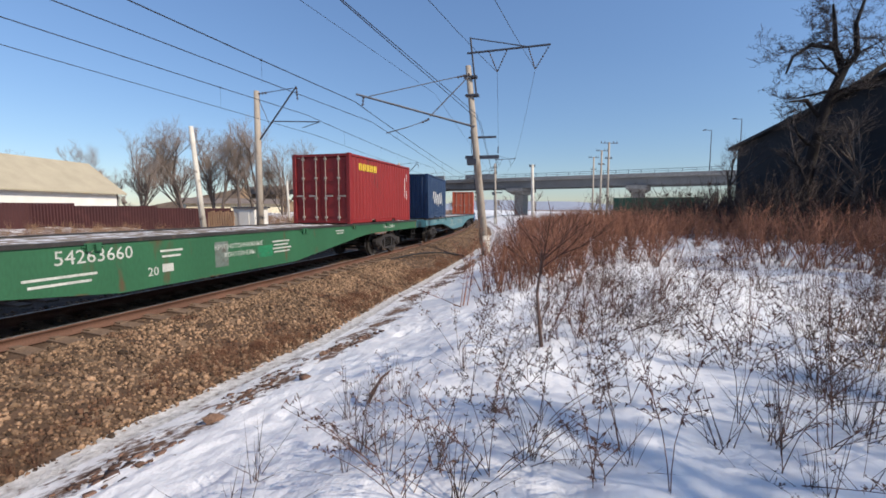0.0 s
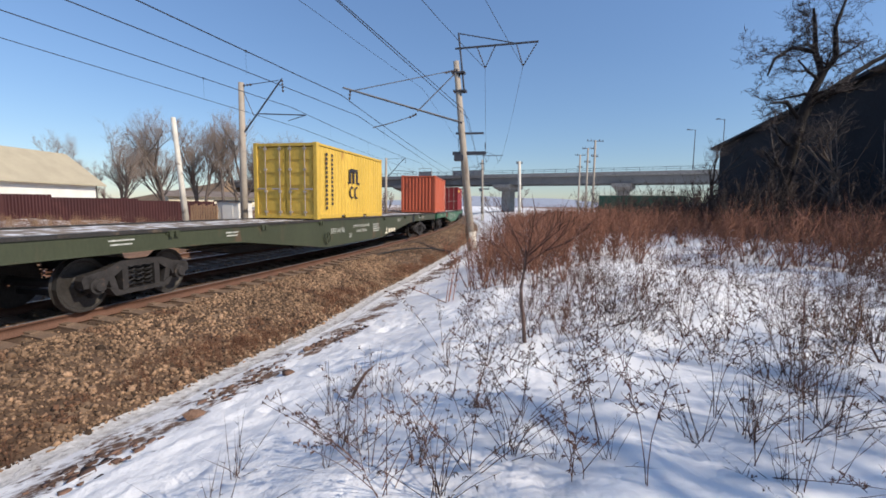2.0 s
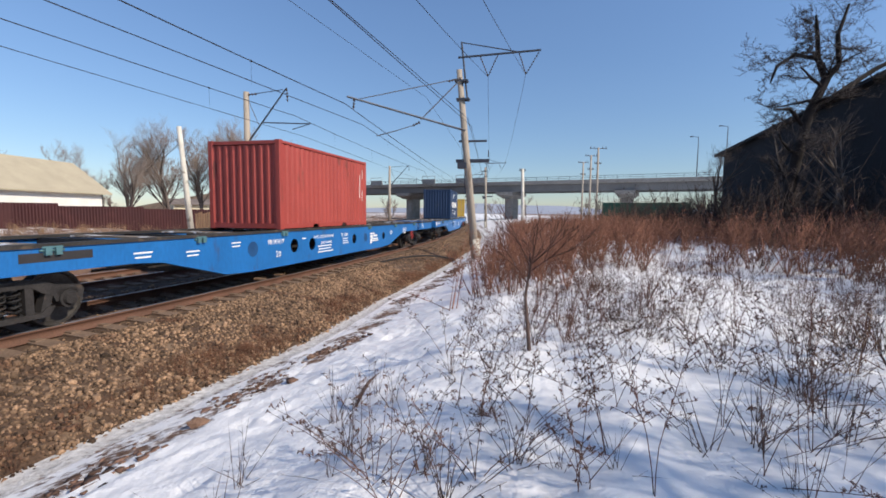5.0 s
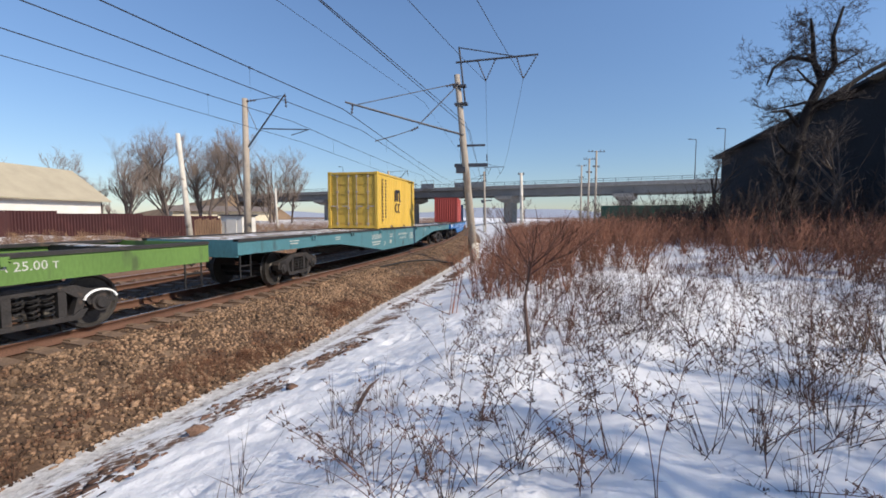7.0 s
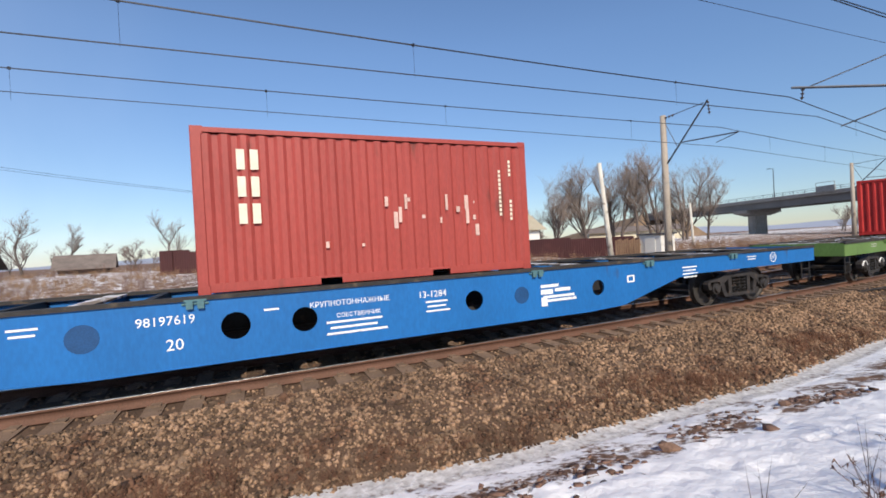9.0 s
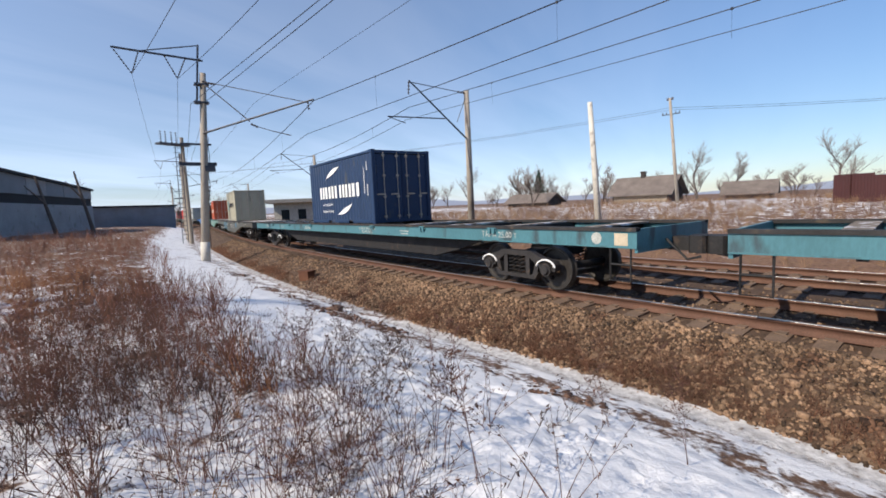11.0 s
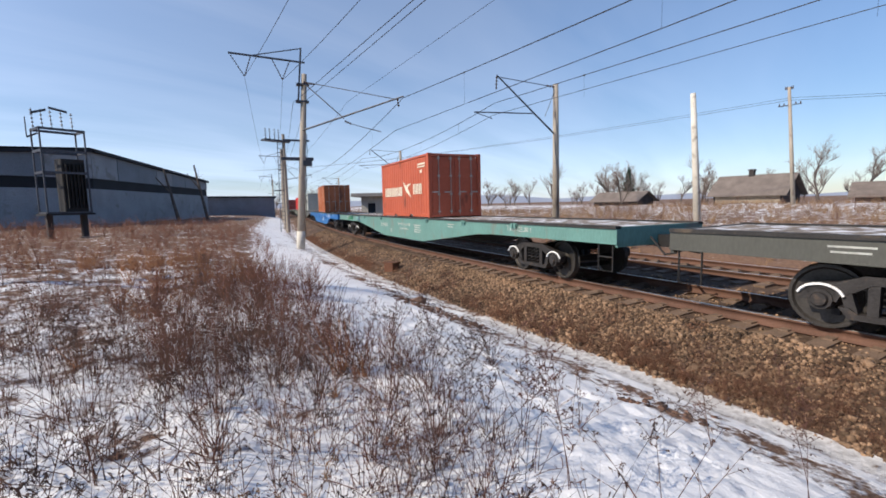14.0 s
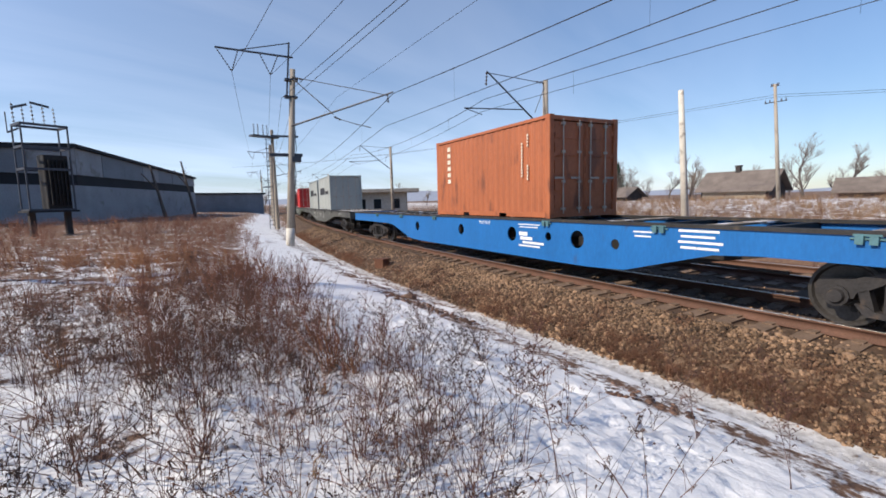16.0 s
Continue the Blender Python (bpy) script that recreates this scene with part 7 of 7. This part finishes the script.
def woods():
    haze = mat("far_twigs", (0.23, 0.185, 0.155), 0.95, 0, 0.2, 0.3, 6, 0)
    r = random.Random(21)
    kinds = [bare_tree(31 + k, h, 0.3, "tall leafless deciduous tree with a wide crown", bark, haze, 5, 0.46, (4, 6)) for k, h in enumerate((17.5, 18.5, 16.5))]
    spots = [(-33.5, 84, 1.02), (-39, 80, 1.05), (-45, 79, 1.0), (-50, 76, 0.95), (-37, 90, 1.1), (-30, 86, 0.85), (-56, 72, 0.75), (-28, 92, 0.8), (-42, 84, 1.1), (-47.5, 82, 1.0), (-35, 79, 0.95), (-53, 80, 0.9), (-31, 90, 0.95)]
    for i, (x, y, s) in enumerate(spots):
        m = pose(x, y, -0.2, 0, 0, r.uniform(0, 360)) @ Matrix.Scale(s, 4)
        if i < 3:
            kinds[i].matrix_basis = m
        else:
            ob = copy_thing(kinds[i % 3], Matrix.Identity(4))
            ob.matrix_basis = m
    small = [bare_tree(51 + k, h, 0.12, "small leafless tree among dry grass", bark, haze, 4, 0.5, (4, 6)) for k, h in enumerate((7, 6))]
    spots = []
    for k in range(110):
        az = radians(r.uniform(34, 132))
        d = r.uniform(78, 170)
        spots.append((-math.sin(az) * d, math.cos(az) * d, r.uniform(0.7, 1.5)))
    spots += [(-15 + r.uniform(-3, 3), 150 + r.uniform(-10, 30), 1.2) for _ in range(3)] + [(x, 130 + r.uniform(0, 30), 1.1) for x in (5, 12, 22, 30, 46, 60)]
    spots += [(-30 - r.uniform(0, 20), -150 - r.uniform(0, 40), 1.5) for _ in range(4)] + [(-72, -130, 1.3), (-80, -120, 1.4), (-36, -104, 1.2), (-31, -84, 1.2), (-95, -95, 1.2)]
    for i, (x, y, s) in enumerate(spots):
        m = pose(x, y, gz(x, y), 0, 0, r.uniform(0, 360)) @ Matrix.Scale(s, 4)
        if i < 2:
            small[i].matrix_basis = m
        else:
            copy_thing(small[i % 2], Matrix.Identity(4)).matrix_basis = m
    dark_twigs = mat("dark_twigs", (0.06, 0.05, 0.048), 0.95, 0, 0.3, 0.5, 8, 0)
    big = bare_tree(77, 14.5, 0.3, "dark leafless tree, some copies added out of view to cast shade", bark, dark_twigs, 5, 0.62, (3, 5))
    # this tree and the next two stand unseen, added to shade the brush
    big.matrix_basis = pose(19.5, 9.5, 0.4, 0, 0, 40) @ Matrix.Scale(0.85, 4)
    for x, y, s in ((21.5, 13.5, 0.85), (17.0, 6.0, 0.75)):
        copy_thing(big, Matrix.Identity(4)).matrix_basis = pose(x, y, gz(x, y), 0, 0, x * 43) @ Matrix.Scale(s, 4)
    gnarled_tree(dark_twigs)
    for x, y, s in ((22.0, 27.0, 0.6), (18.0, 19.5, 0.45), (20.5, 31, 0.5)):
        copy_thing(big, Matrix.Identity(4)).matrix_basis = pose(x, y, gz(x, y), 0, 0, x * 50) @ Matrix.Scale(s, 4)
    # unseen trees right of and behind the camera, added to streak the snow with shadow
    for x, y, s in ((21, -2, 0.9), (18.5, 3, 0.8), (23, 8, 0.8)):
        copy_thing(big, Matrix.Identity(4)).matrix_basis = pose(x, y, gz(x, y), 0, 0, x * 37) @ Matrix.Scale(s, 4)
    for x, y, s in ((11, -2, 0.8), (10, -3.3, 0.62), (12.6, -1.4, 0.6), (15.5, -4.3, 0.9), (13.2, -0.3, 0.55), (17.5, -2.8, 0.9)):
        copy_thing(big, Matrix.Identity(4)).matrix_basis = pose(x, y, gz(x, y), 0, 0, x * 61) @ Matrix.Scale(s, 4)
    left = copy_thing(big, Matrix.Identity(4))
    left.matrix_basis = pose(0.6, -15.0, 0.4, 0, 0, 120) @ Matrix.Scale(0.62, 4)
    for x, y, h in ((-21.5, -62, 7.0), (-26.5, -66, 8.0)):
        st = thing("dead_tree", "dead bare trunk beside the sheds", "tree")
        part("trunk", Mesher().tube((x, y, 0), (x + 1.2, y - 0.5, h), 0.22, 0.1, 8).tube((x + 0.6, y, h * 0.55), (x + 2.2, y - 0.4, h * 0.85), 0.1, 0.05), bark, st)


def spruce():
    t = thing("spruce", "small dark green spruce tree", "tree", pose(-90.1, -30, 1.6))
    part("trunk", Mesher().tube((0, 0, -0.3), (0, 0, 6.0), 0.15, 0.03), bark, t)
    r = random.Random(5)
    segs = []
    for k in range(900):
        z = r.uniform(0.6, 6.6)
        a = r.uniform(0, 6.28)
        L = (6.9 - z) * 0.38 * r.uniform(0.6, 1.05)
        d = Vector((math.cos(a), math.sin(a), 0))
        p = Vector((0, 0, z)) + d * L * r.uniform(0.1, 0.8)
        segs.append((p, p + d * L * 0.3 + Vector((r.uniform(-0.15, 0.15), r.uniform(-0.15, 0.15), -0.15)), 0.09, 0.02))
    bulk("crown", *tube_arrays(segs, 4), spruce_mat, t)


def undergrowth():
    rng = np.random.default_rng(9)
    tall = [weed_segs(k, h, sh, 0.3, 8, True, 0.7, 3) for k, (h, sh) in enumerate(((1.2, 2), (1.0, 3), (1.4, 2), (0.9, 5), (1.1, 3), (0.8, 4)))]
    fallen = [weed_segs(140 + k, 1.35, 2, 2.6, 9, True, 1.0, 6) for k in range(5)]
    low = [weed_segs(40 + k, 0.55, 9, 0.7, 2, False, 1.0, 2) for k in range(4)]
    brush = [weed_segs(60 + k, 1.5, 6, 0.5, 13, False, 2.4, 2) for k in range(5)]
    grass = [weed_segs(80 + k, 0.6, 16, 0.6, 0, False, 1.7, 2) for k in range(4)]

    def field(num, keep, protos, smin, smax, reach=75):
        out = []
        while len(out) < num:
            x, y = rng.uniform(-reach, reach, 6000), rng.uniform(-reach, reach, 6000)
            s, w = to_line(x, y)
            ok = keep(x, y, s, w, np.hypot(x, y), rng.random(6000))
            for i in np.where(ok)[0]:
                out.append((x[i], y[i], rng.uniform(0, 6.28), rng.uniform(smin, smax), rng.integers(len(protos))))
        return out[:num]

    def clump(x, y, sc):
        return 0.5 + 0.5 * np.sin(x * sc + 1.7 * np.sin(y * sc * 0.7)) * np.sin(y * sc * 1.1 + 1.3 * np.sin(x * sc * 0.8))

    # sunlit field ahead, weeds thin in the snow
    near = field(560, lambda x, y, s, w, r, u: (w > 7.0) & (r > 2.8) & (r < 17) & (y > 0) & (x > -0.5) & (u < (0.25 + 0.75 * clump(x, y, 0.9) ** 2) * np.clip(r / 9, 0.3, 1)), tall, 0.55, 1.15, 17)
    scatter("weeds_ahead", tall, near, twig_tan, "thin dry weeds standing in snow", "dry weeds")
    near = field(420, lambda x, y, s, w, r, u: (w > 6.0) & (r > 2.6) & (r < 14) & (y > 0) & (u < clump(x, y, 1.1) ** 2), low, 0.6, 1.2, 14)
    scatter("low_weeds_ahead", low, near, twig_dark, "low dark dead stalks in snow", "dry weeds")
    near = field(230, lambda x, y, s, w, r, u: (w > 7.4) & (r > 3.0) & (r < 11) & (y > 1) & (x > 0.2), fallen, 0.6, 1.1, 11)
    scatter("fallen_stalks_ahead", fallen, near, twig_dark, "long dry stalks fallen over in snow", "dry weeds")
    near = field(600, lambda x, y, s, w, r, u: (w > 7.2) & (r > 2.6) & (r < 11) & (y < -0.8) & (u < 0.3 + 0.7 * clump(x, y, 0.6)), fallen, 0.5, 1.0, 11)
    scatter("fallen_stalks_behind", fallen, near, twig_dark, "long dry stalks fallen over in snow", "dry weeds")
    # the field behind
    near = field(2300, lambda x, y, s, w, r, u: (w > 6.9) & (r > 7.5) & (r < 17) & (y < -0.5) & (u < 0.15 + 0.85 * clump(x, y, 0.8)), tall, 0.45, 0.95, 17)
    scatter("far_weeds_behind", tall, near, brush_red, "thin reddish dry weeds standing in snow", "dry weeds")
    near = field(1250, lambda x, y, s, w, r, u: (w > 6.9) & (r > 2.2) & (r < 8) & (y < -0.5) & (u < 0.15 + 0.85 * clump(x, y, 0.8)), tall, 0.5, 1.05, 8)
    scatter("weeds_behind", tall, near, twig_tan, "thin dry weeds standing in snow", "dry weeds")
    near = field(1300, lambda x, y, s, w, r, u: (w > 6.2) & (r > 2.6) & (r < 11) & (y < -0.5) & (u < 0.15 + 0.85 * clump(x, y, 1.0) ** 1.5), low, 0.6, 1.3, 11)
    scatter("low_weeds_behind", low, near, twig_red, "low reddish dead stalks in snow", "dry weeds")
    # reddish clumps beside the path behind
    spots = [(cx + rng.normal(0, sp), cy + rng.normal(0, sp), rng.uniform(0, 6.28), rng.uniform(0.35, 0.68), rng.integers(5)) for cx, cy, sp, num in ((-4.7, -8.6, 0.5, 22), (-3.4, -5.0, 0.2, 8), (-3.6, -6.2, 0.2, 7), (-3.3, -9.2, 0.6, 10), (-1.7, -9.7, 0.6, 10), (-2.3, -6.6, 0.25, 5), (-4.3, -5.2, 0.2, 6), (-5.6, -10.5, 0.6, 22)) for _ in range(num)]
    scatter("red_clumps", brush, spots, mat("rusty_stalks", (0.15, 0.062, 0.042), 0.95, 0, 0.4, 0.7, 9, 0), "dense clumps of red-brown dead stalks in snow", "dry weeds")
    # brush
    a = field(2300, lambda x, y, s, w, r, u: (w > 5.6) & (y > 4) & (x < 24.0) & ((r > 13) | ((x < 3.5) & (y > 9))) & (r < 58) & (u < (0.3 + 0.7 * clump(x, y, 0.35)) * np.clip(16 / r, 0.3, 1) * np.where((r < 24) & (x > 6), 0.35, 1)), brush, 0.7, 1.35)
    scatter("brush_ahead", brush, a, brush_red, "dense reddish brown leafless brush", "brush")
    a = field(2300, lambda x, y, s, w, r, u: (w > 5.8) & (y < -2) & (r > 9) & (r < 60) & (u < (0.12 + 0.88 * clump(x, y, 0.3)) * np.clip(14 / r, 0.3, 1)), brush, 0.3, 0.62)
    scatter("brush_behind", brush, a, brush_red, "dense reddish brown leafless brush", "brush")
    a = field(1050, lambda x, y, s, w, r, u: (w > 6.4) & (y < -9) & (r > 14) & (r < 46) & (u < 0.25 + 0.75 * clump(x, y, 0.22)), brush, 0.5, 0.9)
    scatter("tall_brush_behind", brush, a, brush_red, "dense reddish brown leafless brush before the sheds", "brush")
    a = field(700, lambda x, y, s, w, r, u: (w > 6.4) & (r > 5) & (r < 20) & (y < -2) & (u < clump(x + 9, y, 0.7) ** 4), grass, 0.6, 1.2, 20)
    scatter("straw_tufts", grass, a, mat("rusty_grass", (0.27, 0.13, 0.06), 0.95, 0, 0.3, 0.6, 8, 0), "rust-coloured dead grass tufts in snow", "dead grass")
    a = field(900, lambda x, y, s, w, r, u: (w > toe(s) - 1.25) & (w < toe(s) + 0.02) & (s > -9.5) & (s < -2) & (u < 0.12 + 0.88 * clump(x, y, 1.6) ** 1.5), grass, 0.25, 0.5, 15)
    scatter("slope_grass", grass, a, mat("dark_dead_grass", (0.1, 0.048, 0.028), 0.95, 0, 0.35, 0.8, 8, 0), "dark rusty dead grass on the ballast slope", "dead grass")
    # brush near the shed, its twigs coloured dark to carry the shade there
    a = field(420, lambda x, y, s, w, r, u: (x > 13) & (x < 23.5) & (y > 13) & (y < 40) & (u < (x - 10) / 13), brush, 0.9, 2.9, 42)
    scatter("thicket", brush, a, mat("shaded_thicket_twigs", (0.05, 0.036, 0.03), 0.95, 0, 0.4, 0.6, 8, 0), "tangled thicket before a dark shed, shade put into its colour", "brush")
    a = field(170, lambda x, y, s, w, r, u: (w > 7.5) & (r > 5) & (r < 16) & (y > 2) & (x > 0.5) & (u < clump(x + 4, y, 0.8) ** 3), brush, 0.3, 0.62, 16)
    scatter("brush_in_snow", brush, a, twig_red, "small reddish brown leafless shrubs in snow", "brush")
    # dead grass beyond the tracks and by the ballast
    a = field(4800, lambda x, y, s, w, r, u: (w < -9.3) & (w > -60) & (r < 75) & (u < 0.15 + 0.85 * clump(x, y, 0.25)), grass, 0.6, 1.4)
    scatter("far_dead_grass", grass, a, straw, "dead straw-coloured grass beyond the tracks", "dead grass")
    a = field(1300, lambda x, y, s, w, r, u: (w < -10) & (w > -62) & (r < 75) & (u < clump(x, y, 0.2)), brush, 0.5, 1.0)
    scatter("far_brush", brush, a, twig_tan, "dry brown scrub beyond the tracks", "scrub")
    a = field(2300, lambda x, y, s, w, r, u: (w > toe(s) - 0.9 + 0.5 * np.abs(np.sin(s * 0.6))) & (w < toe(s) + 0.05) & (np.abs(s) < 40) & (u < 0.1 + 0.9 * clump(x, y, 0.9) ** 2), grass, 0.28, 0.55, 42)
    scatter("toe_grass", grass, a, mat("dead_brown_grass", (0.13, 0.062, 0.035), 0.95, 0, 0.35, 0.8, 8, 0), "rusty brown grass tufts at the foot of the ballast", "dead grass")


def small_things():
    r = random.Random(3)
    for x, y, s in ((-2.65, 5.04, 0.12), (-8.9, -9.2, 0.2), (-2.0, 7.5, 0.08)):
        bm = bmesh.new()
        bmesh.ops.create_icosphere(bm, subdivisions=1, radius=s)
        for v in bm.verts:
            v.co *= 1 + r.uniform(-0.28, 0.28)
            v.co.z *= 0.6
        me = bpy.data.meshes.new("rock")
        bm.to_mesh(me)
        bm.free()
        ob = part("rock", me, stone_brown)
        ob.matrix_basis = pose(x, y, gz(x, y) + s * 0.2)
        tagged(ob, "brown half-buried rock beside the path", "rock", group="rocks")
    m = Mesher()
    pts = [Vector((-0.72, 4.35, gz(-0.72, 4.35) + 0.02)), Vector((-0.68, 4.4, gz(-0.7, 4.4) + 0.12)), Vector((-0.6, 4.48, gz(-0.6, 4.48) + 0.2)), Vector((-0.5, 4.52, gz(-0.5, 4.5) + 0.24))]
    for i, (a, b) in enumerate(zip(pts, pts[1:])):
        m.tube(a, b, (0.012, 0.022, 0.016)[i], (0.022, 0.016, 0.004)[i], 6)
    tagged(part("dead_leaf", m, twig_dark), "curled dark dead leaf stalk in snow", "dead leaf")
    c = Mesher()
    pts = []
    for i in range(15):
        f = i / 14
        p = on_line(17.0 + 7.0 * f, 0.6 + 2.0 * f, 0)
        p.z = float(np.interp(0.6 + 2.0 * f, PROFILE_W, PROFILE_Z)) + 0.12 + 0.25 * math.sin(f * math.pi)
        pts.append(p)
    c.path(pts, 0.04, 6)
    tagged(part("cable", c, steel_dark), "thick black cable across the ballast slope", "cable")
    b = thing("track_box", "small rusty trackside junction box", "trackside box", pose(*on_line(-17.2, 1.9), 0, 0, 0))
    part("body", Mesher().box(-0.18, 0.18, -0.25, 0.25, -0.75, -0.3, c=0.02), mat("rusty_box", RUST, 0.8), b)
    part("lid", Mesher().box(-0.2, 0.2, -0.27, 0.27, -0.3, -0.26), mat("rusty_box", RUST, 0.8), b)


single_weeds()
sapling()
woods()
spruce()
undergrowth()
small_things()
build_train()
build_track()
stone_bank()
motions()
